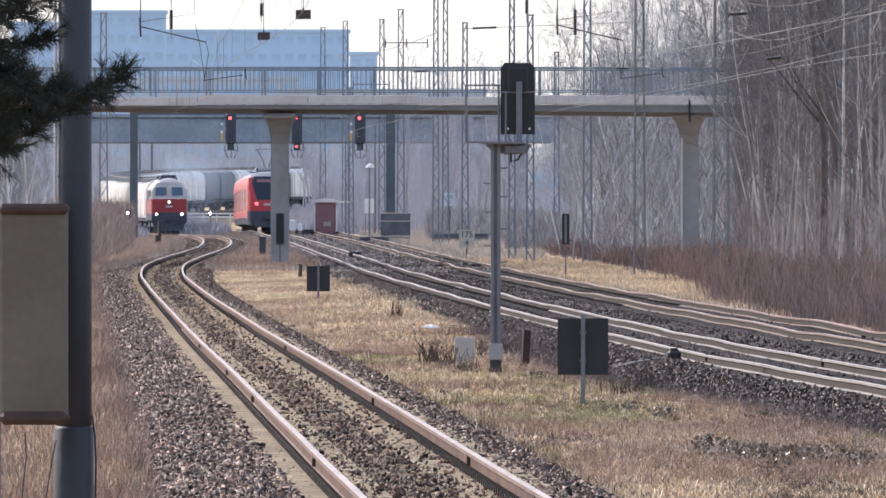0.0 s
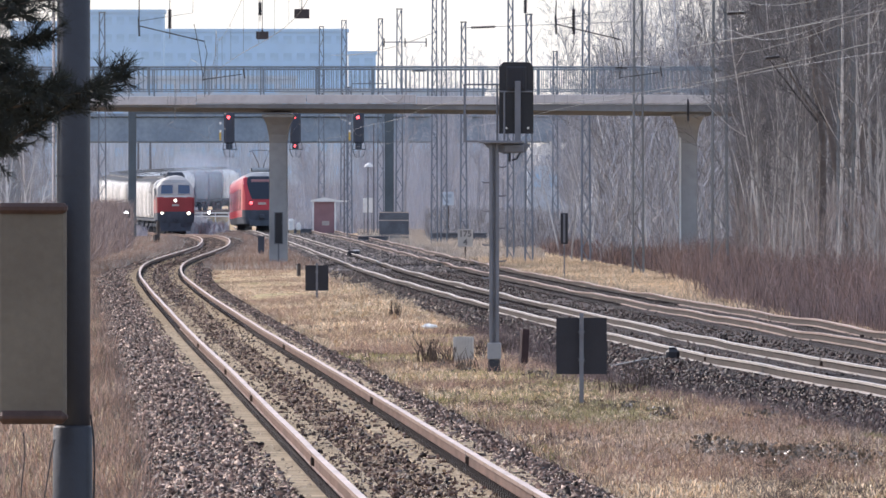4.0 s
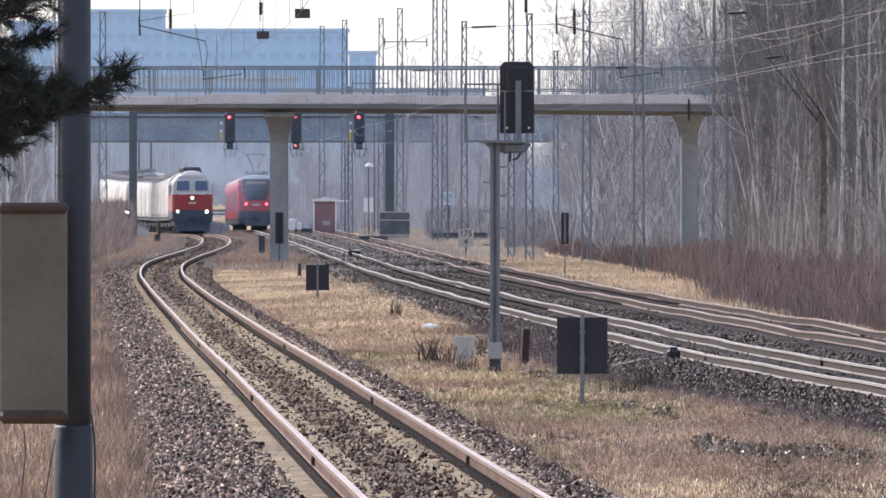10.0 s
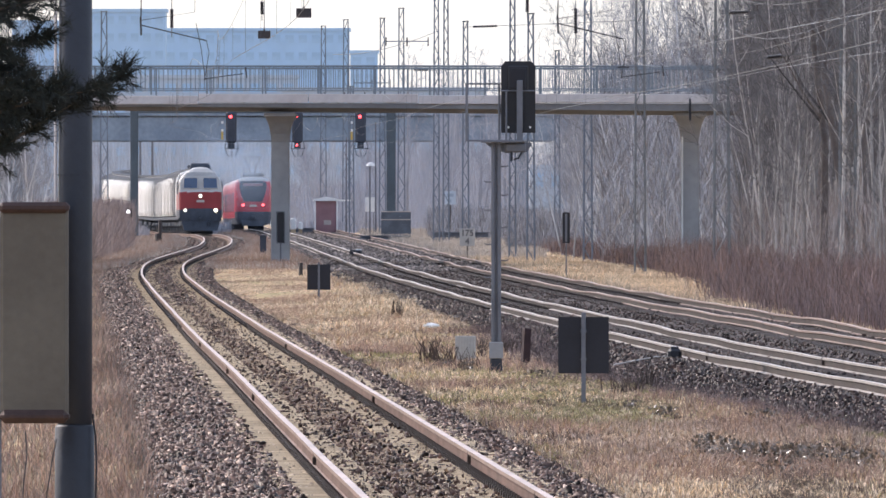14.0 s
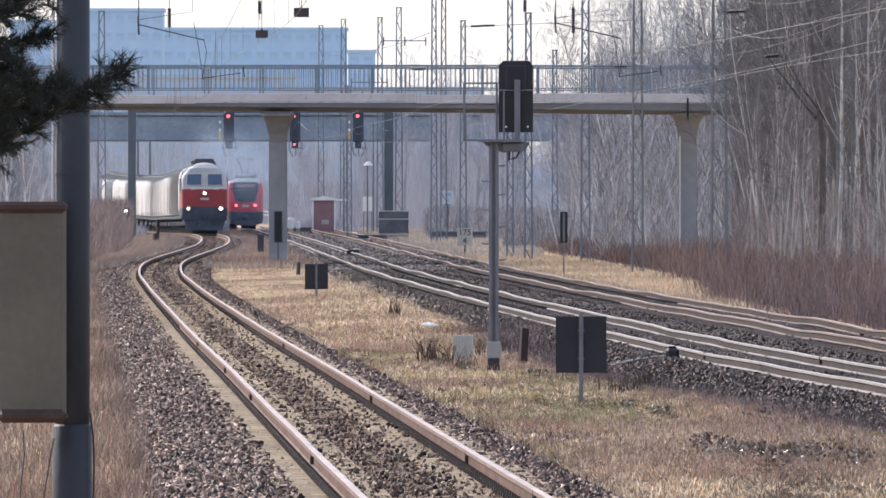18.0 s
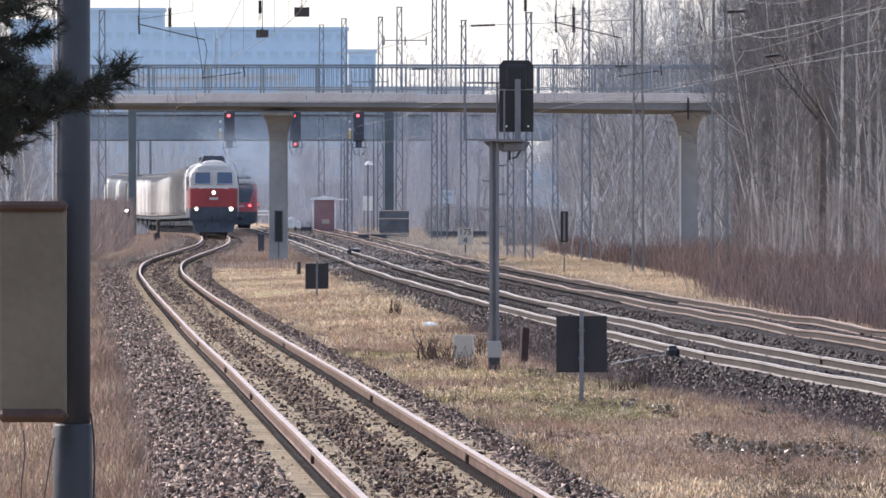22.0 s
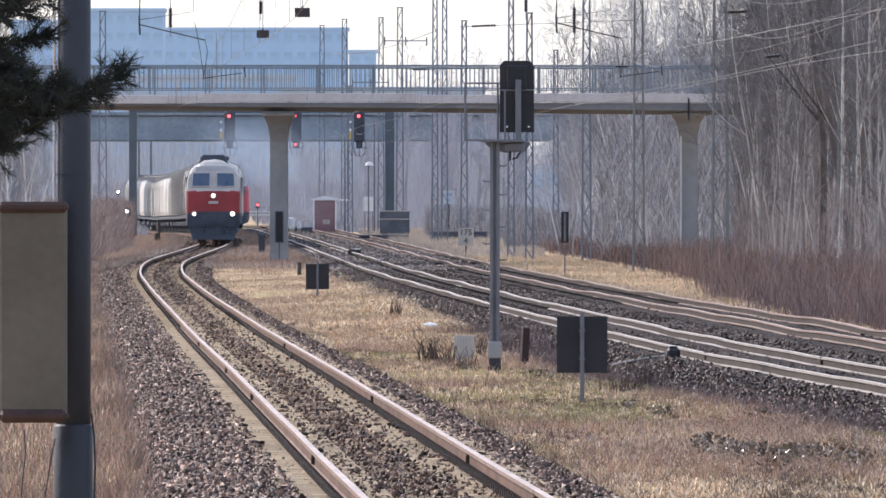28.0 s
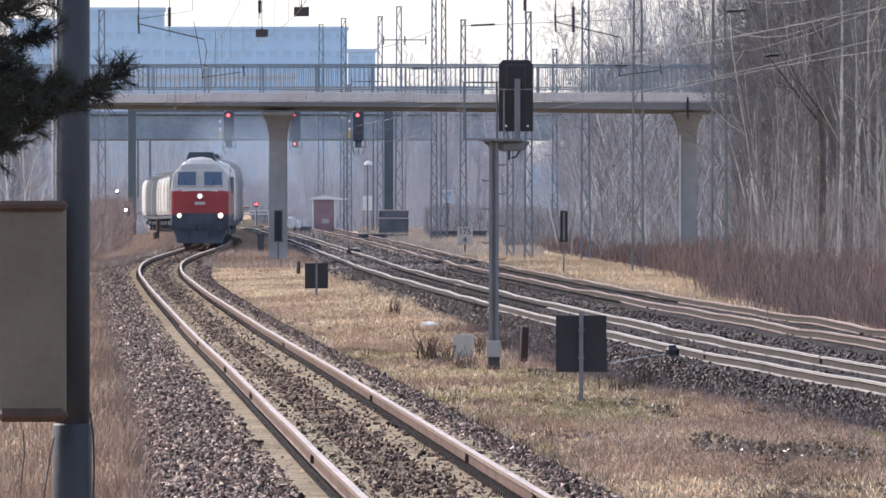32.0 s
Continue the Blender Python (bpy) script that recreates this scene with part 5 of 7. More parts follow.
def cover_plate():
    y, x = 236.5, 0.37
    t = thing("cable_marker", "pale weathered ribbed cable cover standing in dry grass", "cable cover", (x, y, ground_z(x, y)))
    s = Shape()
    s.box((0, 0, 0.22), (0.36, 0.03, 0.48), 0, 0.01)
    part("plate", s, SIGN_FACE, t)
    for dx in np.linspace(-0.15, 0.15, 7):
        s = Shape()
        s.box((dx, -0.022, 0.23), (0.022, 0.016, 0.45), 0, 0.004)
        part("rib", s, SIGN_FACE, t)


cover_plate()


def bag():
    y, x = 298.5, -0.30
    s = Shape()
    n = 12
    rings = []
    for i, (zz, r) in enumerate(((0.0, 0.10), (0.03, 0.15), (0.07, 0.13), (0.10, 0.05))):
        rings.append([(1.2 * (r + 0.03 * math.sin(3 * a + i)) * math.cos(a), r * math.sin(a), zz + 0.012 * math.sin(5 * a)) for a in np.linspace(0, 2 * math.pi, n, endpoint=False)])
    s.rings(rings)
    solid("plastic_bag", s, WHITE_PAINT, "crumpled white plastic bag lying in the grass", "plastic bag", at=(x, y, ground_z(x, y) + 0.06))


bag()


def joint_box():
    """Impedance bond at the rail with a pale cable."""
    y = 238.0
    x = xc(y) - 0.95
    t = thing("track_box", "black box clamped to the rail with pale cable", "track equipment", (x, y, zc(y) - 0.21))
    s = Shape()
    s.box((0.0, 0, 0.10), (0.24, 0.45, 0.20), 0, 0.05)
    part("body", s, BLACK, t)
    s = Shape()
    s.box((0.0, 0, 0.215), (0.14, 0.3, 0.03), 0, 0.01)
    part("lid", s, BLACK, t)
    s = Shape()
    s.tube([(-0.1, 0, 0.06), (-0.35, -1.0, 0.06), (-0.75, -3, 0.02), (-1.15, -6, -0.02)], 0.011, 5)
    part("cable", s, SIGN_FACE, t, "pale cable")
    y2 = 640.0
    t = thing("track_box", "dark point machine box beside the rail", "track equipment", (xc(y2) + 0.75, y2, zc(y2) - 0.21))
    s = Shape()
    s.box((0.1, 0, 0.14), (0.6, 1.0, 0.3), 0, 0.06)
    part("body", s, BLACK, t)
    s = Shape()
    s.box((0.25, 0, 0.31), (0.3, 0.5, 0.05), 0, 0.02)
    part("lid", s, WHITE_PAINT, t)
    y3 = 363.0
    t = thing("concrete_trough", "small dark concrete box at the foot of the thicket", "cable box", (xd(y3) + 2.2, y3, zc(y3) - 0.42))
    s = Shape()
    s.box((0, 0, 0.16), (0.30, 0.4, 0.32), 0, 0.02)
    part("body", s, RUSTY, t)
    s = Shape()
    s.box((0.02, 0, 0.335), (0.36, 0.46, 0.04), 0, 0.01)
    part("lid", s, SLEEPER, t)


joint_box()


# ---- things beyond the bridge, beside the tracks ----
def far_yard():
    y = 930.0
    # small red hut with a white roof
    t = thing("trackside_hut", "small dark red hut with a white roof and white corner post", "hut", (-8.10, y, ground_z(-8.1, y)))
    g = ground_z(-8.1, y)
    s = Shape()
    s.box((0, 0.8, 1.15), (1.45, 1.6, 2.2), 0, 0.04)
    part("wall", s, HAZED_HUT_RED, t)
    s = Shape()
    s.rings([[(-0.95, -0.2, 2.22), (0.95, -0.2, 2.22), (0.85, -0.2, 2.36), (0.0, -0.2, 2.52), (-0.85, -0.2, 2.36)], [(-0.95, 1.9, 2.22), (0.95, 1.9, 2.22), (0.85, 1.9, 2.36), (0.0, 1.9, 2.52), (-0.85, 1.9, 2.36)]])
    part("roof", s, WHITE_PAINT, t, "white shallow roof")
    for dx in (-0.75, 0.75):
        s = Shape()
        s.box((dx, -0.05, 1.15), (0.10, 0.10, 2.2), 0)
        part("corner_post", s, WHITE_PAINT, t)
    s = Shape()
    s.box((0.1, -0.03, 0.75), (0.5, 0.03, 0.3), 0)
    part("notice", s, BRICKISH, t)
    s = Shape()
    s.box((1.3, 0.6, 2.26), (0.9, 1.0, 0.12), 0)
    part("awning", s, WHITE_PAINT, t)
    # white cabinets
    for x, w, h in ((-10.25, 0.42, 0.85), (-9.75, 0.30, 0.6)):
        t = thing("switch_cabinet", "small white rounded switch cabinet beside the track", "cabinet", (x, y - 10, ground_z(x, y - 10)), group="white cabinets")
        s = Shape()
        s.box((0, 0.2, h / 2 + 0.25), (w, 0.4, h), 0, 0.1)
        part("body", s, WHITE_PAINT, t)
        s = Shape()
        s.box((0, 0.2, 0.18), (w * 0.8, 0.36, 0.36), 0)
        part("plinth", s, SLEEPER, t)
    # stack of sleepers
    t = thing("sleeper_stack", "dark stack of old timbers with pale edges", "timber stack", (-3.03, 848.0, ground_z(-3.03, 848)))
    for i in range(6):
        for j in range(2):
            s = Shape()
            s.box((0.02 * (i % 2), 0.41 * j, 0.16 + 0.27 * i), (1.86, 0.4, 0.268), 0)
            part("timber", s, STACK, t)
    s = Shape()
    s.box((0, -0.02, 1.16), (1.84, 0.42, 0.06), 0)
    part("batten", s, BRICKISH, t)
    s = Shape()
    s.box((0, -0.02, 1.66), (1.84, 0.42, 0.06), 0)
    part("batten", s, BRICKISH, t)
    # low dark platform edges
    for x, yy, w, h in ((-9.5, 935.0, 2.7, 0.26), (-3.55, 815.0, 3.0, 0.22), (0.95, 800.0, 3.3, 0.5)):
        t = thing("low_wall", "low dark wall beside the track, haze painted in", "wall", (x, yy, ground_z(x, yy)), group="low walls")
        s = Shape()
        s.box((0, 0, h / 2), (w, 0.4, h), 0, 0.03)
        part("body", s, STACK, t)
        s = Shape()
        s.box((0, 0, h + 0.04), (w + 0.1, 0.5, 0.08), 0, 0.02)
        part("coping", s, STACK, t)
    # lamp on a slim pole
    for x, yy, top, kind in ((-4.82, 880.0, 4.55, 1), (-4.55, 900.0, 7.5, 0), (-6.5, 900.0, 6.5, 0), (-32.5, 1450.0, 11.0, 0), (-31.2, 1450.0, 10.5, 0)):
        t = thing("lamp_post", "slim pale bare pole" if not kind else "slim lamp post with a white hood", "pole" if not kind else "lamp post", (x, yy, ground_z(x, yy)), group="lamp posts")
        s = Shape()
        w = 0.07 if yy < 1000 else 0.16
        s.tube([(0, 0, -0.3), (0, 0, top)], [w, w * 0.65], 6)
        part("pole", s, MAST_GREY, t)
        if not kind:
            continue
        s = Shape()
        s.rings([[(0.30 * math.cos(a) * r + 0.05, 0.3 * math.sin(a) * r, top + z) for a in np.linspace(0, 6.28, 9)[:-1]] for r, z in ((1.0, 0.0), (0.8, 0.14), (0.2, 0.26))])
        part("hood", s, WHITE_PAINT, t)
    # white enamel board and dark relay cabinet near the lamp
    t = thing("notice_board", "white notice board on two posts", "board", (-4.85, 885.0, ground_z(-4.85, 885)))
    s = Shape()
    s.box((0, 0, 2.05), (0.62, 0.04, 0.95), 0, 0.02)
    part("plate", s, WHITE_PAINT, t)
    for dx in (-0.25, 0.25):
        s = Shape()
        s.tube([(dx, 0.04, 0), (dx, 0.04, 2.5)], 0.03, 5)
        part("post", s, MAST_GREY, t)
    # dwarf red signal and white lights
    for x, yy, z, mat, label in ((-17.9, 1310.0, 1.55, LAMP_RED, "small dwarf signal showing a red light"),
                                 (-16.3, 700.0, 1.63, LAMP_WHITE, "bright white lamp on a low post beside the line"),
                                 (-22.5, 1308.0, 0.93, LAMP_WHITE, "bright white lamp on a short post by the far road"),
                                 (-34.0, 1420.0, 2.86, LAMP_WHITE, "bright white lamp on a post far behind the line")):
        t = thing("dwarf_signal", label, "signal", (x, yy, ground_z(x, yy)))
        h = z - ground_z(x, yy)
        s = Shape()
        s.tube([(0, 0.1, 0), (0, 0.1, h)], 0.05, 6)
        part("post", s, MAST_GREY, t)
        s = Shape()
        s.box((0, 0.1, h), (0.36, 0.2, 0.5), 0, 0.04)
        part("housing", s, BLACK, t)
        s = Shape()
        s.sphere((0, -0.06, h + 0.05), 0.14 if yy > 1000 else 0.09, 10, 0, (1, 0.5, 1))
        part("lamp", s, mat, t)

    # low white guard fence across the view, far behind the trains
    t = thing("guard_fence", "low white guard fence along a far road", "fence", (-22.0, 1315.0, 0.0))
    g = ground_z(-22, 1315)
    for z in (0.62, 0.95):
        s = Shape()
        s.box((0, 0, z), (11.0, 0.06, 0.14), 0, 0.02)
        part("rail", s, WHITE_PAINT, t)
    for dx in np.arange(-5.2, 5.3, 1.3):
        s = Shape()
        s.box((dx, 0.05, (g + 1.0) / 2), (0.1, 0.08, 1.0 - g), 0)
        part("post", s, WHITE_PAINT, t)


far_yard()


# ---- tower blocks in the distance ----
def tower_block(x, y, w, h, d, storeys, bays, label, paint=HAZE_BLUE_WALL):
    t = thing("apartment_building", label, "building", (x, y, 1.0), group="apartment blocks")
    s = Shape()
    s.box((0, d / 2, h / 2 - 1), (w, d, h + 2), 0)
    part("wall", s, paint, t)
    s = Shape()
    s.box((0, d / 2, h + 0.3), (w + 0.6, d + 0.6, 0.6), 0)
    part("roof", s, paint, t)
    pane = Shape().box((0, 0, 0), (w / bays * 0.62, 0.1, 1.5)).mesh("window", HAZE_BLUE_PANE)
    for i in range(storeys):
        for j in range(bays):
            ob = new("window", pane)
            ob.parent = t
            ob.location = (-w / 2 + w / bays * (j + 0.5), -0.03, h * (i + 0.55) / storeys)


# their blue is haze carried by the wall colour
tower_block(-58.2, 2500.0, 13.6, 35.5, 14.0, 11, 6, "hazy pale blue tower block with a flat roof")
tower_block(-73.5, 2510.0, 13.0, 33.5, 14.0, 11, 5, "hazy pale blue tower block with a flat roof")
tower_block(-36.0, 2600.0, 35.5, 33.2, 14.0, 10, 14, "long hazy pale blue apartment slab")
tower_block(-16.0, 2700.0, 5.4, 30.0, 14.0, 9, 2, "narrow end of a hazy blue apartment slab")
tower_block(-45.0, 2300.0, 40.0, 21.5, 12.0, 6, 14, "lower hazy grey-blue block behind the bridge railing", HAZE_PALE_WALL)
tower_block(-10.0, 2250.0, 34.0, 19.0, 12.0, 5, 12, "lower hazy grey-blue block behind the bridge railing", HAZE_PALE_WALL)


# ---- house behind the signal, cars in the wood ----
def house():
    t = thing("house", "small white-gabled house half hidden behind the trees", "house", (7.6, 1000.0, ground_z(7.6, 1000)))
    s = Shape()
    s.box((0, 4, 2.5), (2.6, 8, 5.0), 0)
    part("wall", s, BLUE_SIGN, t, "pale bluish wall")
    s = Shape()
    s.rings([[(-1.5, -0.4, 6.0), (-1.4, -0.4, 5.8), (1.4, -0.4, 5.8), (0.6, -0.4, 6.85)], [(-1.5, 8.4, 6.0), (-1.4, 8.4, 5.8), (1.4, 8.4, 5.8), (0.6, 8.4, 6.85)]])
    part("roof", s, WHITE_PAINT, t)
    for dx in (-0.6, 0.6):
        s = Shape()
        s.box((dx, -0.03, 3.9), (0.6, 0.1, 1.0), 0)
        part("window", s, HAZE_BLUE_PANE, t)


house()


def parked_car(x, y, z, turn, label):
    t = thing("parked_car", label, "car", (x, y, z), turn, group="cars behind the trees")
    s = Shape()
    prof = [(-2.1, 0.3), (-2.15, 0.75), (-1.5, 0.9), (-0.9, 1.38), (0.9, 1.42), (1.6, 0.95), (2.1, 0.8), (2.15, 0.3)]
    s.rings([[(px, -0.82, pz) for px, pz in prof], [(px * 1.0, 0.82, pz) for px, pz in prof]])
    part("body", s, WHITE_PAINT, t)
    for px in (-1.3, 1.35):
        for py in (-0.8, 0.8):
            s = Shape()
            s.disc((px, py, 0.32), 0.32, 0.2, "y", 12)
            part("wheel", s, BLACK, t)
    for py in (-0.83, 0.83):
        s = Shape()
        s.add([(-0.95, py, 0.95), (1.2, py, 0.95), (0.8, py, 1.33), (-0.75, py, 1.33)], [(0, 1, 2, 3)])
        part("side_window", s, WINDOW_DARK, t)
    for a, b in (((-1.52, 0.95), (-0.98, 1.33)), ((1.58, 0.97), (0.98, 1.37))):
        s = Shape()
        s.add([(a[0], -0.7, a[1]), (a[0], 0.7, a[1]), (b[0], 0.65, b[1]), (b[0], -0.65, b[1])], [(0, 1, 2, 3)])
        part("windscreen", s, WINDOW_DARK, t)


parked_car(13.0, 680.0, -0.9, 80, "white car parked behind the trees")
parked_car(18.2, 668.0, -0.9, 85, "white car parked behind the trees")


# ---- near pole with its box ----
def near_pole():
    x, y = -2.044, 75.0
    g = ground_z(x, y)
    t = thing("pole", "dark blue-grey steel pole with a wider foot sleeve", "pole", (x, y, g))
    s = Shape()
    n = 20
    s.tube([(0, 0, 1.0), (0.004, 0, 2.6), (0.008, 0, 6.5)], [0.096, 0.094, 0.088], n)
    part("shaft", s, POLE_GREY, t, smooth=True)
    s = Shape()
    s.tube([(0, 0, -0.1), (0, 0, 1.175 - g), (0, 0, 1.19 - g)], [0.113, 0.109, 0.097], n)
    part("sleeve", s, POLE_GREY, t, smooth=True)
    s = Shape()
    s.tube([(0, 0, 2.565 - g), (0, 0, 2.575 - g)], [0.0965, 0.0965], n)
    part("collar", s, POLE_GREY, t)
    # pale tube painted as the sunlit left edge of the shaft
    s = Shape()
    s.tube([(-0.105, -0.02, 2.43 - g), (-0.103, -0.02, 5.5)], 0.008, 8)
    part("conduit", s, KERB, t, "pale strip standing in for the pole's sunlit left edge")
    s = Shape()
    s.tube([(0.10, -0.05, 1.25 - g), (0.118, -0.06, 1.12 - g), (0.122, -0.06, 0.95 - g), (0.112, -0.06, 0.6 - g), (0.11, -0.05, 0.2)], 0.006, 6)
    part("cable", s, BLACK, t, "loose black cable")
    b = thing("switch_box", "beige sheet metal box with rusty rim hung on the pole", "switch box", (-2.257, 74.72, 1.815))
    s = Shape()
    s.box((0, 0, 0), (0.372, 0.2, 1.19), 0, 0.015)
    part("body", s, BOX_FACE, b)
    s = Shape()
    s.box((0.0, -0.01, 0.575), (0.386, 0.24, 0.06), 0, 0.02)
    part("top_rim", s, BOX_RIM, b, "dark rusty rim")
    s = Shape()
    s.box((0.0, -0.01, -0.575), (0.386, 0.24, 0.075), 0, 0.03)
    part("bottom_rim", s, BOX_RIM, b, "dark rusty rim")
    s = Shape()
    s.box((0.0, 0.12, 0.2), (0.2, 0.05, 0.1), 0)
    s.box((0.0, 0.12, -0.3), (0.2, 0.05, 0.1), 0)
    part("bracket", s, POLE_GREY, b)
    s = Shape()
    s.tube([(-0.195, 0.02, 0.52), (-0.195, 0.02, -2.2)], 0.012, 8)
    part("stay", s, MAST_GREY, b, "thin pale stay beside the box")
    # bent weed stems below the box
    w = thing("weed_plant", "thin dark bent weed with two stems below the box", "weed", (0, 0, 0))
    for pts in (((-2.30, 73.5, 0.45), (-2.28, 73.5, 0.9), (-2.262, 73.5, 1.05), (-2.27, 73.5, 1.18)), ((-2.18, 73.5, 0.5), (-2.16, 73.5, 0.8), (-2.12, 73.5, 1.05), (-2.10, 73.5, 1.14))):
        s = Shape()
        s.tube([(pts[0][0] - 0.05, 73.5, ground_z(-2.3, 73.5) - 0.05)] + list(pts), 0.004, 5)
        part("stem", s, SLEEPER_DARK, w)


near_pole()


# ---- pine reaching in from the left ----
def pine():
    y = 68.0
    bx = -3.6
    g = ground_z(bx, y)
    t = thing("pine_tree", "dark pine with long needles reaching into view", "tree", (bx, y, g))
    s = Shape()
    s.tube([(0, 0, -0.2), (0.05, 0, 2), (0.0, 0.1, 5), (0.1, 0, 8)], [0.16, 0.14, 0.10, 0.03], 10)
    part("trunk", s, PINE_WOOD, t)
    r = random.Random(5)
    branches = []
    for a, b, c, w in (((0.05, 0, 2.2), (1.2, -0.1, 2.62 - g), (1.98, -0.1, 3.05 - g), 1.0), ((0.03, 0, 2.0), (0.9, 0, 2.75 - g), (1.50, 0.0, 2.86 - g), 1.2),
                       ((0.03, 0, 2.6), (0.9, 0.1, 3.3 - g), (1.48, 0.1, 3.36 - g), 0.7), ((0.05, 0, 2.9), (0.9, -0.1, 3.35 - g), (1.62, -0.2, 3.44 - g), 0.5),
                       ((0.04, 0, 2.3), (0.9, -0.2, 3.05 - g), (1.62, -0.2, 3.00 - g), 1.1), ((0.04, 0, 2.1), (1.0, -0.1, 2.95 - g), (1.85, -0.2, 2.98 - g), 1.0), ((0.03, 0, 1.8), (0.8, 0.2, 2.72 - g), (1.36, 0.2, 2.72 - g), 0.9),
                       ((0.03, 0, 2.5), (0.8, -0.2, 3.2 - g), (1.36, -0.2, 3.18 - g), 1.2), ((0.03, 0, 2.8), (0.8, -0.1, 3.35 - g), (1.42, -0.1, 3.40 - g), 1.2), ((0.03, 0, 2.6), (0.9, 0.1, 3.2 - g), (1.58, 0.1, 3.24 - g), 0.8),
                       ((0.03, 0, 2.4), (0.8, 0.1, 3.1 - g), (1.46, 0.15, 3.08 - g), 1.3), ((0.03, 0, 2.0), (0.8, 0.1, 2.9 - g), (1.40, 0.1, 2.90 - g), 1.2), ((0.03, 0, 2.6), (0.7, -0.1, 3.3 - g), (1.25, -0.1, 3.30 - g), 1.2)):
        a, b, c = Vector(a), Vector(b), Vector(c)
        pts = [a * (1 - u) ** 2 + b * 2 * u * (1 - u) + c * u * u for u in np.linspace(0, 1, 9)]
        s = Shape()
        s.tube(pts, [0.02 * (1 - 0.75 * i / 8) for i in range(9)], 6)
        part("branch", s, PINE_WOOD, t)
        branches.append((pts, w))
    vs, fs = [], []
    for pts, w in branches:
        for k in range(int(95 * w)):
            u = r.uniform(0.35, 1.0) if k > 3 else 1.0
            i = min(int(u * 8), 7)
            p = pts[i].lerp(pts[i + 1], u * 8 - i)
            d = (pts[i + 1] - pts[i]).normalized() * 0.6 + Vector((r.gauss(0.2, 0.5), r.gauss(0, 0.5), r.gauss(0.12, 0.5)))
            d.normalize()
            ln = r.uniform(0.04, 0.17)
            for q in range(46):
                o = p + d * ln * r.random()
                nd = (d * 0.75 + Vector((r.gauss(0, 0.5), r.gauss(0, 0.5), r.gauss(0, 0.5)))).normalized()
                tip = o + nd * r.uniform(0.045, 0.075)
                side = nd.cross(Vector((0, 1, 0))).normalized() * 0.0016
                n0 = len(vs)
                vs.extend([tuple(o - side), tuple(o + side), tuple(tip + side * 0.4), tuple(tip - side * 0.4)])
                fs.append((n0, n0 + 1, n0 + 2, n0 + 3))
    ob = bulk("needles", np.array(vs), np.array(fs), NEEDLE, "dark green long needles", parent=t)


pine()


# ---- lattice masts of the overhead line ----
def lattice_mast(x, y, top, w, label="slender grey lattice mast of the overhead line"):
    g = ground_z(x, y)
    t = thing("catenary_mast", label, "mast", (x, y, g), group="overhead line masts")
    h = top - g
    tw = w * 0.62
    # beyond the bridge the steel takes the haze-blued colour
    steel, r0, r1 = (LATTICE, 0.045 if w > 0.4 else 0.04, 0.018) if y < 560 else (HAZED_LATTICE, 0.04, 0.024)
    for sx in (-1, 1):
        for sy in (-1, 1):
            s = Shape()
            s.tube([(sx * w / 2, sy * w / 2, -0.1), (sx * tw / 2, sy * tw / 2, h)], r0, 4)
            part("chord", s, steel, t)
    n = int(h / (w * 1.7))
    for i in range(n):
        z0, z1 = h * i / n, h * (i + 1) / n
        a, b = w + (tw - w) * i / n, w + (tw - w) * (i + 1) / n
        d = 1 if i % 2 else -1
        for sy in (-1, 1):
            s = Shape()
            s.tube([(-d * a / 2, sy * a / 2, z0), (d * b / 2, sy * b / 2, z1)], r1, 4)
            part("brace", s, steel, t)
    s = Shape()
    s.box((0, 0, -0.16), (w + 0.4, w + 0.4, 0.4), 0, 0.05)
    part("footing", s, CONCRETE, t)
    s = Shape()
    s.box((0, 0, h), (tw + 0.12, tw + 0.12, 0.06), 0)
    part("cap", s, LATTICE, t)
    return t


for x, y, top, w in ((11.2, 320, 12.5, 0.42), (11.9, 400, 15.0, 0.5), (9.12, 446, 13.8, 0.52), (7.28, 504, 13.7, 0.40), (6.25, 590, 14.6, 0.38), (3.83, 600, 10.55, 0.34), (3.13, 622, 13.5, 0.30), (1.1, 700, 11.5, 0.34),
                     (-0.44, 760, 14.5, 0.34), (0.1, 764, 14.5, 0.34), (-2.72, 860, 14.4, 0.46), (-4.1, 900, 14.3, 0.42), (-7.25, 1000, 15.5, 0.5), (6.0, 720, 10.2, 0.3), (-9.8, 1100, 16.3, 0.5),
                     (-22.7, 905, 14.8, 0.55), (-8.75, 320, 12.0, 0.30), (-16.05, 590, 14.2, 0.35), (-6.0, 880, 9.6, 0.3)):
    lattice_mast(x, y, top, w)


def cross_arm(x, y, z, a, b):
    t = thing("cross_arm", "thin dark cross arm with wires on a lattice mast", "cross arm", (x, y, z), group="mast cross arms")
    s = Shape()
    s.tube([(a, -0.2, 0), (b, -0.2, 0)], 0.035, 5)
    part("beam", s, HAZED_LATTICE, t)
    for u in (a, (a + b) / 2, b):
        s = Shape()
        s.tube([(u, -0.2, 0.25), (u, -0.2, -0.3)], 0.045, 6)
        part("insulator", s, INSUL, t)


cross_arm(-2.72, 860, 12.3, -0.97, 1.7)
cross_arm(-4.1, 900, 10.0, -1.9, 0.5)
cross_arm(-7.25, 1000, 9.9, -1.6, 1.4)


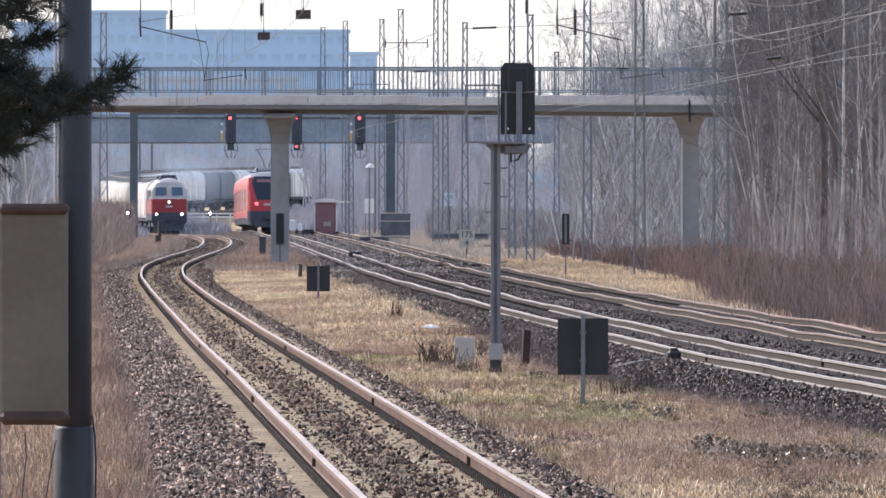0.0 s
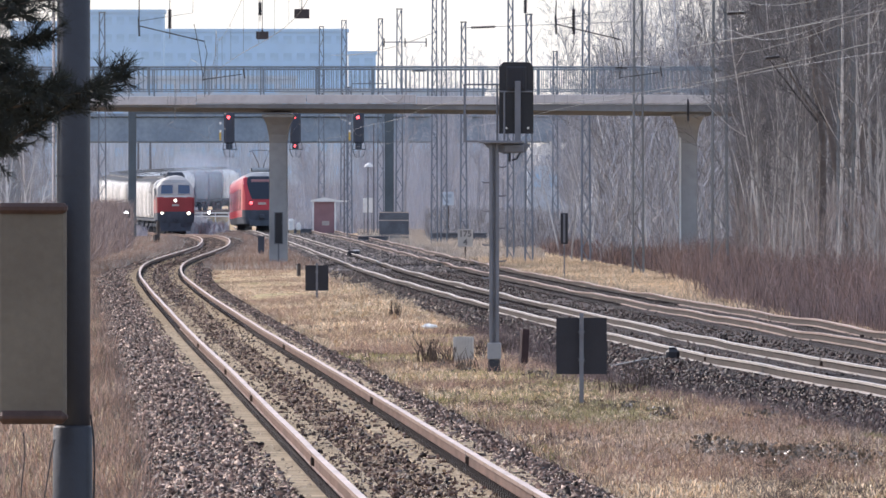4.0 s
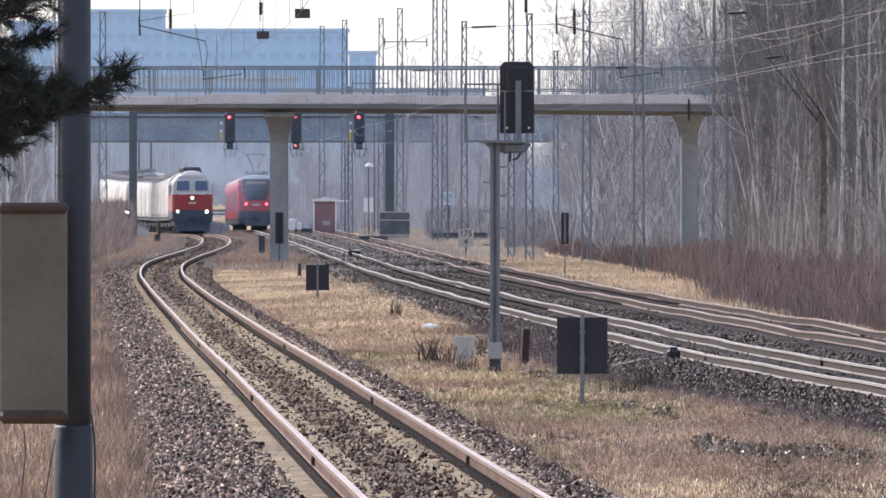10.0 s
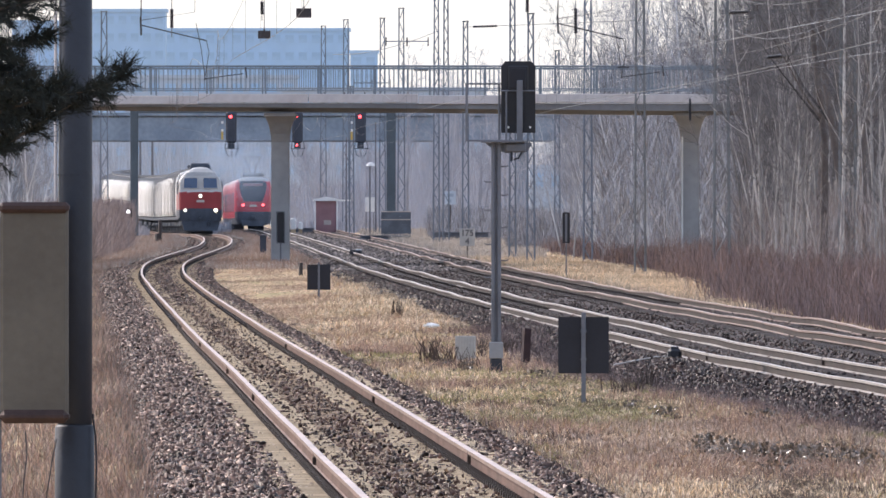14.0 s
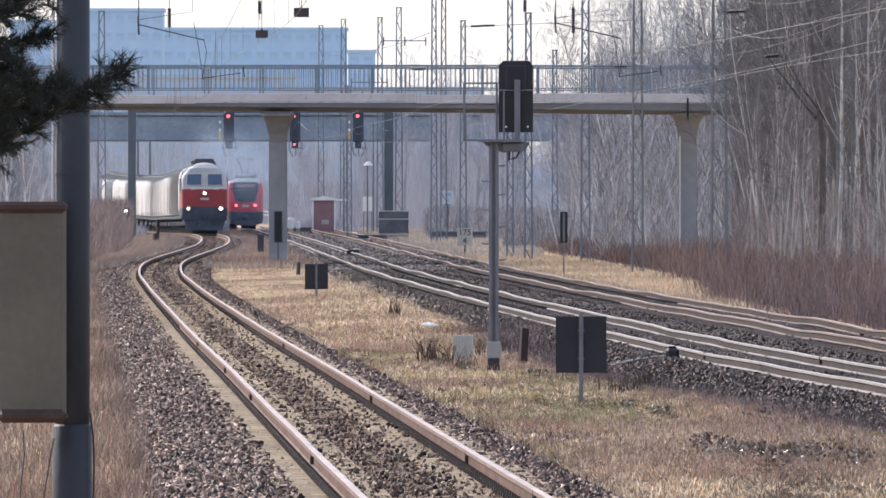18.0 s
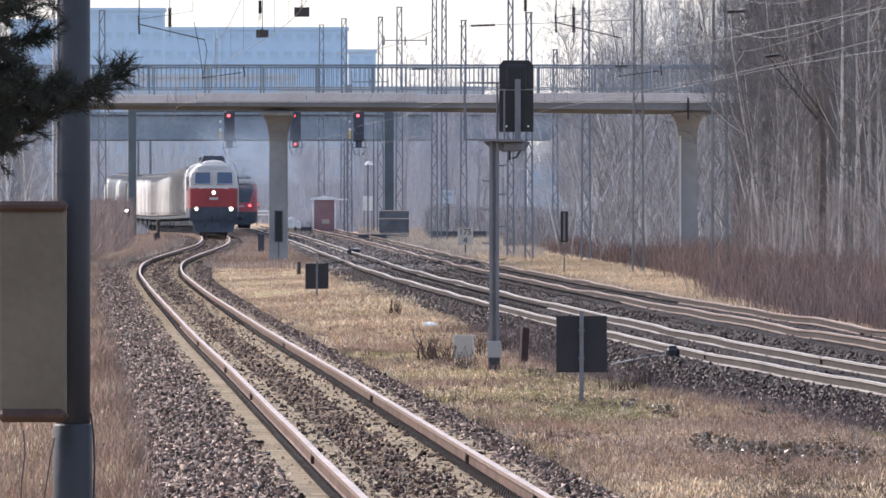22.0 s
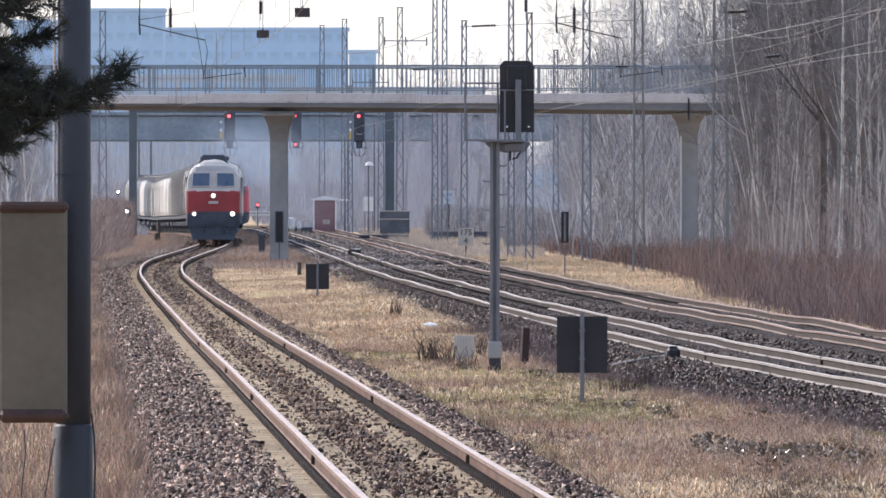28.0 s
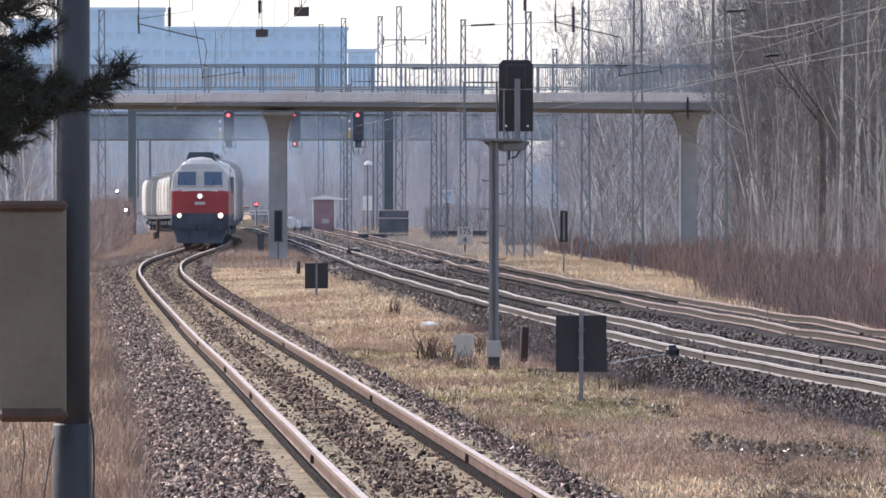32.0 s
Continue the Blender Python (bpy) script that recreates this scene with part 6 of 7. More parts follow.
def insulator(x, y, z, ln, to):
    """A ribbed insulator in a wire that runs on to the point `to` on a mast or beam."""
    t = thing("insulator", "dark ribbed insulator in an overhead wire", "insulator", (x, y, z), group="insulators")
    end = Vector(to) - Vector((x, y, z))
    d = end.normalized()
    s = Shape()
    n = 9
    s.tube([d * ((i / (n * 2) - 0.5) * ln) for i in range(n * 2 + 1)], [0.055 if i % 2 else 0.025 for i in range(n * 2 + 1)], 8)
    part("body", s, INSUL, t)
    s = Shape()
    s.tube([-d * ln, d * ln * 0.4, end], 0.010, 5)
    part("tie", s, WIRE, t)


def cantilever(tx, y, rail_z):
    """Bracket hung from the portal beam: post, tie, sloping tube, drop and steady arm."""
    t = thing("cantilever", "dark jointed tube bracket holding the contact wire", "cantilever", (tx, y, rail_z), group="wire brackets")
    top = 9.2 - rail_z
    for name, pts, r in (("hanging_post", [(-1.52, 0, 6.5), (-1.50, 0, top)], 0.03), ("top_tie", [(-1.5, 0, 6.86), (-0.25, 0, 7.05), (-0.2, 0, top)], 0.016), ("bracket_tube", [(-1.50, 0, 6.74), (0.02, 0, 6.38)], 0.03),
                         ("drop_tube", [(-0.22, 0, 6.8), (-0.1, 0, 6.2), (0.0, 0, 5.45)], 0.018), ("drop_tube", [(0.02, 0, 6.4), (0.09, 0, 6.1), (-0.02, 0, 5.45)], 0.018),
                         ("steady_arm", [(0.0, 0, 5.48), (0.90, 0, 5.60)], 0.022), ("arm_end", [(0.95, 0, 5.75), (0.98, 0, 5.50)], 0.035), ("hinge", [(-1.53, 0, 6.95), (-1.51, 0, 6.5)], 0.05)):
        s = Shape()
        s.tube(pts, r * 0.5, 6)
        part(name, s, INSUL, t)


def portal():
    """Beam above the tracks between two masts."""
    t = thing("portal_beam", "grey lattice beam spanning the tracks between two masts", "portal beam")
    for dz in (0.0, 0.5):
        s = Shape()
        s.tube([(-8.75, 320, 9.2 + dz), (11.2, 320, 9.2 + dz)], 0.05, 6)
        part("chord", s, LATTICE, t)
    for i in range(20):
        s = Shape()
        x = -8.6 + i
        s.tube([(x, 320, 9.2 + 0.5 * (i % 2)), (x + 1, 320, 9.7 - 0.5 * (i % 2))], 0.025, 5)
        part("brace", s, LATTICE, t)


portal()
cantilever(xa(320), 320, za(320))
cantilever(4.2, 320, zc(320))


def overhead(cx, cz, off, y0, y1, label):
    """Contact wire and sagging carrying wire, with droppers."""
    t = thing("overhead_line", label, "overhead wire", group="overhead lines")
    span = 64.0
    lo, hi = Shape(), Shape()
    ys = np.arange(y0, y1, 8.0)
    zig = lambda y: off + 0.2 * math.sin(math.pi * (y - 320) / span)
    sag = lambda y: 6.75 - 0.7 * (1 - ((((y - 320) / span) % 1.0) * 2 - 1) ** 2)
    lo.tube([(cx(y) + zig(y), y, cz(y) + 5.42) for y in ys], 0.0055, 4)
    hi.tube([(cx(y) + zig(y), y, cz(y) + sag(y)) for y in ys], 0.005, 4)
    part("contact_wire", lo, WIRE, t)
    part("carrying_wire", hi, WIRE, t)
    for y in np.arange(y0 + 4, min(y1, 520), 12.8):
        s = Shape()
        s.tube([(cx(y) + zig(y), y, cz(y) + 5.42), (cx(y) + zig(y), y, cz(y) + sag(y))], 0.003, 4)
        part("dropper", s, WIRE, t)


overhead(xa, za, 0.3, 130, 1000, "thin pale contact wire and carrying wire over the single track")
overhead(xc, zc, -0.1, 130, 1000, "thin pale contact wire and carrying wire over the main track")
overhead(xd, zc, 0.1, 130, 1000, "thin pale contact wire and carrying wire over the second track")


def span_wire(name, pts, r, label):
    s = Shape()
    s.tube(pts, r, 5)
    solid(name, s, WIRE, label, "wire", group="span wires")


def sagged(a, b, sag, n=10):
    a, b = Vector(a), Vector(b)
    return [a.lerp(b, u) - Vector((0, 0, sag * 4 * u * (1 - u))) for u in np.linspace(0, 1, n)]


span_wire("span_wire", sagged((-16.05, 590, 13.95), (6.25, 590, 13.95), 0.9, 30), 0.012, "thin span wire between two masts")
span_wire("feeder_wire", sagged((9.6, 300, 5.9), (1.1, 700, 7.4), 0.6), 0.009, "pale feeder wire slanting before the trees")
span_wire("feeder_wire", sagged((11.2, 320, 7.3), (6.25, 590, 9.25), 1.2), 0.008, "pale feeder wire slung between masts")
span_wire("feeder_wire", sagged((9.6, 300, 7.3), (9.12, 446, 9.17), 0.5), 0.008, "pale feeder wire slung between masts")
span_wire("feeder_wire", sagged((14.0, 300, 8.2), (7.28, 504, 7.88), 0.5), 0.008, "pale feeder wire slung between masts")
span_wire("span_wire", sagged((-0.44, 760, 11.7), (-9.0, 1100, 14.0), 0.4), 0.02, "thin span wire between masts")
insulator(1.52, 504, 8.78, 0.9, (7.28, 504, 9.0))
insulator(-1.0, 590, 7.96, 0.6, (6.25, 590, 8.05))
insulator(6.66, 504, 7.27, 0.45, (7.28, 504, 7.27))
insulator(6.95, 320, 6.80, 0.45, (11.2, 320, 7.0))
insulator(7.8, 320, 5.75, 0.35, (11.2, 320, 6.15))
insulator(-6.43, 320, 6.66, 0.45, (-6.43, 320, 9.2))
insulator(-4.3, 320, 6.9, 0.3, (-4.3, 320, 9.2))
insulator(1.96, 320, 7.0, 0.4, (1.96, 320, 9.2))
insulator(3.1, 320, 6.6, 0.6, (3.1, 320, 9.2))


def hanging_plate(x, z, w, h):
    y = 590.0
    t = thing("hanging_plate", "dark rectangular plate hanging from a span wire", "plate", (x, y, z), group="hanging plates")
    s = Shape()
    s.box((0, 0, 0), (w, 0.12, h), 0, 0.01)
    part("plate", s, material_plate, t)
    s = Shape()
    s.tube([(0, 0, h / 2), (0, 0, 13.1 - z)], 0.018, 5)
    part("hanger", s, WIRE, t)
    s = Shape()
    s.box((0, 0, h / 2 + 0.03), (0.08, 0.05, 0.08), 0)
    part("clamp", s, INSUL, t)


material_plate = material("plate_brown", (0.055, 0.045, 0.045), 0.6, 0, 0.2, 3, 20, 0.1)
hanging_plate(-6.11, 10.44, 0.66, 0.41)
hanging_plate(-7.83, 9.50, 0.54, 0.34)


# ---- trees ----
def grow(r, s, tw, p, d, length, radius, level, bend):
    """One limb of tapered segments; finer limbs leave it."""
    n = 7 if level == 0 else (4 if level == 1 else 3)
    pts, rs = [p.copy()], [radius]
    for i in range(n):
        d = (d + Vector((r.gauss(0, bend), r.gauss(0, bend), r.gauss(0.02, bend * 0.5)))).normalized()
        if level:
            d = (d + Vector((0, 0, 0.10))).normalized()
        p = p + d * length / n
        pts.append(p.copy())
        rs.append(radius * (1 - 0.86 * (i + 1) / n))
    (s if level == 0 or (level == 1 and r.random() < 0.3) else tw).tube(pts, rs, 7 if level == 0 else (4 if level == 1 else 3), caps=False)
    if level >= 3:
        return
    count = (16, 7, 4)[level]
    for k in range(count):
        u = r.uniform(0.30 if level == 0 else 0.2, 0.98)
        i = min(int(u * n), n - 1)
        q = pts[i].lerp(pts[i + 1], u * n - i)
        axis = (pts[i + 1] - pts[i]).normalized()
        a = r.uniform(0, 6.28)
        side = axis.cross(Vector((math.cos(a), math.sin(a), 0.13))).normalized()
        spread = r.uniform(0.45, 0.95)
        nd = (axis * (1 - 0.35 * spread) + side * spread).normalized()
        ln = length * (0.29, 0.45, 0.5)[level] * r.uniform(0.55, 1.1) * (1.15 - 0.6 * u if level == 0 else 1)
        grow(r, s, tw, q, nd, ln, max(rs[i] * 0.42, 0.008), level + 1, bend * 1.2)


def bare_tree(seed, h, radius, label, bark, twig, stems=1):
    r = random.Random(seed)
    t = thing("bare_tree", label, "tree", (0, -50, -60), group="leafless trees")
    s, tw = Shape(), Shape()
    for k in range(stems):
        off = Vector((r.gauss(0, 0.35), r.gauss(0, 0.35), -0.3)) if stems > 1 else Vector((0, 0, -0.3))
        d = Vector((r.gauss(0, 0.05 + 0.04 * stems), r.gauss(0, 0.05), 1)).normalized()
        grow(r, s, tw, off, d, h * r.uniform(0.85, 1.05), radius * r.uniform(0.7, 1.1), 0, 0.06)
    part("trunk", s, bark, t, smooth=True)
    part("crown", tw, twig, t)
    return t


def build_wood():
    r = random.Random(11)
    near = [bare_tree(1, 15, 0.060, "tall thin leafless tree with pale bark", BARK, TWIG), bare_tree(2, 13, 0.048, "tall thin leafless tree with pale bark", BARK, TWIG, 2),
            bare_tree(3, 17, 0.085, "tall leafless tree with greyish bark", BARK, TWIG), bare_tree(4, 12, 0.042, "slim many-stemmed leafless tree", BARK, TWIG, 3), bare_tree(5, 16, 0.062, "slender leaning leafless tree", BARK, TWIG),
            bare_tree(8, 14, 0.052, "slim many-stemmed leafless tree", BARK, TWIG, 2)]
    old = [bare_tree(31, 17, 0.15, "tall dark-barked leafless tree with a thick trunk", DARK_BARK, TWIG), bare_tree(32, 16, 0.12, "tall leaning dark-barked leafless tree", DARK_BARK, TWIG)]
    # paler copies with distance haze in their colours
    mid = [bare_tree(21, 15, 0.085, "tall thin leafless tree beyond the bridge", HAZED_BARK, HAZED_TWIG), bare_tree(22, 13, 0.065, "slim many-stemmed leafless tree beyond the bridge", HAZED_BARK, HAZED_TWIG, 3), bare_tree(23, 16, 0.10, "tall haze-greyed leafless tree beyond the bridge", HAZED_BARK, HAZED_TWIG)]
    far = [bare_tree(6, 12, 0.14, "hazy grey leafless tree in the distance", FAR_HAZED_BARK, FAR_HAZED_TWIG), bare_tree(7, 10, 0.12, "hazy grey leafless tree in the distance", FAR_HAZED_BARK, FAR_HAZED_TWIG, 2)]
    spots = []

    def zone(count, y0, y1, k0, k1, kinds, clear, base=None, scale=(0.85, 1.15)):
        done = 0
        while done < count:
            y = r.uniform(y0, y1)
            x = r.uniform(k0, k1) * y
            if clear(x, y):
                spots.append((x, y, r.choice(kinds), r.uniform(0, 360), r.uniform(*scale)))
                done += 1
    right = lambda gap: (lambda x, y: x > xd(y) + gap)
    zone(54, 380, 552, 0.0240, 0.0385, near, right(7.0))
    zone(16, 400, 545, 0.0258, 0.0345, old, right(7.0))
    zone(16, 400, 530, 0.0236, 0.0270, near, right(6.5), scale=(0.7, 1.0))
    zone(22, 385, 490, 0.0232, 0.0275, near[1:4], right(5.6), scale=(0.5, 0.8))
    zone(10, 365, 430, 0.0275, 0.0335, near[1:4], right(6.5), scale=(0.6, 1.0))
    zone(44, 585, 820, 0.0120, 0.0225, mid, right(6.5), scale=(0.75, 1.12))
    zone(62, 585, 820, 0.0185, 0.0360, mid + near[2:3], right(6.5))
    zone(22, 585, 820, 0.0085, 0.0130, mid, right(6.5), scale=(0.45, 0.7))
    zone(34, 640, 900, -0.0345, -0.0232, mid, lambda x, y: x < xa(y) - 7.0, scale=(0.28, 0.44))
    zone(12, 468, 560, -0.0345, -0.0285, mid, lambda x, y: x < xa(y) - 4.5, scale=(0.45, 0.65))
    zone(45, 840, 1150, -0.0060, 0.0120, far, lambda x, y: x > xd(y) + 5.0 and not 0.0060 < x / y < 0.0088, scale=(0.7, 1.1))
    zone(45, 1280, 1750, -0.036, 0.006, far, lambda x, y: abs(x - xa(y)) > 8 and abs(x - xc(y)) > 7, scale=(0.7, 1.0))
    for x, y, kind, turn, sc in spots:
        m = pose(x, y, ground_z(x, y), 0, 0, turn)
        c = copy_thing(kind, m)
        c.scale = (sc, sc, sc)
    for kind in near + old + mid + far:
        for o in list(kind.children_recursive) + [kind]:
            bpy.data.objects.remove(o)


build_wood()


# ---- trains ----
def loft(s, sections, outline, slot_of):
    """Skins body sections (y, half width, top) with an outline, colouring faces by height."""
    rings = []
    for y, hw, zt in sections:
        half = [(hw * k, min(z, zt - 0.10 * k * k)) for k, z in outline]
        rings.append([(x, y, z) for x, z in half] + [(-x, y, z) for x, z in half[::-1]])
    n = len(rings[0])
    base = len(s.v)
    for ring in rings:
        s.v.extend(ring)
    for i in range(len(rings) - 1):
        for j in range(n):
            a, b = base + i * n + j, base + i * n + (j + 1) % n
            s.f.append((a, b, b + n, a + n))
            z = sum(s.v[q][2] for q in (a, b, a + n, b + n)) / 4
            s.m.append(slot_of(z, sections[i][0], j))
    m = len(outline)
    for i, flip in ((0, False), (len(rings) - 1, True)):
        for j in range(m - 1):
            a, b = base + i * n + j, base + i * n + j + 1
            c, d = base + i * n + (n - 2 - j), base + i * n + (n - 1 - j)
            s.f.append((a, b, c, d))
            z = sum(s.v[q][2] for q in (a, b, c, d)) / 4
            s.m.append(slot_of(z, sections[i][0], -1))


def wheelset(parent, y, r=0.5):
    s = Shape()
    for sx in (-1, 1):
        s.disc((sx * 0.75, y, r), r, 0.13, "x", 18)
        s.disc((sx * 0.70, y, r), r + 0.03, 0.03, "x", 18)
    s.tube([(-0.9, y, r), (0.9, y, r)], 0.08, 8)
    return part("wheelset", s, HAZED_UNDER, parent)


def locomotive():
    t = thing("diesel_locomotive", "red and cream diesel locomotive with lit headlamps and a dark underframe", "locomotive")
    L = 20.6
    outline = [(1.0, 1.05), (1.0, 1.58), (1.0, 2.0), (1.0, 2.40), (1.0, 2.73), (0.985, 3.0), (0.955, 3.30), (0.90, 3.54), (0.79, 3.75), (0.66, 3.95), (0.51, 4.13), (0.33, 4.29), (0.02, 4.38)]
    nose = [(0.0, 1.27, 2.73), (0.05, 1.335, 2.80), (0.12, 1.36, 2.95), (0.32, 1.385, 3.48), (0.42, 1.39, 3.76), (0.60, 1.40, 4.02), (0.95, 1.41, 4.22), (1.7, 1.42, 4.34)]
    sections = nose + [(4, 1.43, 4.38), (8, 1.43, 4.38), (L / 2, 1.43, 4.38), (L - 8, 1.43, 4.38)] + [(L - y, w, z) for y, w, z in nose[::-1]]
    s = Shape()
    loft(s, sections, outline, lambda z, y, j: 3 if z < 1.56 else (0 if z < 2.72 else (1 if z < 3.72 else 2)))
    part("body", s, [LOCO_RED, LOCO_CREAM, LOCO_ROOF, HAZED_UNDER], t)
    # windscreens lie on the raked front
    for sx in (-1, 1):
        s = Shape()
        a, b = (0.15, 2.95), (0.405, 3.65)
        xs = (sx * 0.17, sx * 1.12)
        quad = [(xs[0], a[0] - 0.075, a[1]), (xs[1] * 0.99, a[0] - 0.055, a[1]), (xs[1] * 0.95, b[0] - 0.055, b[1] - 0.02), (xs[0], b[0] - 0.075, b[1])]
        back = [(x, y + 0.03, z) for x, y, z in quad]
        s.rings([quad, back])
        pane = part("windscreen", s, LOCO_GLASS, t, "dark blue windscreen")
        s = Shape()
        for i in range(4):
            p, q = quad[i], quad[(i + 1) % 4]
            s.tube([p, q], 0.03, 4)
        part("window_frame", s, LOCO_CREAM, pane)
        s = Shape()
        s.tube([(sx * 0.55, a[0] - 0.11, a[1] - 0.02), (sx * 0.75, a[0] - 0.02, a[1] + 0.36)], 0.012, 4)
        part("wiper", s, HAZED_UNDER, pane)
        s = Shape()
        s.disc((sx * 0.985, -0.05, 1.54), 0.145, 0.14, "y", 14)
        ring = part("lamp_ring", s, LOCO_CREAM, t)
        s = Shape()
        s.disc((sx * 0.985, -0.135, 1.54), 0.10 if sx > 0 else 0.07, 0.03, "y", 14)
        part("headlamp", s, LAMP_WARM, ring, "lit headlamp")
        s = Shape()
        s.disc((sx * 0.875, -0.52, 1.06), 0.24, 0.06, "y", 16)
        s.tube([(sx * 0.875, -0.5, 1.06), (sx * 0.875, 0.1, 1.06)], 0.10, 10)
        part("buffer", s, HAZED_UNDER, t)
        s = Shape()
        s.tube([(sx * 1.385, 0.3, 1.6), (sx * 1.40, 0.3, 2.9)], 0.018, 5)
        part("handrail", s, LOCO_CREAM, t)
        s = Shape()
        s.box((sx * 1.42, 1.15, 3.2), (0.03, 0.75, 0.62), 0, 0.01)
        part("side_window", s, LOCO_GLASS, t)
        s = Shape()
        s.box((sx * 1.432, 10.3, 3.0), (0.04, 10.0, 0.8), 0, 0.01)
        part("side_grille", s, HAZED_UNDER, t, "dark ventilation grille")
        s = Shape()
        s.box((sx * 1.43, 2.0, 2.35), (0.03, 0.7, 1.9), 0, 0.01)
        part("cab_door", s, LOCO_CREAM, t)
        for y0 in (1.6, 13.2):
            s = Shape()
            s.box((sx * 1.15, y0 + 2.8, 0.75), (0.16, 5.2, 0.42), 0, 0.06)
            part("bogie_frame", s, HAZED_UNDER, t)
    s = Shape()
    s.disc((0, -0.02, 2.47), 0.15, 0.12, "y", 14)
    ring = part("lamp_ring", s, LOCO_CREAM, t)
    s = Shape()
    s.disc((0, -0.09, 2.47), 0.085, 0.03, "y", 14)
    part("top_headlamp", s, LAMP_WARM, ring, "lit upper headlamp")
    s = Shape()
    s.box((0, -0.01, 2.13), (0.5, 0.02, 0.14), 0)
    part("number_bar", s, LOCO_CREAM, t)
    s = Shape()
    s.rings([[(-1.35, -0.03, 0.85), (1.35, -0.03, 0.85), (1.35, -0.03, 1.38), (0.75, -0.03, 1.66), (-0.75, -0.03, 1.66), (-1.35, -0.03, 1.38)], [(-1.35, 0.2, 0.85), (1.35, 0.2, 0.85), (1.35, 0.2, 1.38), (0.75, 0.2, 1.66), (-0.75, 0.2, 1.66), (-1.35, 0.2, 1.38)]])
    part("buffer_beam", s, HAZED_UNDER, t)
    s = Shape()
    s.rings([[(-1.25, 0.0, 0.85), (1.25, 0.0, 0.85), (1.05, -0.25, 0.22), (-1.05, -0.25, 0.22)], [(-1.25, 0.12, 0.85), (1.25, 0.12, 0.85), (1.1, -0.1, 0.22), (-1.1, -0.1, 0.22)]])
    part("snow_plough", s, HAZED_UNDER, t)
    s = Shape()
    s.tube([(0, -0.1, 1.05), (0, -0.42, 0.98), (0, -0.44, 0.75)], 0.06, 8)
    part("coupling_hook", s, HAZED_UNDER, t)
    for dx in (-0.45, 0.4, 0.55):
        s = Shape()
        s.tube([(dx, -0.08, 0.95), (dx * 1.05, -0.28, 0.75), (dx * 1.1, -0.2, 0.5)], 0.03, 6)
        part("brake_hose", s, HAZED_UNDER, t)
    s = Shape()
    s.box((0, L / 2, 0.85), (2.3, 5.0, 0.9), 0, 0.15)
    part("fuel_tank", s, HAZED_UNDER, t)
    s = Shape()
    s.rings([[(-0.74, 2.6, 4.1), (0.74, 2.6, 4.1), (0.55, 2.65, 4.58), (-0.55, 2.65, 4.58)], [(-0.74, 7.5, 4.1), (0.74, 7.5, 4.1), (0.55, 7.4, 4.58), (-0.55, 7.4, 4.58)]])
    part("roof_hood", s, HAZED_UNDER, t, "dark raised roof hood")
    s = Shape()
    s.box((0, 12.5, 4.40), (1.5, 4.0, 0.22), 0, 0.06)
    part("exhaust_housing", s, HAZED_UNDER, t)
    s = Shape()
    s.tube([(0.35, 1.6, 4.2), (0.35, 1.6, 4.42)], 0.03, 6)
    s.tube([(-0.05, 1.9, 4.2), (-0.05, 1.9, 4.5)], 0.02, 6)
    part("horn", s, HAZED_UNDER, t)
    for y in (2.55, 4.4, 6.25, 14.35, 16.2, 18.05):
        wheelset(t, y, 0.525)
    return t, L


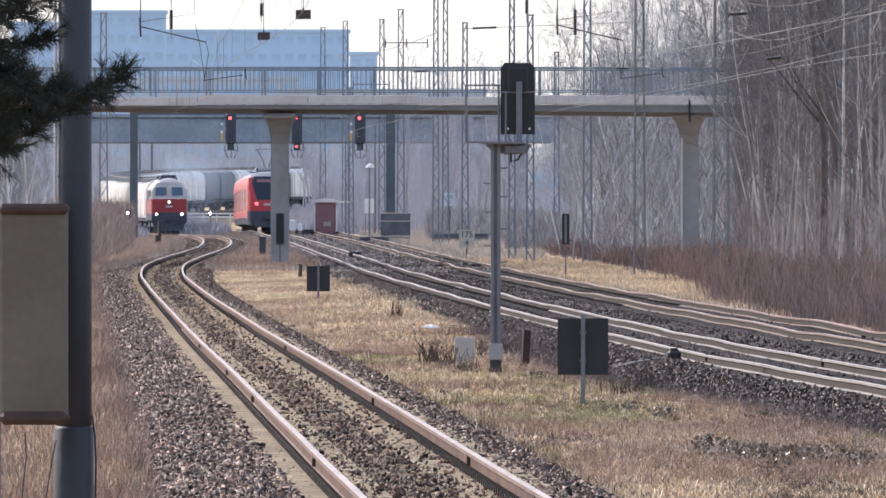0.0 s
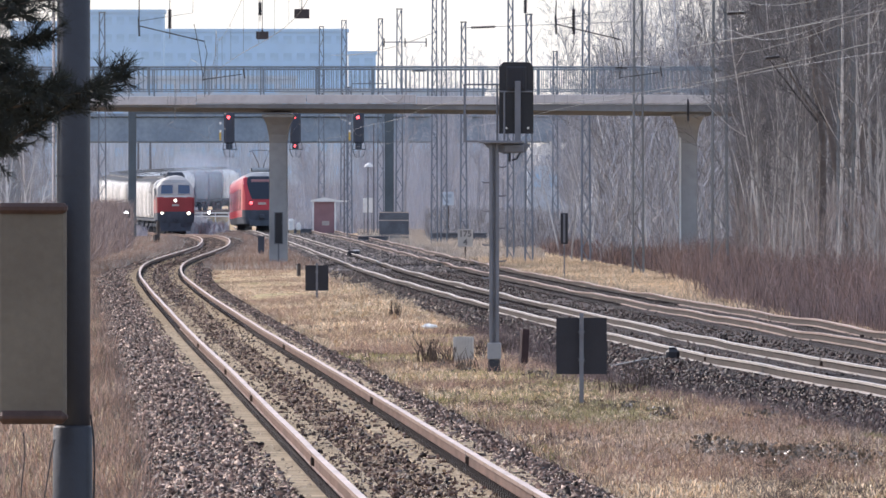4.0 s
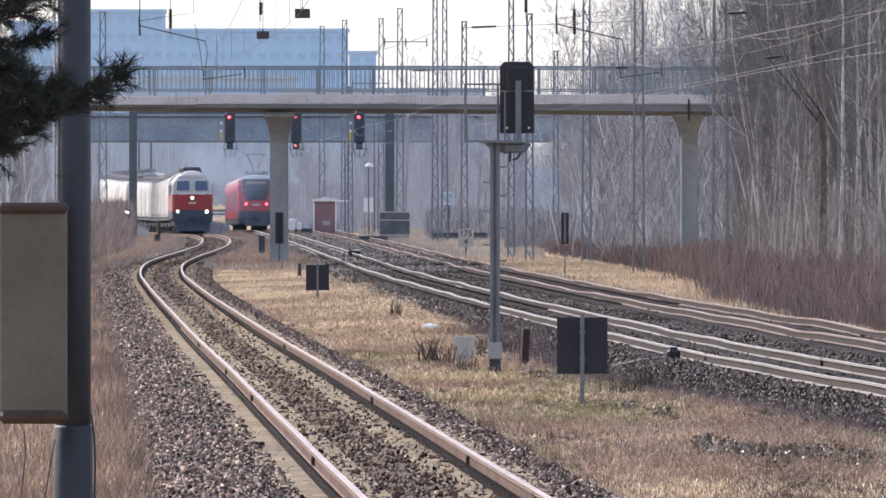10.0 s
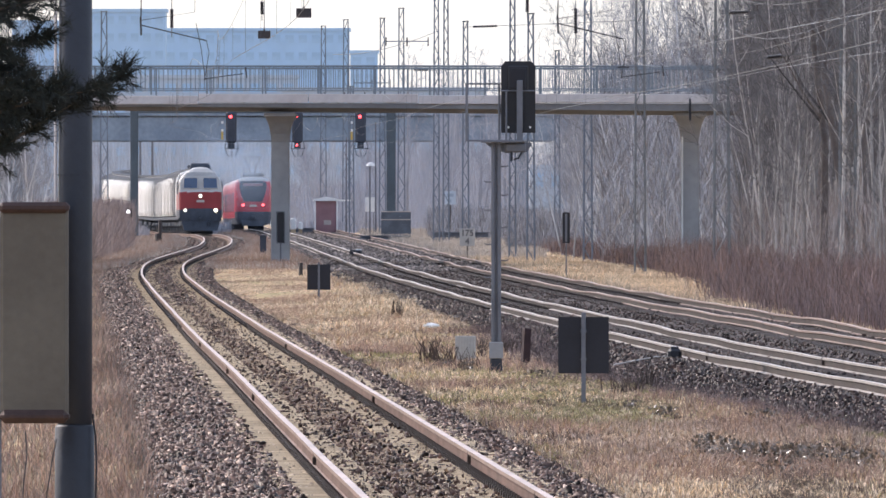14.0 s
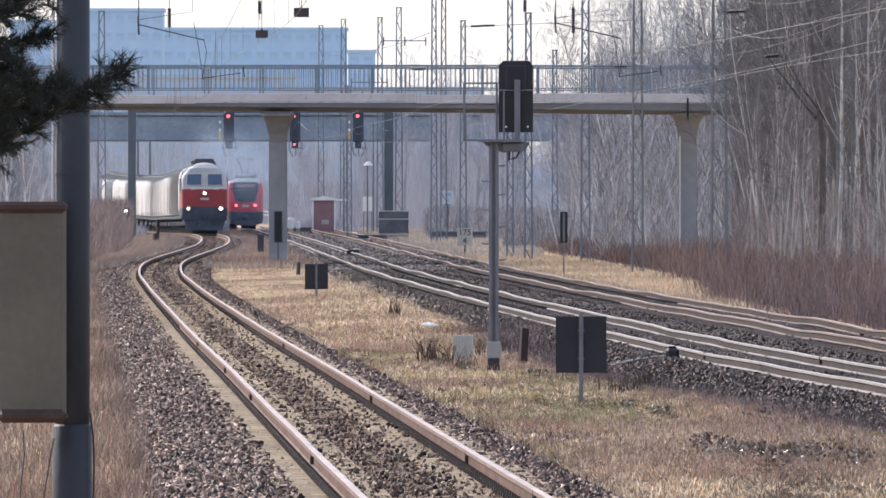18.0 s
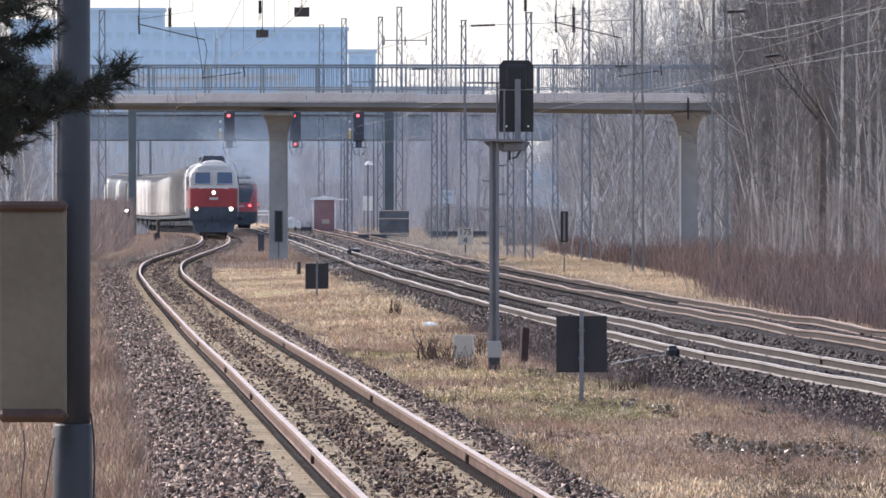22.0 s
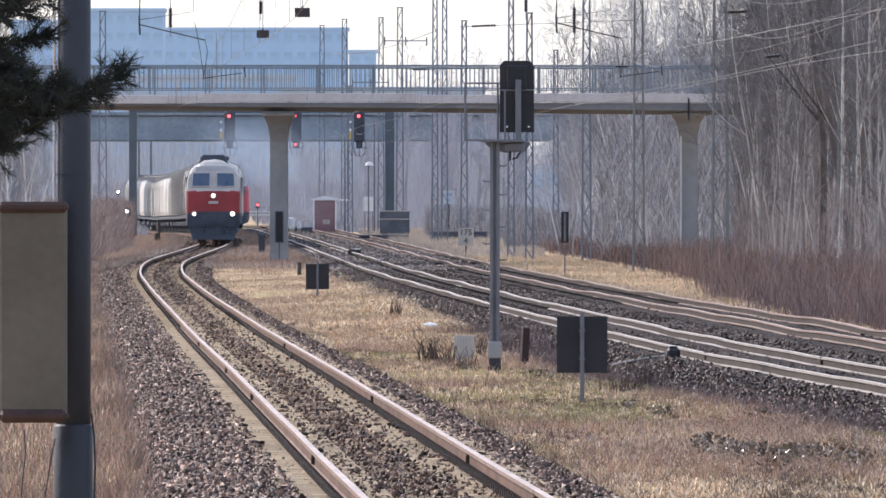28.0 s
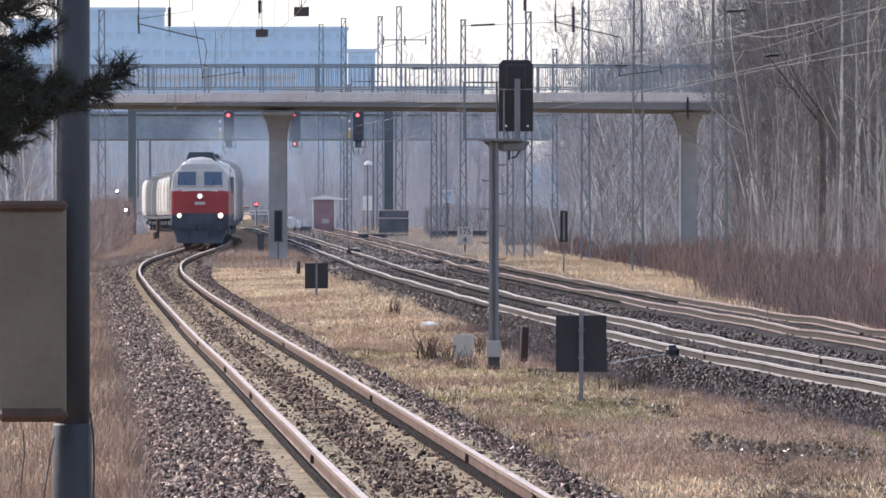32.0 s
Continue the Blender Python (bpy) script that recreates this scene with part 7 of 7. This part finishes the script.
def freight_wagon(paint, shade, top):
    t = thing("covered_hopper_wagon", shade + " covered freight wagon with dark upright ribs and rounded roof", "freight wagon", group="freight wagons")
    L = 13.4
    outline = [(0.95, 1.22), (1.0, 1.5), (1.0, 2.4), (1.0, 3.0), (0.985, 3.4), (0.93, 3.75), (0.78, 4.02), (0.5, 4.18), (0.2, 4.25), (0.02, 4.26)]
    sections = [(0.55, 1.41, 4.18), (0.68, 1.45, 4.28), (3, 1.46, 4.28), (6.7, 1.46, 4.28), (10.4, 1.46, 4.28), (12.72, 1.45, 4.28), (12.85, 1.41, 4.18)]
    s = Shape()
    loft(s, sections, outline, lambda z, y, j: 1 if z > 4.0 else 0)
    part("body", s, [paint, top], t)
    for y in np.linspace(1.6, 11.8, 4):
        s = Shape()
        loft(s, [(y - 0.06, 1.482, 4.30), (y + 0.06, 1.482, 4.30)], [(k, z + (0.05 if z > 4 else 0.0)) for k, z in outline], lambda z, yy, j: 0)
        part("rib", s, WAGON_RIB, t, "dark upright rib")
    s = Shape()
    s.box((0, 6.7, 1.05), (2.6, 13.0, 0.24), 0, 0.03)
    part("underframe", s, HAZED_UNDER, t)
    s = Shape()
    s.box((0, 6.7, 4.33), (0.7, 11.0, 0.06), 0)
    part("roof_walk", s, WAGON_RIB, t)
    for y in (3.2, 10.2):
        s = Shape()
        s.box((0, y, 4.42), (0.8, 0.9, 0.14), 0, 0.04)
        part("hatch", s, WAGON_RIB, t)
    for y0 in (2.2, 11.2):
        s = Shape()
        for sx in (-1, 1):
            s.box((sx * 1.05, y0, 0.62), (0.14, 2.4, 0.3), 0, 0.04)
        s.box((0, y0, 0.7), (2.0, 0.5, 0.28), 0, 0.04)
        bogie = part("bogie", s, HAZED_UNDER, t)
        for dy in (-0.9, 0.9):
            wheelset(bogie, y0 + dy, 0.46)
    for sx in (-1, 1):
        for y, d in ((0.0, 1), (13.4, -1)):
            s = Shape()
            s.disc((sx * 0.875, y + 0.02 * d, 1.06), 0.23, 0.06, "y", 12)
            s.tube([(sx * 0.875, y, 1.06), (sx * 0.875, y + 0.6 * d, 1.06)], 0.09, 8)
            part("buffer", s, HAZED_UNDER, t)
        s = Shape()
        for dx in (-0.2, 0.2):
            s.tube([(sx * 1.0 + dx, 0.45, 1.1), (sx * 1.0 + dx, 0.45, 4.0)], 0.02, 4)
        part("end_ladder", s, WAGON_RIB, t)
    s = Shape()
    s.rings([[(-1.1, 4.2, 1.1), (1.1, 4.2, 1.1), (0.5, 5.4, 0.45), (-0.5, 5.4, 0.45)], [(-1.1, 9.2, 1.1), (1.1, 9.2, 1.1), (0.5, 8.0, 0.45), (-0.5, 8.0, 0.45)]])
    part("discharge_chute", s, HAZED_UNDER, t)
    return t, L


def railcar(with_nose):
    t = thing("electric_railcar", "red electric railcar with dark windscreen and red tail lamps" if with_nose else "red railcar coach with a dark window band", "railcar", group="red passenger train")
    L = 19.5
    outline = [(0.90, 0.45), (0.99, 0.9), (1.0, 1.4), (1.0, 1.95), (1.0, 2.3), (1.0, 2.85), (0.985, 3.3), (0.93, 3.62), (0.82, 3.84), (0.55, 4.0), (0.25, 4.06), (0.02, 4.08)]
    flat = [(L - 0.25, 1.43, 4.12), (L, 1.40, 4.05)]
    if with_nose:
        head = [(0.0, 0.80, 1.75), (0.05, 1.02, 2.2), (0.16, 1.20, 2.75), (0.40, 1.34, 3.35), (0.70, 1.40, 3.75), (1.15, 1.43, 4.0), (1.8, 1.44, 4.12), (4, 1.44, 4.15)]
    else:
        head = [(0.0, 1.40, 4.05), (0.25, 1.43, 4.12), (4, 1.44, 4.15)]
    sections = head + [(8, 1.44, 4.15), (14, 1.44, 4.15)] + flat

    def slot(z, y, j):
        if z > 3.72 and y > 0.5:
            return 1
        if z < (1.35 if with_nose and y < 0.6 else 0.85):
            return 3
        return 2 if 1.35 < z < 2.9 and y > 2.2 else 0
    s = Shape()
    loft(s, sections, outline, slot)
    part("body", s, [HAZED_TRAIN_RED, TRAIN_ROOF, WINDOW_DARK, HAZED_UNDER], t)
    if with_nose:
        # windscreen following the raked nose
        zs, ys = [q[2] for q in head], [q[0] for q in head]
        s = Shape()
        rows = [(z, hw) for z, hw in ((2.16, 0.70), (2.5, 0.84), (2.9, 0.97), (3.3, 1.06), (3.62, 1.02), (3.76, 0.90))]
        cols = (-1, -0.6, -0.2, 0.2, 0.6, 1)
        s.v = [(c * hw, float(np.interp(z + 0.1 * (c * hw / 1.4) ** 2, zs, ys)) - 0.03, z) for z, hw in rows for c in cols]
        s.f = [(i * 6 + j, i * 6 + j + 1, i * 6 + j + 7, i * 6 + j + 6) for i in range(5) for j in range(5)]
        s.m = [0] * len(s.f)
        part("windscreen", s, WINDOW_DARK, t, "dark raked windscreen")
        for dx in (-0.7, 0.55):
            s = Shape()
            s.tube([(dx, 2.0, 4.1), (dx, 2.0, 4.34)], 0.05, 6)
            part("antenna", s, HAZED_UNDER, t)
        for sx in (-1, 1):
            s = Shape()
            s.sphere((sx * 0.76, -0.02, 1.90), 0.12, 10, 0, (1, 0.5, 1))
            part("tail_lamp", s, LAMP_RED, t, "lit red tail lamp")
            s = Shape()
            s.disc((sx * 0.76, 0.03, 1.90), 0.17, 0.10, "y", 12)
            part("lamp_bezel", s, WINDOW_DARK, t)
        s = Shape()
        s.box((0, 0.42, 3.45), (1.5, 0.06, 0.20), 0, 0.02)
        part("destination_display", s, HAZED_HUT_RED, t)
        s = Shape()
        s.box((0, -0.03, 1.85), (0.55, 0.04, 0.16), 0)
        part("emblem_bar", s, BRICKISH, t)
        s = Shape()
        s.rings([[(-0.95, 0.1, 1.0), (0.95, 0.1, 1.0), (0.8, -0.15, 0.3), (-0.8, -0.15, 0.3)], [(-0.95, 1.2, 1.0), (0.95, 1.2, 1.0), (0.9, 1.2, 0.3), (-0.9, 1.2, 0.3)]])
        part("front_skirt", s, HAZED_UNDER, t)
        s = Shape()
        s.box((0, -0.2, 0.95), (0.4, 0.6, 0.3), 0, 0.06)
        part("coupler", s, HAZED_UNDER, t)
        s = Shape()
        s.box((0.1, 9, 4.25), (1.7, 6.0, 0.28), 0, 0.08)
        part("roof_unit", s, TRAIN_ROOF, t)
        for sx in (-1, 1):
            s = Shape()
            s.tube([(0.1 + sx * 0.10, 15.2, 4.1), (0.1 + sx * 0.22, 15.0, 4.75), (0.05 + sx * 0.62, 15.4, 5.65)], 0.045, 5)
            part("pantograph_arm", s, MAST_GREY, t)
        s = Shape()
        s.tube([(-0.75, 15.4, 5.55), (-0.5, 15.4, 5.66), (0.6, 15.4, 5.66), (0.8, 15.4, 5.55)], 0.02, 5)
        part("collector_strip", s, HAZED_UNDER, t)
    for y0 in (2.6, 16.9):
        s = Shape()
        s.box((0, y0, 0.55), (2.2, 2.8, 0.35), 0, 0.05)
        bogie = part("bogie", s, HAZED_UNDER, t)
        for dy in (-1.1, 1.1):
            wheelset(bogie, y0 + dy, 0.42)
    for sx in (-1, 1):
        for y in (5.2, 13.0):
            s = Shape()
            s.box((sx * 1.429, y, 2.0), (0.03, 1.3, 2.1), 0, 0.01)
            door = part("door", s, HAZED_TRAIN_RED, t)
            s = Shape()
            s.box((sx * 1.442, y, 2.45), (0.015, 0.9, 0.95), 0, 0.005)
            part("door_window", s, WINDOW_DARK, door)
    return t, L


class Line:
    """Distance along a track, and back."""

    def __init__(self, cx, cz):
        self.cx, self.cz = cx, cz
        self.y = np.arange(300.0, 2100.0, 2.0)
        x = np.array([cx(v) for v in self.y])
        self.s = np.concatenate([[0], np.cumsum(np.hypot(np.diff(self.y), np.diff(x)))])

    def dist(self, y):
        return float(np.interp(y, self.y, self.s))

    def stand(self, s, length):
        """Pose of a vehicle whose near end is at distance s."""
        ya, yb = np.interp([s, s + length], self.s, self.y)
        a = Vector((self.cx(ya), ya, self.cz(ya)))
        b = Vector((self.cx(yb), yb, self.cz(yb)))
        d = b - a
        return pose(a.x, a.y, a.z, math.degrees(math.atan2(d.z, math.hypot(d.x, d.y))), 0, math.degrees(-math.atan2(d.x, d.y)))


loco, loco_len = locomotive()
wagon, wagon_len = freight_wagon(WAGON, "pale grey", WAGON)
# far wagons: shade and haze in the paint, paler roof as if sunlit
shaded_wagon, wagon_len = freight_wagon(SHADED_WAGON, "shade-darkened", LOCO_ROOF)
pale = [wagon] + [copy_thing(wagon, pose(0, 0, 0)) for _ in range(25)]
dark = [shaded_wagon] + [copy_thing(shaded_wagon, pose(0, 0, 0)) for _ in range(3)]
wagons = pale[:24] + dark[:2] + pale[24:25] + dark[2:] + pale[25:]
railcar_end, railcar_len = railcar(True)
coach, coach_len = railcar(False)
coaches = [coach] + [copy_thing(coach, pose(0, 0, 0)) for _ in range(4)]


# ---- exhaust smoke: soft see-through puffs that drift behind the locomotive ----
def smoke_material():
    m = bpy.data.materials.new("exhaust_smoke")
    m.use_nodes = True
    nt = m.node_tree
    nt.nodes.remove(nt.nodes["Principled BSDF"])
    clear = nt.nodes.new("ShaderNodeBsdfTransparent")
    grey = nt.nodes.new("ShaderNodeBsdfDiffuse")
    grey.inputs["Color"].default_value = (0.46, 0.55, 0.68, 1)
    through_light = nt.nodes.new("ShaderNodeBsdfTranslucent")
    through_light.inputs["Color"].default_value = (0.46, 0.55, 0.68, 1)
    body = nt.nodes.new("ShaderNodeMixShader")
    body.inputs[0].default_value = 0.5
    nt.links.new(grey.outputs[0], body.inputs[1])
    nt.links.new(through_light.outputs[0], body.inputs[2])
    mix = nt.nodes.new("ShaderNodeMixShader")
    tc = nt.nodes.new("ShaderNodeTexCoord")
    flat = nt.nodes.new("ShaderNodeMapping")
    flat.inputs["Scale"].default_value = (1.0, 0.0, 1.0)
    nt.links.new(tc.outputs["Object"], flat.inputs["Vector"])
    ball = nt.nodes.new("ShaderNodeTexGradient")
    ball.gradient_type = "SPHERICAL"
    nt.links.new(flat.outputs["Vector"], ball.inputs["Vector"])
    n = nt.nodes.new("ShaderNodeTexNoise")
    n.inputs["Scale"].default_value, n.inputs["Detail"].default_value = 1.6, 4
    nt.links.new(tc.outputs["Object"], n.inputs["Vector"])
    r = nt.nodes.new("ShaderNodeMapRange")
    r.inputs["From Min"].default_value, r.inputs["From Max"].default_value = 0.25, 0.75
    r.inputs["To Min"].default_value, r.inputs["To Max"].default_value = 0.02, 0.2
    nt.links.new(n.outputs["Fac"], r.inputs["Value"])
    thin = nt.nodes.new("ShaderNodeMath")
    thin.operation = "MULTIPLY"
    nt.links.new(r.outputs["Result"], thin.inputs[0])
    nt.links.new(ball.outputs["Fac"], thin.inputs[1])
    nt.links.new(thin.outputs[0], mix.inputs[0])
    nt.links.new(clear.outputs[0], mix.inputs[1])
    nt.links.new(body.outputs[0], mix.inputs[2])
    nt.links.new(mix.outputs[0], nt.nodes["Material Output"].inputs["Surface"])
    return m


SMOKE = smoke_material()


def puff(size):
    s = Shape()
    s.sphere((0, 0, 0), 1.0, 24)
    ob = solid("smoke_puff", s, SMOKE, "thin bluish exhaust smoke drifting behind the locomotive", "smoke", group="exhaust smoke", smooth=True)
    ob.scale = (size, size * 1.6, size * 0.95)
    return ob


puffs = [puff(size) for size in (1.6, 2.4, 3.2, 3.8)]


def motions():
    """The freight train comes on along the single track, the red train leaves on the main line."""
    line_a, line_c = Line(xa, za), Line(xc, zc)
    times = [0, 2, 4, 6, 8, 10, 12, 14, 16, 18, 20, 22, 24, 26, 28, 30, 32]
    front = {t: line_a.dist(1052.0) - 12.62 * t for t in times}
    walk(loco, [(t, line_a.stand(front[t], loco_len)) for t in times])
    for i, w in enumerate(wagons):
        walk(w, [(t, line_a.stand(front[t] + loco_len + 0.6 + i * (wagon_len + 0.25), wagon_len)) for t in times])
    for i, p in enumerate(puffs):
        # each hangs in the wake, shifting to the right as it ages
        rows = []
        for t in times:
            m = line_a.stand(front[t] + 13.0 + 13.0 * i, 2.0)
            x, y, z = m.translation
            rows.append((t, pose(x + 0.6 + 1.15 * i + 0.3 * math.sin(0.5 * t + i), y, z + 5.2 - 0.55 * i + 0.2 * math.sin(0.7 * t + 2 * i), 0, 0, 6 * math.sin(0.4 * t + 2 * i))))
        walk(p, rows)
    leave = {t: line_c.dist(922.0) + 6.2 * t + 0.14 * t * t for t in times}
    walk(railcar_end, [(t, line_c.stand(leave[t], railcar_len)) for t in times])
    for i, c in enumerate(coaches):
        walk(c, [(t, line_c.stand(leave[t] + (i + 1) * (railcar_len + 0.4), coach_len)) for t in times])


motions()
